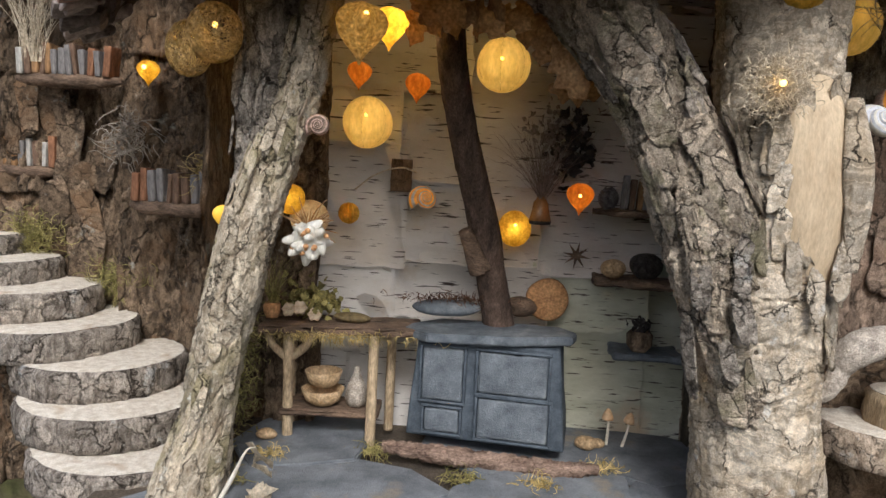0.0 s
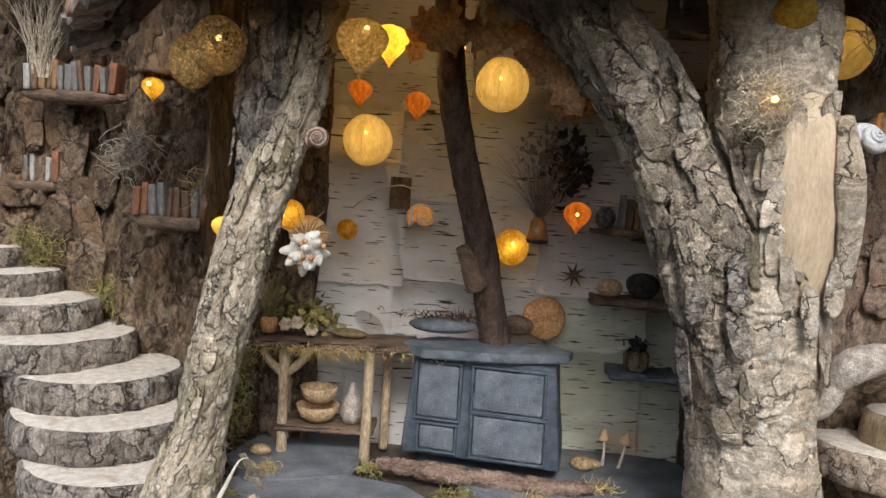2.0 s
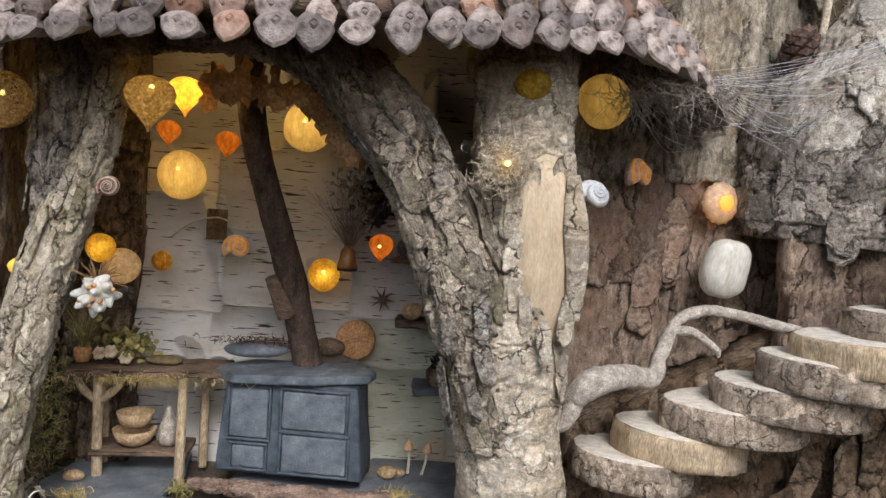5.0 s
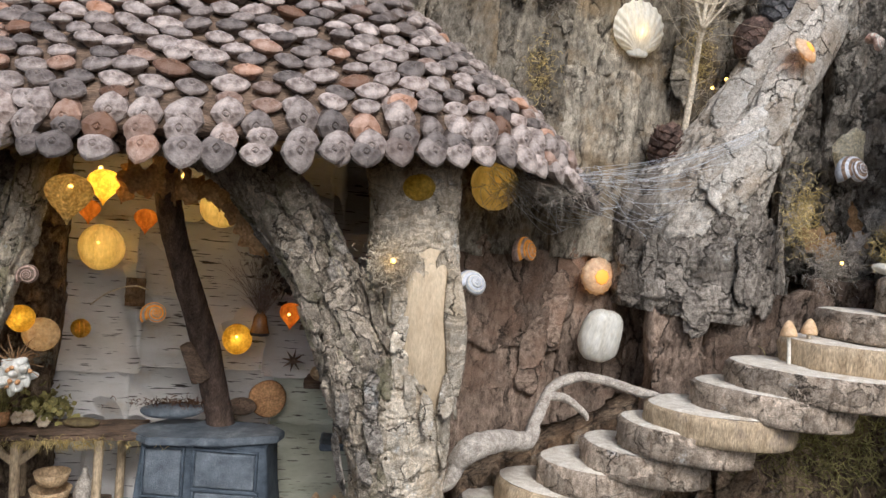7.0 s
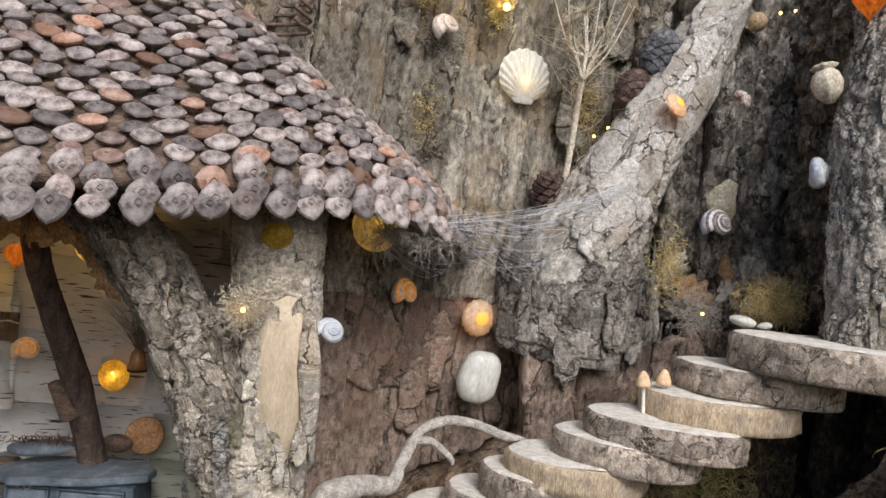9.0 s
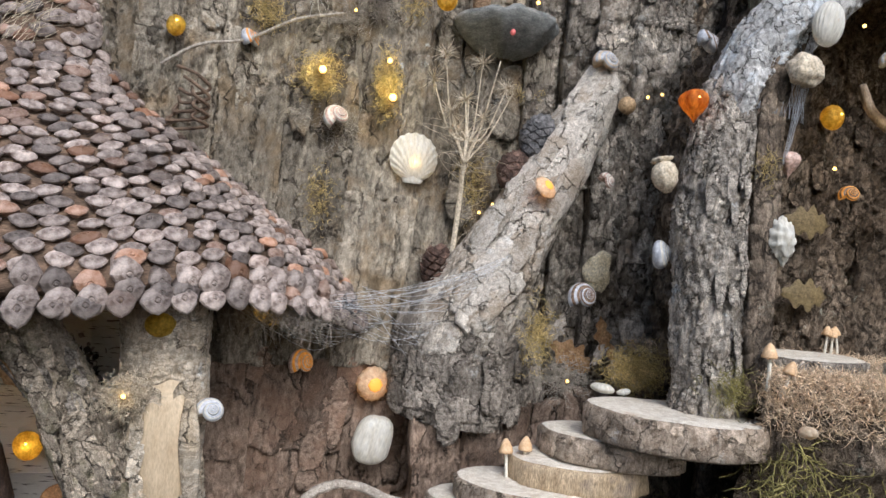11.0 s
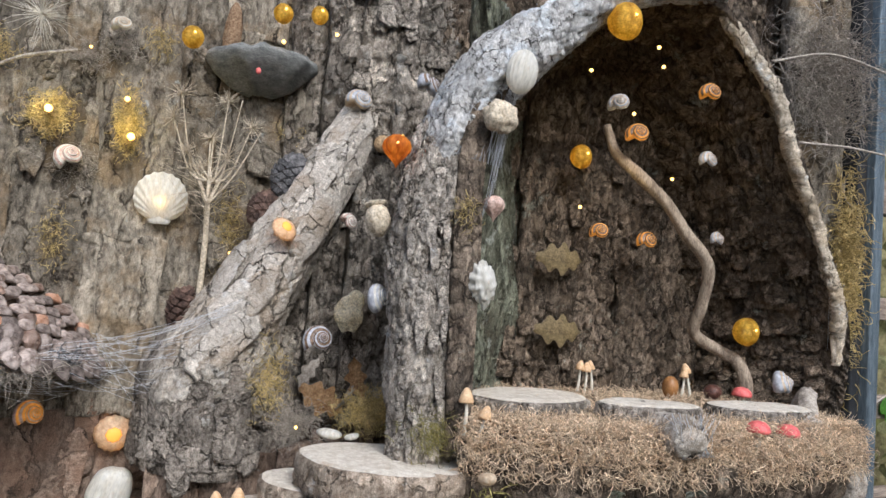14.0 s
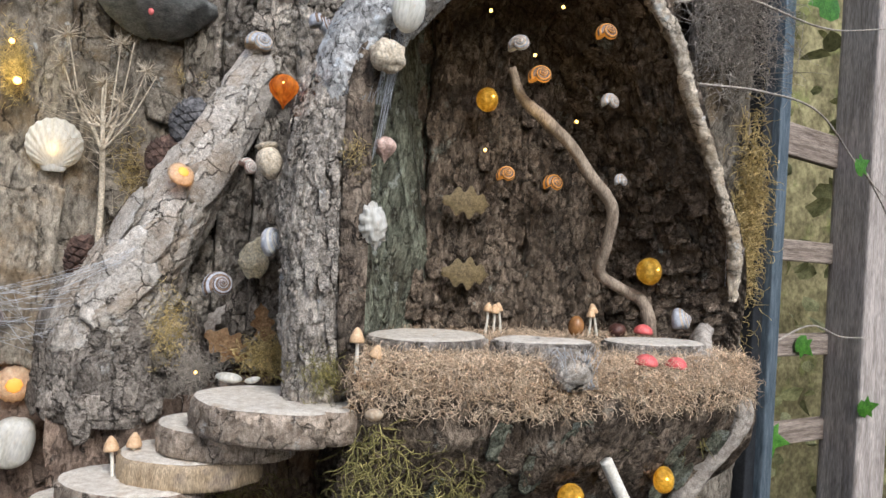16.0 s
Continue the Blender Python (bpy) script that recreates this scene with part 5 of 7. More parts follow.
mushroom((0.184, 0.73, FLOOR + 0.006), 0.034, 0.0062, CAP, "tiny yellow mushroom on the kitchen floor", 0)
mushroom((0.200, 0.726, FLOOR + 0.006), 0.034, 0.0058, CAP, "tiny leaning yellow mushroom on the kitchen floor", 10)
for x, y, s in ((0.160, 0.715, 1.0), (0.172, 0.722, 0.7), (-0.163, 0.70, 0.8)):
    solo("stone", ball(0.013 * s, 0.010 * s, 0.007 * s, 18, 0.35, x * 40), NUT, "small brown stone on the slate floor", "stone", m=pose(x, y, FLOOR + 0.007 * s + 0.003))
for k, (x, y) in enumerate(((-0.052, 0.68), (-0.15, 0.66), (0.03, 0.625), (0.165, 0.665), (-0.17, 0.60), (0.10, 0.62))):
    moss_tuft((x, y, FLOOR + 0.006), (0.015, 0.012, 0.002), 90, MOSS_GOLD if k % 2 else MOSS_GREEN, "dry moss scattered on the slate floor", 60 + k, length=0.014, thick=0.0005)
moss_tuft((-0.188, 0.70, 1.16), (0.012, 0.06, 0.07), 700, MOSS_GREEN, "green moss on the side wall", 77, length=0.010)
moss_tuft((-0.10, 0.695, 1.192), (0.07, 0.006, 0.004), 300, MOSS_GOLD, "dry moss fringe under the tabletop", 78, drop=0.4, length=0.010, thick=0.0004)

# ---- lanterns of the kitchen ----


def lantern(place, shape, mat, label, watts=0.0, name="fairy_light", turn=(0, 0, 0), spot=None, size=0.0026, color=(1.0, 0.66, 0.24), shade="shade"):
    t = thing(name, place, label, "fairy light", "fairy lights", turn=turn)
    part(shade, shape, mat, t)
    if mat is LANTERN:
        color = (1.0, 0.74, 0.30)
        for k in range(3):
            a = radians(-68 + 61 * k)
            part("rib", tube([(0.0262 * math.sin(a) * math.sin(q) * 0.96, -0.0185 * math.cos(a) * math.sin(q), 0.0268 * math.cos(q), 0.00025) for q in (0.25, 0.8, 1.4, 2.0, 2.6, 2.9)], 24, 6), SKELETON, t)
    if spot:
        bulb(t, spot, size)
    if watts:
        lamp("lantern_light", place, watts, color)
    return t


PALE = "round pale papery seed pod lit from within"
lantern((-0.081, 0.745, 1.404), ball(0.0255, 0.017, 0.0265, 48, 0.10, 1.0, 3, 0.06), LANTERN, PALE, 0.085, spot=(0.001, -0.0175, 0.006))
lantern((0.052, 0.715, 1.464), ball(0.026, 0.017, 0.027, 48, 0.12, 2.0, 3, 0.06), LANTERN, PALE, 0.085, spot=(-0.002, -0.0175, 0.003))
lantern((-0.068, 0.556, 1.461), husk_shape(0.0195), SKELETON, "pale veined husk with a bright bulb", 0.035, spot=(0.006, -0.018, 0.006), size=0.0034)
lantern((-0.050, 0.605, 1.474), husk_shape(0.015), GOLD_POD, "golden crumpled pod among dry leaves", 0.14, spot=(0.004, -0.013, 0.0))
lantern((-0.030, 0.72, 1.441), husk_shape(0.0125), HUSK, "orange papery lantern husk", 0.018)
lantern((-0.085, 0.70, 1.447), husk_shape(0.0115), HUSK, "orange papery lantern husk", 0.018)
lantern((0.138, 0.725, 1.341), husk_shape(0.0138), HUSK, "orange papery lantern husk, brightly lit", 0.03, spot=(-0.002, -0.0125, 0.0))
lantern((0.077, 0.752, 1.303), ball(0.017, 0.007, 0.019, 24, 0.3, 6.0), GOLD_POD, "crumpled golden leaf lamp on the birch wall", 0.04, spot=(0, -0.008, 0.004))
lantern((-0.094, 0.735, 1.311), join(*[moved(lathe([(0.0095, -0.0015), (0.011, 0), (0.0095, 0.0015)], 20), pose(0, 0, 0, 90, 0, a)) for a in (0, 60, 120)]), GOLD_POD, "open golden ring lantern", 0.03, spot=(0, 0, 0.004), size=0.0035, shade="rings")
lantern((-0.180, 0.600, 1.311), husk_shape(0.0095), LIT_GOLD, "small lit husk behind the trunk", 0)
lantern((-0.149, 0.71, 1.323), ball(0.015, 0.008, 0.015, 24, 0.25, 4.0), GOLD_POD, "yellow petal lamp hidden behind the leaning trunk", 0.03)
lantern((-0.132, 0.725, 1.304), ball(0.019, 0.012, 0.019, 36, 0.08, 9.0, 6, 0.05), SHELL_CREAM, "pale papery pod beside the yellow lamp", 0.02)
lantern((-0.195, 0.553, 1.438), net_ball(0.0175, 0.015, 0.021, 190, 3), SKELETON, "round net-like golden husk", 0.05, spot=(0.004, -0.006, 0.006), shade="net")
lantern((-0.174, 0.545, 1.449), net_ball(0.0205, 0.016, 0.022, 260, 5), SKELETON, "large net-like husk with a bulb", 0.05, spot=(0.003, -0.008, 0.004), size=0.0036, shade="net")
lantern((-0.322, 0.79, 1.450), husk_shape(0.0115), GOLD_POD, "golden glass-like lamp on the dark wall", 0.03, spot=(0, -0.012, 0.002), size=0.004)
snail((-0.020, 0.757, 1.327), 0.0135, (70, 0, 20), (SHELL_GREY, LIT), "grey snail shell glowing orange at its top")
flower = thing("shell_flower", (-0.099, 0.548, 1.299), "spiky white shell flower marked with brown", "shell")
rr = random.Random(12)
part("petals", join(*[moved(ball(0.0045, 0.0045, 0.013, 10, 0.3, k), pose(0.006 * math.cos(k * 2.4) * math.sqrt(k / 10), -0.004 + rr.uniform(-0.003, 0.003), 0.006 * math.sin(k * 2.4) * math.sqrt(k / 10), rr.uniform(-60, 60), 50 + 45 * math.cos(k * 1.9), k * 40)) for k in range(22)]), SHELL_WHITE, flower)
part("spots", join(*[moved(ball(0.0022, 0.0016, 0.002, 8), pose(rr.uniform(-0.013, 0.015), -0.0135 + rr.uniform(-0.002, 0.003), rr.uniform(-0.010, 0.012))) for k in range(12)]), CLAY, flower, "rust-brown flecks")
part("stem_tips", strands(26, lambda r: ((-0.004, 0.006, 0.006), (r.gauss(0.3, 0.6), r.gauss(-0.2, 0.3), r.gauss(0.8, 0.3))), 0.022, 0.0009, 3, 0.1), DRYLEAF, flower)
snail((-0.097, 0.560, 1.385), 0.009, (80, 0, 0), (SHELL_PINK, SHELL_BAND), "small orange-brown shell on the trunk")


def oak_leaf(size, seed):
    rr = random.Random(seed)
    rim = []
    for k in range(25):
        t = k / 24
        w = (0.04 + 0.24 * math.sin(math.pi * min(1, t * 1.05)) ** 0.8) * (1 + 0.30 * math.cos(t * 2 * math.pi * 3.6 + 0.4 * rr.random()))
        rim.append((t, w * (1 if t < 0.98 else 0.2)))
    verts, faces = [], []
    for t, w in rim:
        verts += [((t - 0.5) * size, -0.10 * size * math.sin(t * 3), -w * size * 0.9), ((t - 0.5) * size, -0.10 * size * math.sin(t * 3) - 0.05 * size, 0), ((t - 0.5) * size, -0.10 * size * math.sin(t * 3), w * size * 0.9)]
    for k in range(24):
        a = 3 * k
        faces += [(a, a + 1, a + 4, a + 3), (a + 1, a + 2, a + 5, a + 4)]
    return verts, faces


rr = random.Random(33)
for k in range(13):
    x = -0.03 + 0.14 * k / 12
    solo("dry_oak_leaf", oak_leaf(rr.uniform(0.04, 0.055), k), DRYLEAF, "curled brown oak leaf hanging under the arch", "leaf", "dry oak leaves under the arch", m=pose(x + rr.uniform(-0.006, 0.006), 0.585 + rr.uniform(-0.03, 0.03), (1.482 if k < 9 else 1.458 - 0.012 * (k - 9)) + rr.uniform(-0.008, 0.008), rr.uniform(-40, 40), 60 + rr.uniform(-60, 60), rr.uniform(-60, 60)))

for x, y, z in ((-0.030, 0.665, 1.487), (0.012, 0.690, 1.492), (-0.062, 0.640, 1.490)):
    b = thing("fairy_bulb", (x, y, z), "bare warm bulb among dry leaves under the roof", "fairy light", "fairy lights")
    bulb(b, (0, 0, 0), 0.0035)
    lamp("string_light", (x, y - 0.004, z - 0.004), 0.14)

# ---- left tower: book shelves ----


def book_shelf(place, w, h, label, n, seed, turn=0):
    solo("bark_shelf", tube([(-w / 2, 0, 0, 0.005), (-w / 4, -0.004, -0.002, 0.010), (w / 4, -0.004, -0.002, 0.010), (w / 2, 0, 0.001, 0.005)], 60, 20, 0.003, seed, 0.02, 0.01, squash=0.55), WOOD_DARK, label, "shelf", m=pose(*place, 0, 0, turn) @ Matrix.Diagonal((1, 1.6, 0.8, 1)))
    rr = random.Random(seed)
    x = -w * 0.43
    for k in range(n):
        bw = rr.uniform(0.004, 0.0085)
        solo("book", box(bw, 0.022, h * rr.uniform(0.75, 1.05), 0.001, 0.001, 2, seed + k), BOOKS[rr.choice((0, 1, 1, 2, 3, 4, 0))], "tiny book of bark and wood on the curved shelf", "book", "books on the bark shelves", m=pose(*place, 0, 0, turn) @ pose(x + bw / 2, -0.002, 0.0045, rr.uniform(-4, 4), rr.uniform(-7, 7), 0))
        x += bw + w * 0.86 / n - 0.0062


book_shelf((-0.420, 0.815, 1.438), 0.122, 0.034, "curved dark bark shelf full of tiny books", 13, 101, -4)
book_shelf((-0.500, 0.862, 1.336), 0.115, 0.036, "reddish curved bark shelf with tiny books", 11, 102, -6)
book_shelf((-0.268, 0.735, 1.308), 0.112, 0.032, "dark curved bark shelf with leaning tiny books", 10, 103, -18)
moss_tuft((-0.347, 0.80, 1.378), (0.018, 0.008, 0.022), 110, DRIFT, "pale hanging lichen strands", 104, drop=0.25, length=0.03, thick=0.0009)
moss_tuft((-0.225, 0.725, 1.345), (0.022, 0.006, 0.018), 260, MOSS_GOLD, "dry moss above the bookshelf", 105)
moss_tuft((-0.475, 0.845, 1.26), (0.03, 0.01, 0.02), 300, MOSS_GREEN, "dry moss behind the steps", 106)
moss_tuft((-0.365, 0.835, 1.215), (0.03, 0.015, 0.02), 420, MOSS_GREEN, "green-gold moss beside the steps", 107)
solo("dry_grass", strands(70, lambda r: ((-0.455 + r.gauss(0, 0.006), 0.805, 1.455), (r.gauss(0.05, 0.15), r.gauss(-0.05, 0.1), 1)), 0.12, 0.0005, 108, 0.06), STRAW, "dry grass stalks standing at the bookshelf", "grass", kind="stuff")
leaf_clump((-0.132, 0.548, 1.10), (0.004, 0.006, 0.01), 5, STRAW, "peeling splinters at the trunk's foot", 109, 0.02)
solo("splinter", bent([(-0.165, 0.545, 1.085, 0.002), (-0.152, 0.54, 1.11, 0.0018), (-0.14, 0.535, 1.135, 0.0008), (-0.132, 0.533, 1.14, 0.0003)], 0.001), STALK, "pale splinter curling from the trunk", "splinter")
snail((-0.515, 0.80, 1.418), 0.018, (70, 30, 0), (SHELL_WHITE, SHELL_GREY), "pale snail shell on the dark wall")

# ---- finds on the back wall ----


def scallop(rad):
    """A ribbed fan that spreads upward from its hinge."""
    verts, faces = [], []
    na, nr = 112, 16
    for i in range(nr + 1):
        q = i / nr
        for j in range(na + 1):
            a = radians(-84 + 168 * j / na)
            reach = 2.0 * rad * (math.cos(a) ** 0.80 + 0.06) * (1 + 0.012 * math.cos(j * 2 * math.pi * 16 / na))
            h = rad * 0.40 * math.sin(math.pi * (0.10 + 0.86 * q)) * max(0.0, math.cos(a)) ** 0.5 + rad * 0.022 * q * math.cos(j * 2 * math.pi * 16 / na)
            verts.append((0.94 * reach * q * math.sin(a), -h, reach * q * math.cos(a) - rad))
    for i in range(nr):
        for j in range(na):
            a = i * (na + 1) + j
            faces.append((a, a + na + 1, a + na + 2, a + 1))
    return verts, faces


shell = thing("scallop_shell", (0.534, 0.682, 1.722), "white ribbed scallop shell on the bark wall", "shell")
part("valve", scallop(0.031), SHELL_WHITE, shell)
part("hinge", lathe([(0.012, -0.004), (0.015, 0.0), (0.013, 0.007), (0.008, 0.012)], 12, 0.1), SHELL_WHITE, shell, m=pose(0, -0.003, -0.031) @ Matrix.Diagonal((1, 0.25, 1, 1)))
lamp("shell_light", (0.534, 0.675, 1.716), 0.06)


def limpet(place, rad, turn, label, lit=True):
    t = thing("limpet_shell", place, label, "shell", "limpet shells on the bark", turn=turn)
    part("cone", lathe([(rad, 0), (rad * 0.86, rad * 0.14), (rad * 0.6, rad * 0.34), (rad * 0.42, rad * 0.42)], 48, 0.05, rad * 30, 16, 0.035), SHELL_CREAM, t)
    # Emissive cap imitates lamplight coming through the top of the shell.
    part("lit_tip", lathe([(rad * 0.44, rad * 0.40), (rad * 0.34, rad * 0.46), (rad * 0.1, rad * 0.50)], 32, 0.12, rad * 30, 8, 0.05), LIT_TIP, t, "tip with its orange glow put in as emission")
    if lit:
        lamp("shell_light", (pose(*place, *turn) @ Vector((0, 0, rad * 0.25))), 0.028, (1.0, 0.45, 0.08))
    return t


limpet((0.503, 0.672, 1.412), 0.0235, (90, 0, 8), "ribbed cream limpet shell glowing orange")
limpet((0.683, 0.566, 1.688), 0.017, (62, 0, 20), "striped limpet shell glowing on the leaning stump")
solo("white_shell", lumpy(0.026, 0.018, 0.032, 0.08, 34, 5.0, 40, 2.4), SHELL_WHITE, "big smooth white folded shell on the bark wall", "shell", m=pose(0.505, 0.655, 1.342, 0, 14, 0))
GREY_B, CREAM_B, PINK_B = (SHELL_GREY, SHELL_BAND), (SHELL_CREAM, SHELL_BAND), (SHELL_PINK, SHELL_WHITE)
snail((0.405, 0.675, 1.436), 0.016, (75, 0, 40), (SHELL_PINK, LIT), "snail shell with an emissive orange band on the dark bark")
snail((0.300, 0.513, 1.403), 0.0135, (60, 20, 0), (SHELL_WHITE, SHELL_GREY), "white and grey snail shell on the trunk")
snail((0.422, 0.668, 1.760), 0.0155, (60, -20, 30), (SHELL_WHITE, SHELL_PINK), "pearly white snail shell on the bark wall")
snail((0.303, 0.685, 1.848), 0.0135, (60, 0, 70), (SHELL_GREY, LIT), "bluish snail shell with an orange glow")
snail((0.731, 0.536, 1.553), 0.0165, (72, 0, 10), GREY_B, "blue-grey banded snail shell by the stump")
snail((0.772, 0.438, 1.612), 0.0145, (70, -30, 60), (SHELL_GREY, SHELL_WHITE), "pale blue snail shell on the log")
snail((0.778, 0.612, 1.875), 0.0165, (65, 20, 0), (SHELL_CREAM, SHELL_GREY), "cream striped snail shell on the stump's tip")
snail((0.818, 0.447, 1.863), 0.0150, (60, 30, 40), GREY_B, "grey-blue snail shell on the log")
snail((0.761, 0.553, 1.703), 0.0105, (60, 60, 0), PINK_B, "small brown and white snail shell")
solo("quartz_lump", lumpy(0.019, 0.011, 0.026, 0.28, 55, 7.0, 16, 2.4), QUARTZ, "yellowish translucent quartz lump on dark bark", "stone", m=pose(0.784, 0.60, 1.588, 0, 12, 0), smooth=False)
lantern((0.768, 0.385, 1.775), husk_shape(0.0155), HUSK, "orange papery husk glowing on the log", 0.02, spot=(-0.003, -0.012, 0.003), size=0.0022)
solo("poppy_head", join(lathe([(0.004, -0.020), (0.0125, -0.010), (0.0145, 0.0), (0.012, 0.010), (0.0075, 0.015)], 24, 0.06, 2, 8, 0.04), moved(lathe([(0.0075, 0), (0.012, 0.004), (0.010, 0.006), (0.002, 0.004)], 24, 0.1, 3, 8, 0.15), pose(0, 0, 0.014))), STRAW, "dry brown poppy seed head by the log", "seed head", m=pose(0.764, 0.425, 1.700, -10, -10, 0))
solo("nut_shell", ball(0.0125, 0.010, 0.0125, 20, 0.1, 2.0), NUT, "small brown nut by the stump", "nut", m=pose(0.815, 0.61, 1.822))
solo("bivalve_shell", ball(0.0175, 0.011, 0.025, 84, 0.04, 1.0, 21, 0.035), SHELL_WHITE, "pale ribbed clam shell under the arch", "shell", m=pose(0.884, 0.330, 1.864, 0, 12, 0))
solo("seed_pod", lumpy(0.019, 0.014, 0.018, 0.22, 110, 4.0, 40), STRAW, "pinkish veined seed pod wrapped in web", "seed pod", m=pose(0.866, 0.338, 1.814))
lantern((0.878, 0.366, 1.722), husk_shape(0.0125), SHELL_PINK, "pale red papery husk on the log", 0)
solo("lichen_shell", lumpy(0.0145, 0.010, 0.023, 0.30, 160, 8.0, 48), SHELL_WHITE, "lichen-crusted white oyster shell on the log", "shell", m=pose(0.864, 0.352, 1.635, 0, -8, 0))
for place, rad, ln_, turn, mat, lab in (((0.695, 0.645, 1.765), 0.021, 0.05, (-10, 20, 0), PINE_GREY, "grey pine cone above the stump"), ((0.667, 0.650, 1.717), 0.020, 0.042, (-10, 30, 0), PINECONE, "brown pine cone on the bark wall"), ((0.577, 0.672, 1.572), 0.0205, 0.055, (0, -8, 0), PINECONE, "dark pine cone behind the stump"), ((0.620, 0.675, 1.590), 0.018, 0.045, (0, 35, 0), PINECONE, "dark pine cone tucked behind the stump")):
    pine_cone((place[0], place[1] - 0.012, place[2]), rad * 1.2, ln_ * 1.2, turn, mat, lab)

fungus = thing("bracket_fungus", (0.652, 0.69, 1.911), "broad grey bracket fungus on the bark wall", "fungus")
verts, faces = [], []
for i, (q, z) in enumerate(((0.2, -0.034), (0.55, -0.024), (0.85, -0.004), (1.0, 0.010), (0.97, 0.018), (0.7, 0.026), (0.3, 0.030))):
    for j in range(33):
        a = math.pi * j / 32
        w = 1 + 0.09 * noise.noise((math.cos(a) * 2.5, math.sin(a) * 2.5, 2))
        verts.append((-0.078 * q * w * math.cos(a), -0.085 * q * w * math.sin(a) - (0.002 if q < 1 else 0), z + 0.007 * noise.noise((math.cos(a) * 4, q * 4, 5)) + 0.10 * (0 - 0.078 * q * math.cos(a)) * 0.3))
for i in range(6):
    for j in range(32):
        a = i * 33 + j
        faces.append((a, a + 1, a + 34, a + 33))
part("bracket", (verts, faces), FUNGUS, fungus)
part("ladybird_spot", ball(0.0036, 0.003, 0.0045, 14, 0.2), CAP_RED, fungus, "small red bead", m=pose(-0.012, -0.073, -0.014))

plant = thing("dried_umbel", (0.590, 0.655, 1.565), "dry pale umbel stalk with spiky seed heads", "dried plant")
part("stalk", bent([(0, 0, 0, 0.0042), (0.003, -0.01, 0.09, 0.0038), (0.001, -0.025, 0.17, 0.003)], 0.003), STRAW, plant)
rr = random.Random(44)
for k in range(16):
    ax, az = rr.uniform(-0.055, 0.085), rr.uniform(0.19, 0.29)
    tip = (ax, -0.03 + rr.uniform(-0.02, 0.02), az)
    part("ray", bent([(0.001, -0.025, 0.15 + 0.03 * (k % 2), 0.0016), (ax * 0.5, -0.028, 0.19, 0.0012), (*tip, 0.0007)], 0.001, 16, 6), STRAW, plant)
    if k % 2:
        part("seed_head", strands(46, lambda r, tip=tip: (tip, (r.gauss(0, 1), r.gauss(0, 1), r.gauss(0.3, 1))), 0.016, 0.0007, k, 0.1, 0, 3), STRAW, plant)
part("fine_twig", strands(60, lambda r: ((0.0, -0.022, r.uniform(0.12, 0.2)), (r.gauss(0, 1), r.gauss(-0.2, 0.4), r.gauss(0.7, 0.4))), 0.06, 0.0004, 45, 0.15, 0), STRAW, plant)
solo("fern_twigs", strands(40, lambda r: ((0.612 + r.uniform(-0.01, 0.03), 0.668, 1.63 + r.uniform(-0.02, 0.03)), (r.gauss(0.5, 0.5), r.gauss(-0.2, 0.3), r.gauss(0.1, 0.4))), 0.06, 0.0004, 46, 0.2), STRAW, "thin pale fern twigs behind the stump", "twig", kind="stuff")

for k, (x, y, z, sx, sz, n, mat) in enumerate(((0.395, 0.668, 1.812, 0.022, 0.022, 900, MOSS_GOLD), (0.487, 0.670, 1.815, 0.014, 0.036, 1000, MOSS_GOLD), (0.325, 0.676, 1.888, 0.024, 0.022, 380, MOSS_GOLD), (0.425, 0.685, 1.755, 0.026, 0.024, 260, DRIFT), (0.412, 0.690, 1.655, 0.018, 0.035, 420, MOSS_GOLD), (0.625, 0.690, 1.70, 0.02, 0.05, 420, MOSS_GOLD), (0.435, 0.690, 1.895, 0.02, 0.02, 320, DRIFT), (0.71, 0.53, 1.452, 0.026, 0.022, 520, DRIFT), (0.675, 0.54, 1.50, 0.018, 0.035, 420, MOSS_GOLD), (0.70, 0.69, 1.83, 0.02, 0.012, 200, MOSS_GOLD), (0.800, 0.515, 1.470, 0.035, 0.022, 1600, MOSS_GOLD), (0.83, 0.362, 1.475, 0.030, 0.02, 420, MOSS_GREEN), (0.842, 0.36, 1.71, 0.012, 0.02, 160, MOSS_GOLD), (0.52, 0.688, 1.935, 0.02, 0.02, 200, MOSS_GOLD))):
    if n:
        moss_tuft((x, y, z), (sx, 0.01, sz), n, mat, "dry curled moss clinging to the bark", 200 + k, length=0.013, thick=0.00042)
for x, y, z, sz in ((0.397, 0.645, 1.815, 0.0075), (0.484, 0.652, 1.842, 0.0055), (0.492, 0.652, 1.794, 0.0075), (0.626, 0.655, 1.655, 0.003), (0.645, 0.655, 1.668, 0.0035), (0.706, 0.508, 1.452, 0.003), (0.218, 0.478, 1.424, 0.0035), (0.435, 0.665, 1.905, 0.003), (0.840, 0.60, 1.835, 0.0035), (0.862, 0.60, 1.842, 0.003)):
    b = thing("fairy_bulb", (x, y, z), "bare warm bulb of a string light", "fairy light", "fairy lights")
    bulb(b, (0, 0, 0), sz)
solo("mossy_glow", strands(520, lambda r: ((0.218 + r.gauss(0, 0.011), 0.490, 1.424 + r.gauss(0, 0.010)), (r.gauss(0, 1), r.gauss(-0.5, 0.5), r.gauss(0, 1))), 0.012, 0.0004, 47, 0.9), STRAW, "pale fluffy nest round a bulb on the trunk", "moss", kind="stuff")
lantern((0.363, 0.676, 1.511), ball(0.0290, 0.020, 0.0290, 40, 0.08, 4.0, 5, 0.06), LANTERN, "pale lobed seed pod lit under the eave", 0.05, spot=(0.0, -0.016, 0.004))
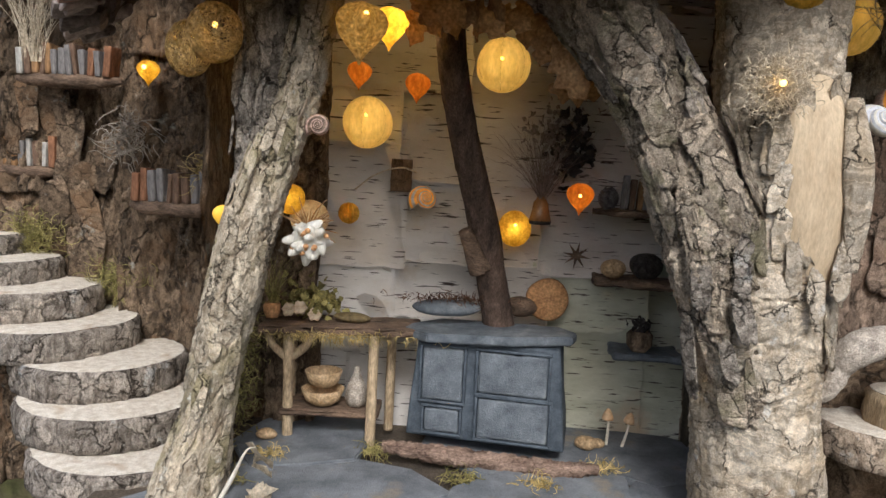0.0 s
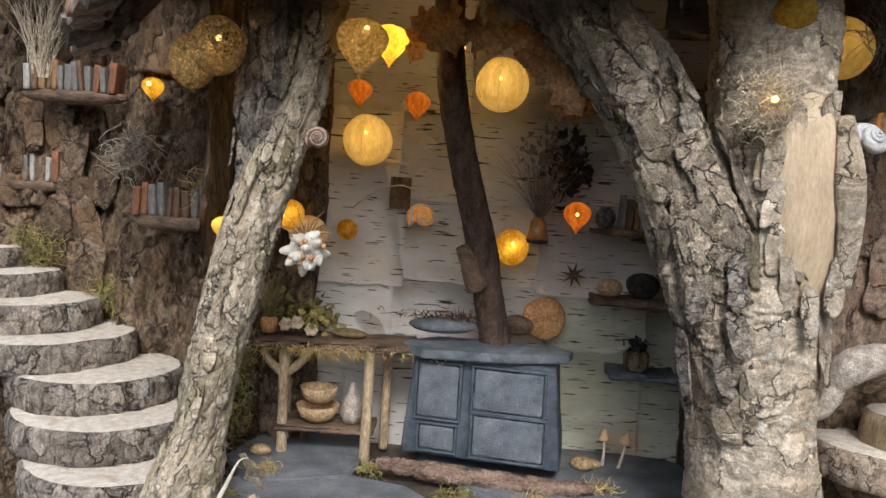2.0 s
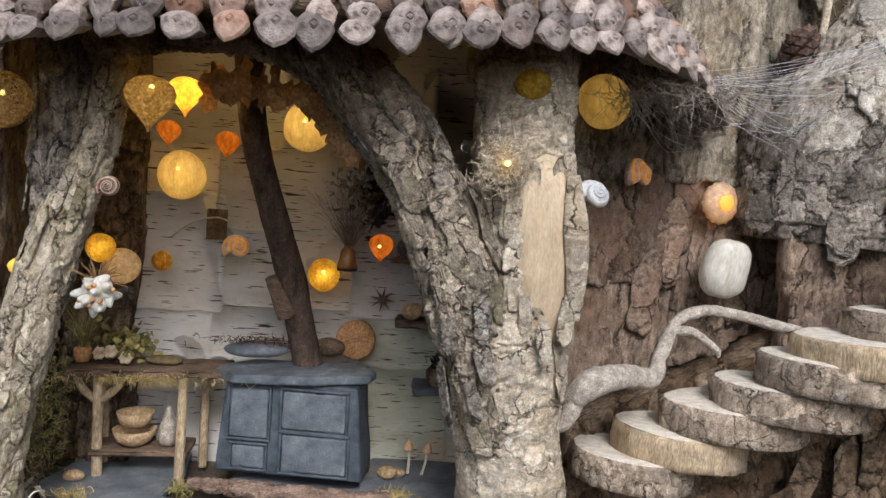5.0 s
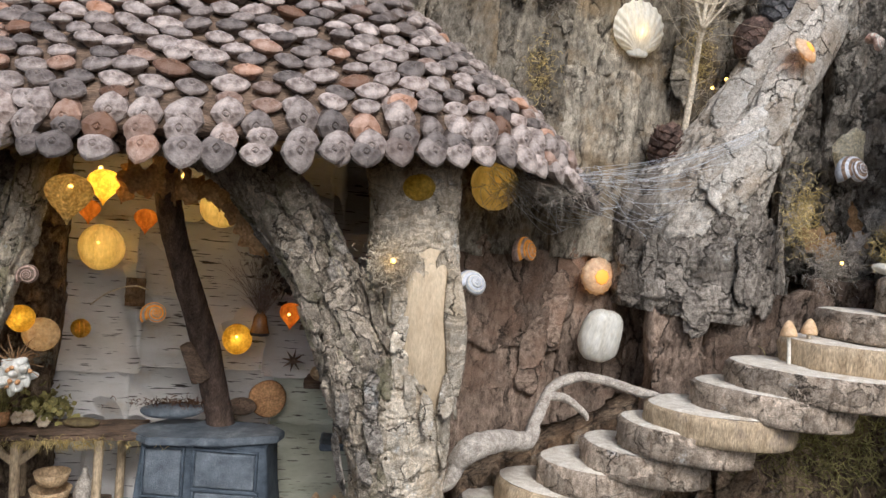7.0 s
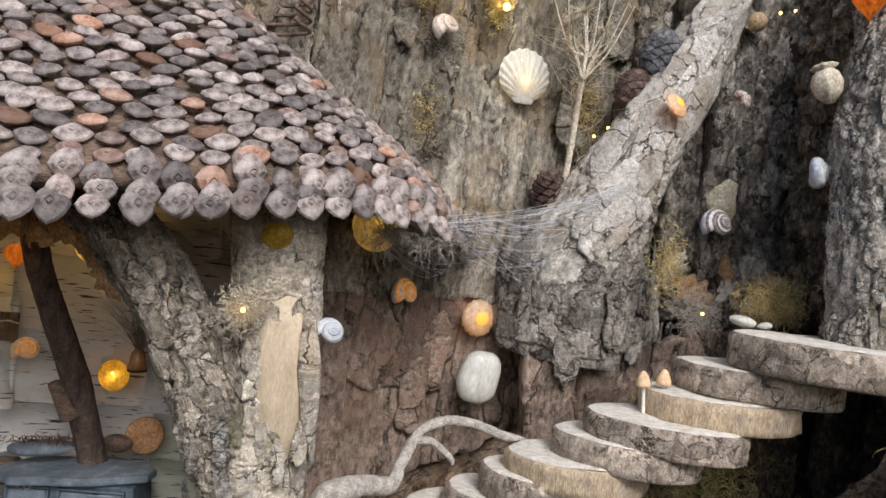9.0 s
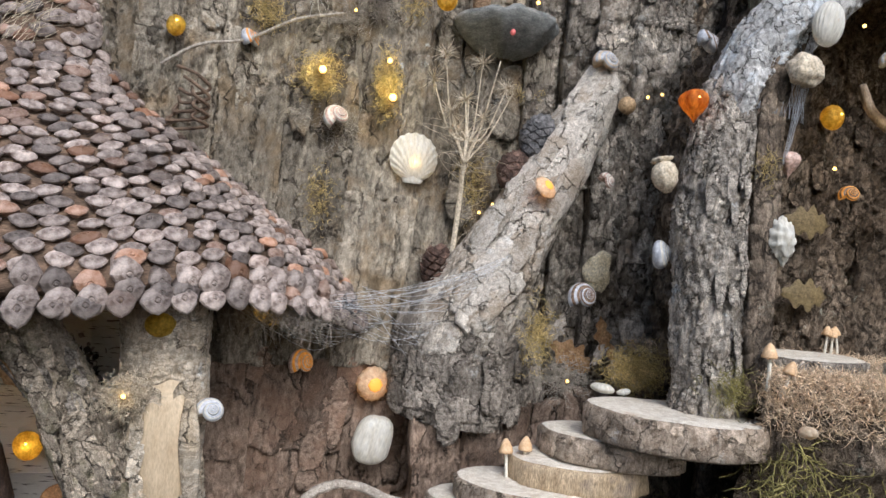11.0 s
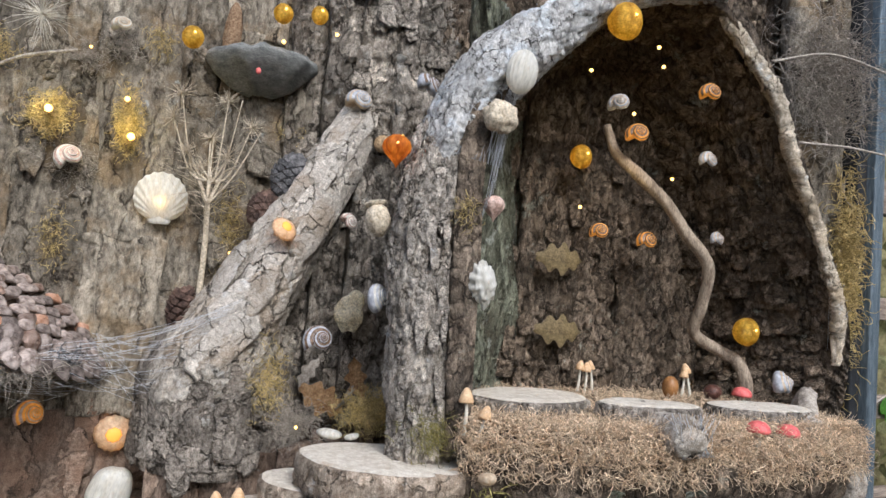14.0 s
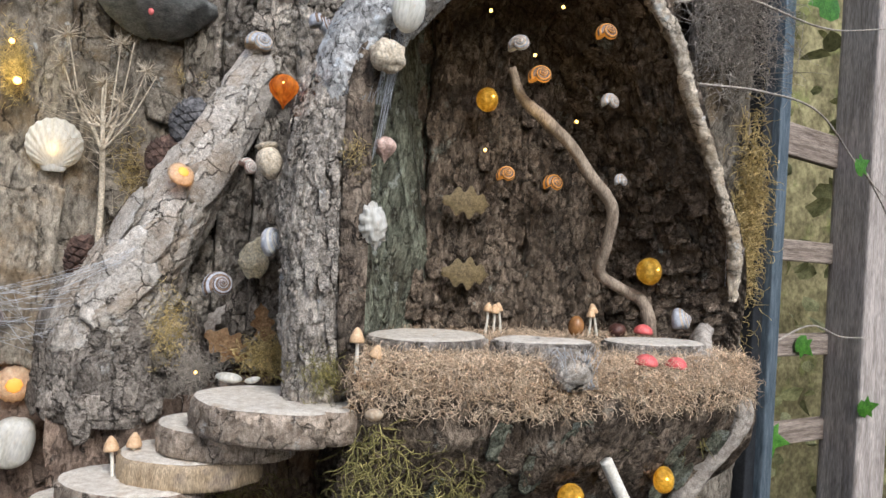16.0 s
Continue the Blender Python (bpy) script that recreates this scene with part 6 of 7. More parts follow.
lantern((0.243, 0.512, 1.492), ball(0.0155, 0.010, 0.013, 24, 0.2, 6.0), GOLD_POD, "golden shell lamp under the eave", 0.04)
solo("twig_vine", bent([(0.20, 0.682, 1.80), (0.245, 0.675, 1.83), (0.30, 0.672, 1.845), (0.36, 0.668, 1.88), (0.42, 0.672, 1.90)], 0.0022, 60, 8, 0.0004), DRIFT, "thin grey vine across the bark", "twig")
for k in range(5):
    solo("curled_tendril", bent([(0.22 + 0.01 * k, 0.68, 1.80 - 0.012 * k), (0.245, 0.665 - 0.004 * k, 1.79 - 0.014 * k), (0.262, 0.67, 1.775 - 0.012 * k), (0.24 - 0.008 * k, 0.672, 1.765 - 0.012 * k), (0.225, 0.68, 1.772 - 0.01 * k)], 0.0022, 50, 8), WOOD_DARK, "dark curled vine tendril beside the roof", "tendril", "vine tendrils")
solo("seed_nest", strands(160, lambda r: ((0.214, 0.685, 1.85), (r.gauss(0, 1), r.gauss(-0.8, 0.5), r.gauss(0, 1))), 0.020, 0.0006, 48, 0.5), DRIFT, "grey husk nest on the bark", "seed pod", kind="stuff")
solo("feather_grass", strands(60, lambda r: ((0.03 + r.uniform(0, 0.06), 0.60, 1.78 + r.uniform(0, 0.05)), (0.5 + r.gauss(0, 0.2), -0.1, 0.5 + r.gauss(0, 0.2))), 0.03, 0.0006, 49, 0.1), STRAW, "dry grass ears lying on the roof", "grass", kind="stuff")

solo("catkin_cone", lathe([(0.002, -0.040), (0.0085, -0.032), (0.0115, -0.010), (0.0105, 0.012), (0.0075, 0.030), (0.003, 0.040)], 28, 0.12, 3.0, 9, 0.10), material("russet_cone", (0.20, 0.11, 0.06), (0.52, 0.36, 0.22), 300, bump=0.6, grain=900), "long russet dried cone hanging on the bark wall", "cone", m=pose(0.606, 0.655, 1.955, 0, 3, 0))
solo("thistle_star", strands(90, lambda r: ((0.379, 0.650, 1.932), (r.gauss(0, 1), r.gauss(-0.5, 0.4), r.gauss(0, 1))), 0.042, 0.00035, 52, 0.03, 0, 4), STALK, "silvery star of dry thistle hairs on the wall", "seed head", kind="stuff")
for place, rad, lab in (((0.669, 0.640, 1.988), 0.013, "small golden lamp high on the bark wall"), ((0.717, 0.630, 1.992), 0.012, "amber lamp high on the bark wall"), ((0.556, 0.655, 1.938), 0.014, "furry golden pod on the bark wall"), ((0.214, 0.672, 1.848), 0.012, "golden pod cupped in a grey husk")):
    lantern(place, ball(rad, rad * 0.8, rad * 1.1, 24, 0.2, rad * 300, 5, 0.05), GOLD_POD, lab, 0.008, spot=(0.002, -rad * 0.8, 0.004))
snail((0.470, 0.662, 1.938), 0.0115, (60, 10, 0), (SHELL_WHITE, SHELL_CREAM), "small pearly snail shell nested in lichen")
moss_tuft((0.470, 0.678, 1.918), (0.018, 0.008, 0.016), 260, DRIFT, "grey-green lichen under a pearly shell", 231, length=0.012, thick=0.0005)
for x, y, z in ((0.742, 0.625, 1.968), (0.668, 0.605, 1.938)):
    b = thing("fairy_bulb", (x, y, z), "bare warm bulb of a string light", "fairy light", "fairy lights")
    bulb(b, (0, 0, 0), 0.004)

# ---- driftwood rail and step mushrooms ----
drift = thing("driftwood_rail", (0.39, 0.56, 1.25), "grey knotted driftwood branch as a stair rail", "driftwood")
O = Vector((0.39, 0.56, 1.25))
part("branch", tube(local([(0.303, 0.535, 1.222, 0.009), (0.318, 0.530, 1.242, 0.0125), (0.350, 0.540, 1.247, 0.0115), (0.385, 0.555, 1.242, 0.010), (0.397, 0.565, 1.264, 0.0075), (0.418, 0.58, 1.293, 0.006), (0.450, 0.59, 1.304, 0.0058), (0.482, 0.585, 1.302, 0.0055), (0.508, 0.56, 1.296, 0.006), (0.53, 0.55, 1.294, 0.003)], O), 140, 20, 0.0018, 3.0, 0.01, 0.02, lump=0.22), DRIFT, drift)
part("side_twig", tube(local([(0.412, 0.575, 1.285, 0.005), (0.430, 0.57, 1.284, 0.005), (0.448, 0.56, 1.271, 0.004), (0.452, 0.558, 1.264, 0.002)], O), 40, 14, 0.001, 5.0, lump=0.2), DRIFT, drift)
part("root", tube(local([(0.312, 0.535, 1.236, 0.010), (0.304, 0.532, 1.218, 0.009), (0.298, 0.532, 1.205, 0.007), (0.290, 0.534, 1.196, 0.003)], O), 40, 16, 0.0015, 7.0, lump=0.25), DRIFT, drift)
mushroom((0.622, 0.470, 1.324), 0.070, 0.0082, CAP, "tiny peach mushroom on a log step", -3)
mushroom((0.640, 0.472, 1.324), 0.074, 0.0082, CAP, "tiny peach mushroom on a log step", 2)
solo("broken_shell", ball(0.015, 0.010, 0.006, 20, 0.4, 3.0), SHELL_WHITE, "broken white shell at the top of the stair", "shell", m=pose(0.742, 0.485, 1.449, 0, 10, 0))
solo("broken_shell", ball(0.009, 0.006, 0.004, 16, 0.4, 6.0), SHELL_WHITE, "small white shell fragment at the top of the stair", "shell", m=pose(0.768, 0.482, 1.446, 0, -10, 0))
for k, (x, y, z, s_) in enumerate(((0.755, 0.60, 1.47, 0.07), (0.775, 0.57, 1.48, 0.06), (0.80, 0.59, 1.50, 0.06), (0.74, 0.62, 1.50, 0.05))):
    solo("dry_leaf", oak_leaf(s_, 50 + k), DRIFT if k % 2 else DRYLEAF, "curled dead leaf between stump and log", "leaf", "dead leaves by the log", m=pose(x, y, z, 40 * k, 30 - 50 * k, 60 * k))

# ---- inside the hollow ----
GOLD = "small golden lamp in the bark hollow"
for place, rad, mat, w, lab in (((1.022, 0.345, 1.952), 0.021, GOLD_POD, 0.03, "amber net-covered globe lamp under the arch"), ((1.080, 0.52, 1.826), 0.0165, GOLD_POD, 0.018, "golden heart-shaped lamp in the hollow"), ((1.320, 0.445, 1.596), 0.019, GOLD_POD, 0.012, "yellow glassy lamp beside the branch")):
    lantern(place, ball(rad, rad * 0.8, rad * 1.05, 28, 0.12, rad * 90, 5, 0.04), mat, lab, w, spot=(0.002, -rad * 0.8, 0.003))
# Shells marked lit glow by their own surface; no lamp sits inside.
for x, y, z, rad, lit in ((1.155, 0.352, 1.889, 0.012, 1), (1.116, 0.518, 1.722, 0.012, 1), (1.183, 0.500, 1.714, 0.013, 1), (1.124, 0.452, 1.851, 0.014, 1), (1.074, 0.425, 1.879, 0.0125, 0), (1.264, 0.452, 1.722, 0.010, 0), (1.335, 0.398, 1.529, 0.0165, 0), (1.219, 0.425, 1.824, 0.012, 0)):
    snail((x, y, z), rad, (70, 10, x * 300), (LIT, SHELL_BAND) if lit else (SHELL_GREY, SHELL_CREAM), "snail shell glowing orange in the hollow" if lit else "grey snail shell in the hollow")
for x, y, z in ((1.098, 0.382, 1.946), (1.070, 0.500, 1.752), (1.032, 0.43, 1.918), (1.10, 0.43, 1.872), (1.19, 0.46, 1.80), (1.12, 0.40, 1.93)):
    b = thing("fairy_bulb", (x, y, z), "bare warm bulb of a string light", "fairy light", "fairy lights")
    bulb(b, (0, 0, 0), 0.0038)
lamp("nest_light", (0.218, 0.478, 1.424), 0.03)
lamp("moss_light", (0.397, 0.636, 1.818), 0.30, (1.0, 0.78, 0.28))
lamp("moss_light", (0.490, 0.636, 1.800), 0.30, (1.0, 0.78, 0.28))
# Added fill lamp that brightens the hollow; no bulb belongs to it.
lamp("hollow_light", (1.10, 0.42, 1.80), 0.40, size=0.02)
branch = solo("crooked_branch", tube([(1.105, 0.50, 1.87, 0.006), (1.116, 0.488, 1.83, 0.007), (1.135, 0.47, 1.805, 0.009), (1.187, 0.466, 1.766, 0.0084), (1.215, 0.46, 1.73, 0.0084), (1.252, 0.452, 1.684, 0.0090), (1.256, 0.465, 1.63, 0.0084), (1.262, 0.485, 1.59, 0.0084), (1.30, 0.478, 1.566, 0.0084), (1.325, 0.468, 1.552, 0.009), (1.335, 0.46, 1.525, 0.0095), (1.337, 0.46, 1.49, 0.012)], 170, 20, 0.0012, 6.0, 0.012, 0.03, lump=0.12), material("grey_brown_branch", (0.19, 0.145, 0.105), (0.45, 0.365, 0.275), 90, (1, 1, 0.25), bump=0.35, grain=700), "smooth crooked branch leaning in the hollow", "branch")
for x, z in ((1.062, 1.680), (1.066, 1.580)):
    solo("oak_leaf", oak_leaf(0.075, 3), OAKLEAF, "pressed brown oak leaf on the back of the hollow", "leaf", "oak leaves in the hollow", m=pose(x, 0.535, z, 0, 2, 0))
for x, y, z, h, rad, lean in ((1.098, 0.525, 1.498, 0.040, 0.0068, 4), (1.112, 0.528, 1.498, 0.036, 0.007, 2), (1.124, 0.528, 1.498, 0.040, 0.0068, -6), (1.258, 0.50, 1.498, 0.034, 0.0068, 4), (1.272, 0.50, 1.498, 0.042, 0.0078, -10), (0.849, 0.340, 1.480, 0.042, 0.0082, 0), (0.860, 0.332, 1.474, 0.032, 0.0072, 14)):
    mushroom((x, y, z), h, rad, CAP, "tiny tan mushroom growing from the moss", lean)
for x, y, z in ((1.178, 0.276, 1.478), (1.222, 0.276, 1.474), (1.296, 0.425, 1.495)):
    mushroom((x, y, z), 0.020, 0.0135, CAP_RED, "red-capped toy mushroom on the moss", 3, cone=False, group="red mushrooms")
solo("amber_egg", ball(0.0115, 0.0115, 0.0155, 24), STONE_WARM, "polished amber-brown egg on the moss", "stone", m=pose(1.225, 0.485, 1.511))
solo("dark_pebble", ball(0.0130, 0.012, 0.011, 24, 0.05), material("dark_red_stone", (0.06, 0.025, 0.02), (0.15, 0.07, 0.05), 60, rough=0.3, gloss=0.5), "dark red polished pebble on the moss", "stone", m=pose(1.287, 0.47, 1.507))
solo("pebble_shell", ball(0.009, 0.008, 0.006, 20, 0.2, 2), SHELL_CREAM, "small curled pale shell at the moss edge", "shell", m=pose(0.853, 0.285, 1.447))


def log_end(place, a, b, turn, h, seed, label):
    return slice_step(place[0], place[1], place[2], a, b, turn, h, seed, "slices on the moss", label)


log_end((0.962, 0.415, 1.508), 0.078, 0.060, 8, 0.02, 71, "flat log slice set into the moss")
log_end((1.075, 0.335, 1.512), 0.062, 0.034, -14, 0.018, 72, "thin oval log slice set into the moss")
log_end((1.250, 0.345, 1.508), 0.072, 0.042, -10, 0.022, 73, "oval log slice set into the moss")
solo("knot_log", tube([(1.075, 0.35, 1.487, 0.028), (1.072, 0.31, 1.487, 0.024), (1.068, 0.275, 1.488, 0.024), (1.066, 0.252, 1.489, 0.021), (1.066, 0.250, 1.489, 0.010), (1.066, 0.262, 1.489, 0.006)], 60, 36, 0.003, 9.0, 0.01, 0.02, lump=0.1), BARK_STUMP, "cobwebbed hollow branch end poking from the moss", "branch")
drift2 = thing("driftwood_root", (1.33, 0.33, 1.45), "twisted pale driftwood root at the ledge's end", "driftwood")
O = Vector((1.33, 0.33, 1.45))
part("root", tube(local([(1.26, 0.32, 1.487, 0.014), (1.285, 0.305, 1.488, 0.016), (1.312, 0.300, 1.478, 0.013), (1.335, 0.30, 1.45, 0.013), (1.352, 0.295, 1.425, 0.015), (1.345, 0.30, 1.39, 0.010), (1.32, 0.33, 1.34, 0.014), (1.30, 0.35, 1.28, 0.016), (1.30, 0.37, 1.2, 0.016)], O), 120, 24, 0.002, 2.0, 0.01, 0.02, lump=0.3), DRIFT, drift2)
part("arm", tube(local([(1.35, 0.38, 1.50, 0.010), (1.372, 0.385, 1.517, 0.011), (1.345, 0.36, 1.512, 0.012), (1.325, 0.335, 1.488, 0.012), (1.33, 0.315, 1.46, 0.010)], O), 60, 20, 0.002, 4.0, 0.01, 0.02, lump=0.25), DRIFT, drift2)
solo("moss_bed", strands(13000, lambda r: ((lambda x, t: (x, 0.268 + 0.05 * (2 * abs((x - 0.845) / 0.54 - 0.55)) ** 3 + 0.30 * t ** 1.5, 1.493 + r.uniform(-0.006, 0.006) - (0.02 if t < 0.04 else 0)))(r.uniform(0.85, 1.36), r.random()), (r.gauss(0, 1), r.gauss(0, 1), r.gauss(0.25, 0.5))), 0.014, 0.0005, 301, 0.9, 0.08, 5), MOSS, "dry tan moss covering the ledge", "moss", kind="stuff")
solo("moss_fringe", strands(5200, lambda r: ((lambda x: (x, 0.262 + 0.05 * (2 * abs((x - 0.845) / 0.54 - 0.55)) ** 3 + r.uniform(-0.008, 0.02), 1.493 - 0.052 * r.random()))(r.uniform(0.84, 1.36)), (r.gauss(0, 1), r.gauss(-0.5, 0.5), r.gauss(-0.4, 0.7))), 0.017, 0.00055, 302, 0.9, 0.15, 5), MOSS, "curly dry moss hanging over the ledge's edge", "moss", kind="stuff")
solo("moss_hanging", strands(2600, lambda r: ((lambda x: (x, 0.30 + r.uniform(0, 0.08), 1.43 - 0.09 * r.random() ** 1.3 * (1.2 if x < 1.0 else 0.5)))(r.uniform(0.84, 1.30)), (r.gauss(0, 1), r.gauss(-0.5, 0.5), r.gauss(-0.3, 0.8))), 0.03, 0.0009, 303, 0.6, 0.15, 6), MOSS_GREEN, "olive moss hanging under the ledge", "moss", kind="stuff")
rod = solo("glass_rod", tube([(1.105, 0.245, 1.395, 0.007), (1.118, 0.242, 1.37, 0.007), (1.145, 0.236, 1.32, 0.007)], 20, 20), STALK, "pale rod poking from under the ledge", "rod")
lantern((1.222, 0.285, 1.352), ball(0.013, 0.011, 0.016, 24, 0.25, 5.0), GOLD_POD, "golden crusted lamp under the ledge", 0.02, spot=(-0.004, -0.010, 0.004))
lantern((1.10, 0.30, 1.34), ball(0.016, 0.012, 0.013, 24, 0.3, 7.0), GOLD_POD, "mossy golden lamp under the ledge", 0.02, spot=(0.004, -0.012, 0.0))

# ---- bark, moss and twigs by the pole ----
solo("side_bark", sheet(30, 220, lambda a, t: (1.44 + 0.115 * a, 0.50 - 0.012 * plates(a * 0.1, t * 1.2, 91, 0.02, 0.05) - 0.02 * math.sin(math.pi * a), 1.05 + 1.15 * t), 0.03), BARK_WALL, "upright bark slab beside the metal pole", "bark")
moss_tuft((1.530, 0.47, 1.70), (0.028, 0.015, 0.13), 1500, MOSS_GOLD, "golden moss column on the side bark", 304, drop=0.12, length=0.026, thick=0.0008)
moss_tuft((1.47, 0.46, 1.98), (0.08, 0.02, 0.10), 900, DRIFT, "tangled pale roots by the pole", 305, drop=0.1, length=0.06, thick=0.0006, curl=0.4)
for pts in ([(1.36, 0.42, 1.87), (1.48, 0.40, 1.87), (1.62, 0.42, 1.86), (1.76, 0.45, 1.79), (1.95, 0.50, 1.73), (2.2, 0.55, 1.70)], [(1.30, 0.40, 1.97), (1.42, 0.40, 2.00), (1.60, 0.40, 1.985), (1.78, 0.42, 2.02), (2.0, 0.45, 2.06)], [(1.61, 0.50, 1.53), (1.74, 0.62, 1.60), (1.88, 0.74, 1.68), (1.92, 0.80, 1.92)], [(1.92, 0.55, 1.80), (2.0, 0.55, 1.70), (2.04, 0.55, 1.55), (2.12, 0.55, 1.46)], [(1.61, 0.50, 1.47), (1.85, 0.60, 1.50), (2.02, 0.66, 1.47), (2.19, 0.712, 1.46)], [(1.84, 0.80, 1.21), (1.88, 0.78, 1.28), (1.95, 0.78, 1.36), (2.0, 0.80, 1.43)]):
    solo("ivy_twig", bent([(*p, 0.0021 - 0.00025 * k) for k, p in enumerate(pts)], 0.003, 60, 8, 0.0006), DRIFT, "thin bare ivy stem crossing the pole", "twig", "bare ivy stems")


def ivy(place, size, turn, label):
    pts = [(0, -0.5), (0.28, -0.42), (0.5, -0.15), (0.36, 0.0), (0.62, 0.25), (0.25, 0.28), (0, 0.75), (-0.25, 0.28), (-0.62, 0.25), (-0.36, 0.0), (-0.5, -0.15), (-0.28, -0.42)]
    v = [(x * size, -0.06 * size * (1 - abs(x)) + 0.05 * size * y, y * size) for x, y in pts] + [(0, -0.12 * size, 0)]
    return solo("ivy_leaf", (v, [(k, (k + 1) % 12, 12) for k in range(12)]), LEAF, label, "leaf", "ivy leaves", m=pose(*place, *turn))


ivy((1.653, 0.45, 2.052), 0.075, (-15, -40, 15), "bright green ivy leaf above the fence")
ivy((1.76, 0.447, 1.790), 0.035, (0, 60, 0), "small green ivy leaf by the pole")
ivy((1.83, 0.80, 1.67), 0.05, (40, 80, 0), "green ivy leaf in the shade")
ivy((2.08, 0.80, 1.43), 0.05, (10, 130, 0), "narrow green ivy leaf by the fence")
ivy((1.98, 0.795, 1.22), 0.065, (30, 100, 0), "dark green ivy leaf low on the fence")
ivy((2.185, 0.712, 1.30), 0.045, (20, 70, 0), "dark green ivy leaf on the post")
ivy((1.80, 0.80, 1.655), 0.03, (20, 20, 0), "little green ivy leaf in the shade")

# ---- cobwebs ----


def web(name, a0, a1, b0, b1, n, sag, seed, label, thick=0.00009):
    rr = random.Random(seed)
    out = []
    for _ in range(n):
        p, q = Vector(a0).lerp(Vector(a1), rr.random()), Vector(b0).lerp(Vector(b1), rr.random())
        p += Vector((rr.gauss(0, 0.004), rr.gauss(0, 0.006), rr.gauss(0, 0.004)))
        mid = p.lerp(q, rr.uniform(0.35, 0.65)) + Vector((0, 0, -sag * rr.uniform(0.2, 1.4)))
        out.append(tube([(*p, thick), (*mid, thick * rr.uniform(0.6, 1.5)), (*q, thick)], 8, 3))
    return solo(name, join(*out), WEB, label, "cobweb", kind="stuff")


web("cobweb", (0.36, 0.56, 1.515), (0.50, 0.655, 1.54), (0.525, 0.60, 1.46), (0.64, 0.555, 1.60), 34, 0.02, 1, "dusty cobweb between roof and stump")
web("cobweb", (0.30, 0.52, 1.52), (0.42, 0.61, 1.51), (0.44, 0.66, 1.46), (0.52, 0.66, 1.50), 26, 0.015, 2, "dusty cobweb under the roof's end")
web("cobweb", (0.86, 0.37, 1.86), (0.92, 0.37, 1.92), (0.80, 0.37, 1.78), (0.875, 0.345, 1.76), 50, 0.0, 3, "bluish web sheet over the log's bend")
web("cobweb", (0.875, 0.35, 1.81), (0.885, 0.35, 1.84), (0.86, 0.36, 1.70), (0.875, 0.36, 1.74), 16, 0.0, 4, "hanging web on the log")
web("cobweb", (0.83, 0.362, 1.80), (0.90, 0.375, 1.93), (0.80, 0.37, 1.84), (0.89, 0.37, 1.86), 70, 0.0, 8, "pale dusty web spread over the log")
web("cobweb", (1.38, 0.36, 1.70), (1.41, 0.37, 1.62), (1.40, 0.38, 1.58), (1.44, 0.47, 1.68), 60, 0.01, 5, "web along the splintered edge")
web("cobweb", (1.04, 0.252, 1.51), (1.09, 0.252, 1.51), (1.05, 0.25, 1.47), (1.10, 0.255, 1.47), 60, 0.0, 6, "web over the branch end")
web("cobweb", (1.24, 0.29, 1.46), (1.33, 0.30, 1.46), (1.24, 0.33, 1.36), (1.30, 0.34, 1.34), 70, 0.0, 7, "dusty web under the ledge")

moss_tuft((0.385, 0.585, 1.505), (0.045, 0.05, 0.008), 420, DRIFT, "pale dusty root tangle under the roof's end", 232, drop=0.1, length=0.035, thick=0.0005, curl=0.5)
moss_tuft((0.44, 0.62, 1.512), (0.018, 0.03, 0.010), 160, PINE_GREY, "dark curled scales and twigs at the roof's corner", 233, drop=0.05, length=0.020, thick=0.0014, curl=0.7)

# ---- stone bank below the stair ----
solo("mossy_bank", sheet(110, 60, lambda a, t: (0.33 + 0.56 * a, 0.63 - 0.05 * t - 0.02 * plates(a * 0.5, t * 0.4, 93, 0.04, 0.03) + 0.03 * fb(a * 5, t * 4, 3, 3), 1.42 * (1 - t) * a + (1 - a) * (1 - t) * 1.17 + 0.85 * t), 0.05), BARK_TOWER, "dark mossy bark bank under the stair", "bank")
moss_tuft((0.76, 0.56, 1.25), (0.09, 0.03, 0.06), 900, MOSS_GREEN, "green moss under the stair", 310)

moss_tuft((0.262, 0.497, 1.112), (0.035, 0.008, 0.016), 420, material("rust_moss", (0.16, 0.08, 0.05), (0.42, 0.25, 0.17), 80, vary=0.4, island=True), "rusty brown moss at the trunk's foot", 320, length=0.009)


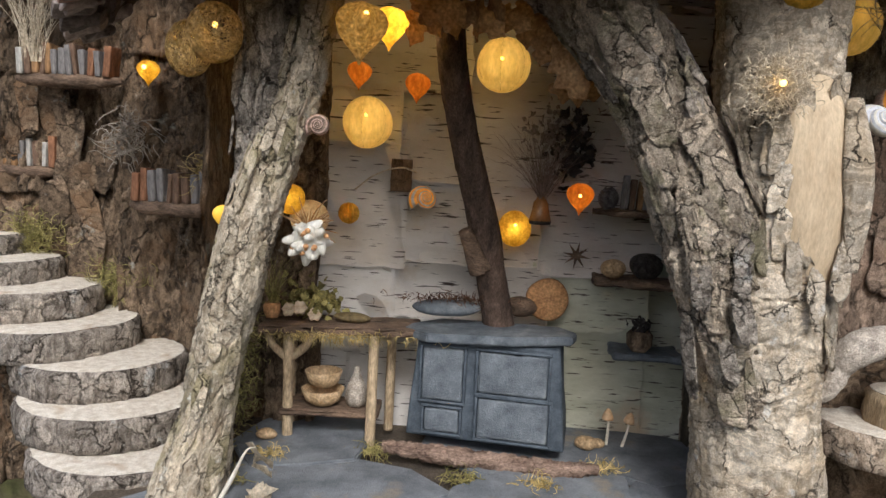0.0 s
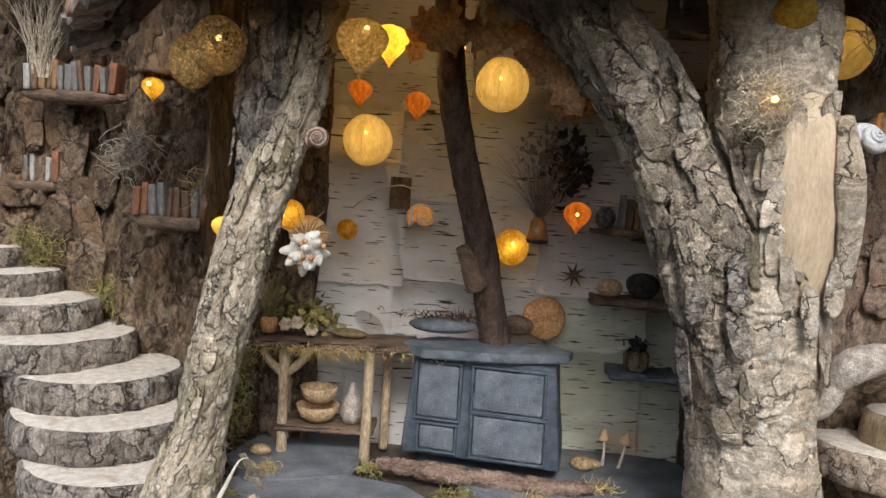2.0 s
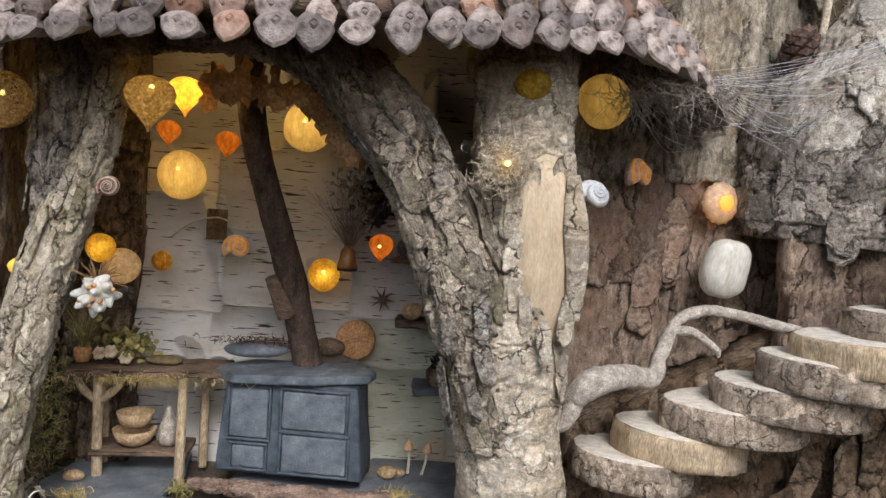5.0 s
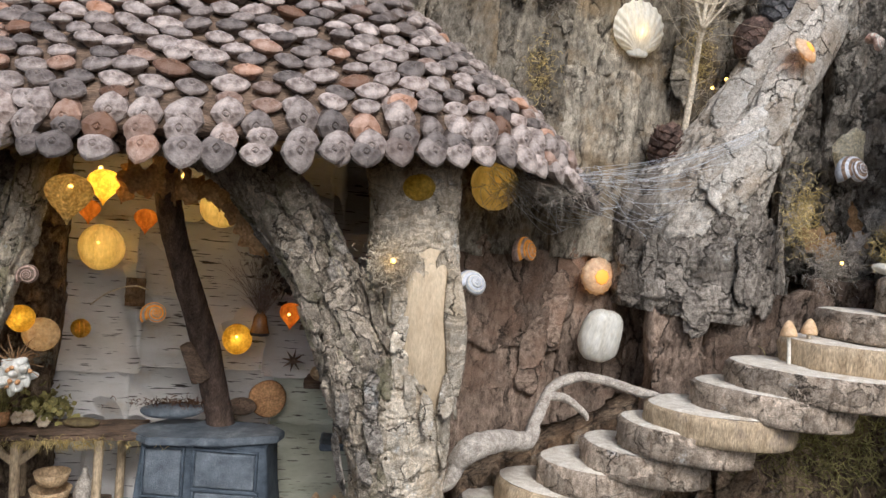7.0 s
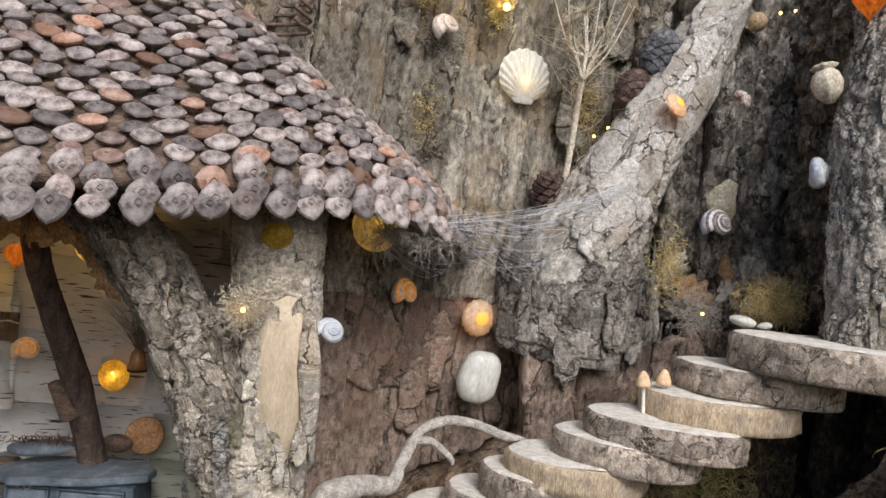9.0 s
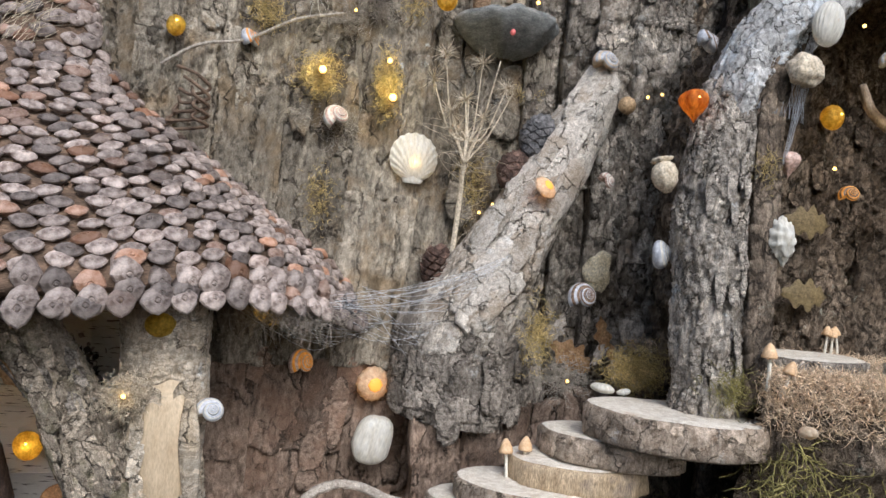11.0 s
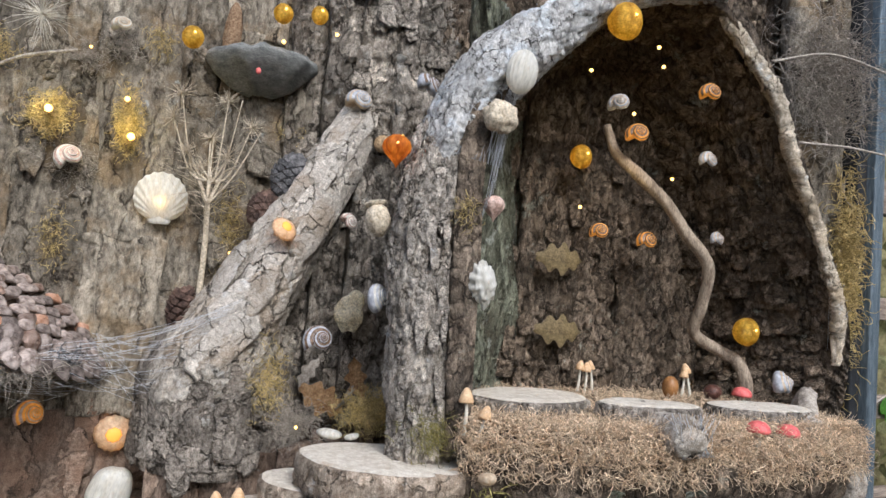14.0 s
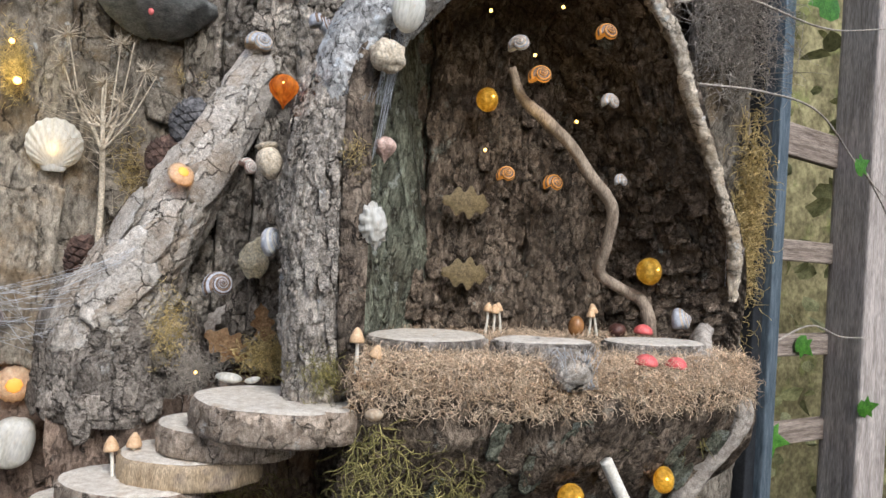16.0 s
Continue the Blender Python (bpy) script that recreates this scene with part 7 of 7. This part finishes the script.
# ---- loose flakes of bark on trunks and walls ----
def flake_mesh(seed, mat, wide, tall, bend):
    """A thin torn plate of bark, wide x tall metres, curved about its length (+y), facing +z."""
    rr = random.Random(seed)
    n = 22
    w, h = wide * rr.uniform(0.7, 1.35), tall * rr.uniform(0.7, 1.4)
    skew = rr.uniform(-0.25, 0.25)
    rim = []
    for k in range(n):
        a = 2 * math.pi * k / n
        c, s = math.cos(a), math.sin(a)
        q = (abs(c) ** 3.2 + abs(s) ** 3.2) ** (-1 / 3.2) * (1 + 0.20 * noise.noise((c * 1.7 + seed, s * 1.7, 0)) + 0.16 * noise.noise((c * 6 + seed, s * 6, 4)) + rr.uniform(-0.06, 0.05))
        rim.append((0.5 * w * c * q + skew * 0.3 * w * s, 0.5 * h * s * q))
    lift = [max(0.0, noise.noise((math.cos(2 * math.pi * k / n) * 1.5 + seed, math.sin(2 * math.pi * k / n) * 1.5, 9))) * 0.0035 for k in range(n)]
    verts = [(0, 0, 0.0012)]
    for q, up in ((0.5, 0.0), (0.88, 0.25), (1.0, 1.0)):
        for k, (x, y) in enumerate(rim):
            verts.append((x * q, y * q, 0.0012 + up * lift[k] - bend * (x * q) ** 2 + 0.0007 * noise.noise((x * q * 120, y * q * 120, seed))))
    for k in range(n):
        v = verts[1 + 2 * n + k]
        verts.append((v[0] * 0.97, v[1] * 0.97, v[2] - 0.0013))
    faces = [(0, 1 + k, 1 + (k + 1) % n) for k in range(n)]
    for base in (1, 1 + n, 1 + 2 * n):
        faces += [(base + k, base + n + k, base + n + (k + 1) % n, base + (k + 1) % n) for k in range(n)]
    faces.append(tuple(range(4 * n, 3 * n, -1)))
    me = mesh("bark_flake", verts, faces, mat, False)
    me.polygons.foreach_set("use_smooth", [k < 3 * n for k in range(len(faces))])
    return me


def flake_set(mat, seed, wide, tall, bend=6.0):
    return [flake_mesh(seed + k, mat, wide, tall, bend) for k in range(9)]


def stick(parent, place, normal, along, me, lift):
    up = Vector(normal).normalized()
    y = (Vector(along) - up * Vector(along).dot(up)).normalized()
    x = y.cross(up)
    m = Matrix((x, y, up)).transposed().to_4x4()
    m.translation = Vector(place) + up * lift
    return part("bark_flake", me, None, parent, m=parent.matrix_basis.inverted() @ m)


def flakes_on(parent, points, n, sets, seed, lo=0.0, hi=1.0, spread=1.2, lift=0.001):
    rr = random.Random(seed)
    line = spline(points, 100)
    for k in range(n):
        k = int((lo + (hi - lo) * (k + rr.random()) / n) * 99)
        c, r0 = Vector(line[k][:3]), float(line[k][3])
        ahead = (Vector(line[k + 1][:3]) - c).normalized()
        side = ahead.cross(Vector((0, 1, 0))).normalized()
        a = rr.gauss(0.1, spread * 0.6)
        face = (Vector((0, -1, 0)) - ahead * ahead.dot(Vector((0, -1, 0)))).normalized()
        d = face * math.cos(a) + side * math.sin(a)
        stick(parent, c + d * r0, d, ahead + side * rr.gauss(0, 0.10), rr.choice(rr.choice(sets)), rr.uniform(-0.0015, lift))


flakes_on(right_trunk, [(0.258, 0.55, 1.22, 0.050), (0.247, 0.552, 1.33, 0.053), (0.250, 0.552, 1.45, 0.047)], 7, [flake_set(BARK_PALE, 1, 0.022, 0.055, 9.0)], 1)
flakes_on(right_trunk, [(0.228, 0.535, 1.20, 0.026), (0.215, 0.533, 1.25, 0.036), (0.200, 0.533, 1.32, 0.038), (0.178, 0.535, 1.372, 0.036), (0.147, 0.54, 1.428, 0.034), (0.10, 0.547, 1.485, 0.030)], 34, [flake_set(BARK_ROUGH, 21, 0.019, 0.050, 12.0), flake_set(BARK, 31, 0.014, 0.036, 12.0)], 2, lift=0.002)
flakes_on(left_trunk, [(-0.196, 0.57, 1.08, 0.031), (-0.171, 0.57, 1.213, 0.020), (-0.150, 0.57, 1.306, 0.021), (-0.122, 0.575, 1.396, 0.018), (-0.10, 0.575, 1.49, 0.017)], 26, [flake_set(BARK_LEAN, 41, 0.012, 0.050, 18.0)], 3)
flakes_on(left_trunk, [(-0.153, 0.587, 1.30, 0.019), (-0.143, 0.590, 1.42, 0.027), (-0.139, 0.590, 1.51, 0.030)], 14, [flake_set(BARK, 51, 0.013, 0.040, 15.0)], 4)
flakes_on(stump, [(0.618, 0.632, 1.53, 0.066), (0.665, 0.63, 1.61, 0.053), (0.705, 0.63, 1.69, 0.046), (0.745, 0.635, 1.77, 0.038), (0.785, 0.64, 1.85, 0.027)], 18, [flake_set(BARK_PLATE, 61, 0.038, 0.075, 7.0)], 5, spread=0.9, lift=0.003)
flakes_on(stump, [(0.630, 0.675, 1.385, 0.110), (0.628, 0.672, 1.45, 0.107), (0.622, 0.665, 1.50, 0.094)], 26, [flake_set(BARK_COLLAR, 71, 0.034, 0.052, 4.0)], 6, lift=0.003)
flakes_on(hollow_log, [(0.828, 0.405, 1.46, 0.042), (0.822, 0.405, 1.572, 0.045), (0.820, 0.405, 1.68, 0.045), (0.828, 0.405, 1.76, 0.043), (0.847, 0.405, 1.83, 0.037)], 34, [flake_set(BARK_LOG, 81, 0.010, 0.034, 12.0)], 7)
F_EDGE, rr = flake_set(BARK_PALE, 11, 0.014, 0.034, 10.0), random.Random(9)
for x, z in ((0.236, 1.325), (0.233, 1.355), (0.231, 1.385), (0.232, 1.415), (0.246, 1.300), (0.262, 1.283), (0.281, 1.300)):
    stick(right_trunk, (x, 0.4955 + 1.5 * abs(x - 0.258) ** 1.5, z), (6.0 * (x - 0.255), -1, rr.gauss(0, 0.1)), (rr.gauss(0, 0.15), 0, 1), rr.choice(F_EDGE), 0.001)
walls = {w: bpy.data.objects[w] for w in ("wall_back", "wall_back_low", "wall_back_blocky", "wall_over_roof", "wall_alcove", "wall_tower")}
rr = random.Random(77)
F_WALL, F_BLOCK = flake_set(BARK_WALL, 91, 0.040, 0.11, 3.0), flake_set(BARK_BLOCK, 101, 0.026, 0.034, 4.0)
F_DARK, F_TOWER, F_RUSSET = flake_set(BARK_DARK, 111, 0.026, 0.036, 5.0), flake_set(BARK_TOWER, 121, 0.036, 0.09, 4.0), flake_set(BARK_RUSSET, 131, 0.045, 0.09, 4.0)
for wall, x0, x1, z0, z1, y, n, flakes in (("wall_back", 0.28, 0.69, 1.45, 2.15, 0.692, 26, F_WALL), ("wall_back_low", 0.29, 0.60, 1.12, 1.42, 0.692, 14, F_RUSSET), ("wall_back_blocky", 0.78, 0.93, 1.46, 2.15, 0.632, 45, F_BLOCK), ("wall_over_roof", -0.1, 0.27, 1.75, 2.15, 0.692, 10, F_WALL), ("wall_alcove", 0.98, 1.42, 1.50, 2.0, 0.562, 90, F_DARK), ("wall_tower", -0.62, -0.20, 1.10, 1.60, 0.848, 34, F_TOWER)):
    for _ in range(n):
        x = rr.uniform(x0, x1)
        yy = y - (0.385 * max(0.0, x + 0.4) if wall == "wall_tower" else 0.0)
        stick(walls[wall], (x, yy, rr.uniform(z0, z1)), (rr.gauss(0, 0.10), -1, rr.gauss(0, 0.08)), (rr.gauss(0, 0.08), 0, 1), rr.choice(flakes), rr.uniform(-0.002, 0.004))
ledge, bank, lining = (bpy.data.objects[w] for w in ("ledge", "mossy_bank", "hollow_side"))
F_ALGAE = flake_set(BARK_GREEN, 141, 0.024, 0.045, 5.0)
for _ in range(46):
    x, q = rr.uniform(0.88, 1.34), rr.uniform(0.10, 0.85)
    y = 0.27 + 0.05 * (2 * abs((x - 0.845) / 0.54 - 0.55)) ** 3 - 0.01 * math.sin(q * 6) + 0.20 * q ** 1.3
    stick(ledge, (x, y - 0.006, 1.456 - 0.30 * q), (rr.gauss(0, 0.15), -1, -0.5), (rr.gauss(0, 0.2), 0, 1), rr.choice(F_DARK + F_ALGAE), 0.001)
for _ in range(30):
    x = rr.uniform(0.40, 0.86)
    stick(bank, (x, 0.592, rr.uniform(0.98, 1.02 + 0.35 * (x - 0.33) / 0.53)), (rr.gauss(0, 0.2), -1, rr.gauss(0, 0.2)), (rr.gauss(0, 0.3), 0, 1), rr.choice(F_TOWER), 0.002)
for _ in range(22):
    s_ = rr.uniform(0.15, 0.9)
    stick(lining, (0.856 + 0.20 * s_, 0.392 + 0.195 * math.sin(s_ * math.pi / 2) ** 0.9, rr.uniform(1.52, 1.92)), (0.9 * (1 - s_), -1, rr.gauss(0, 0.1)), (rr.gauss(0, 0.1), 0, 1), rr.choice(F_ALGAE), 0.0)
hollow = bpy.data.objects["bark_hollow"]
for _ in range(90):
    s_, t_ = rr.uniform(0.52, 0.97), rr.uniform(0.10, 0.9)
    p = Vector(hood(s_, t_))
    inward = Vector((1.12 - p.x, -0.10, 1.66 - p.z)).normalized()
    stick(hollow, p, inward, (0, 0.2, 1), rr.choice(F_DARK), 0.001)
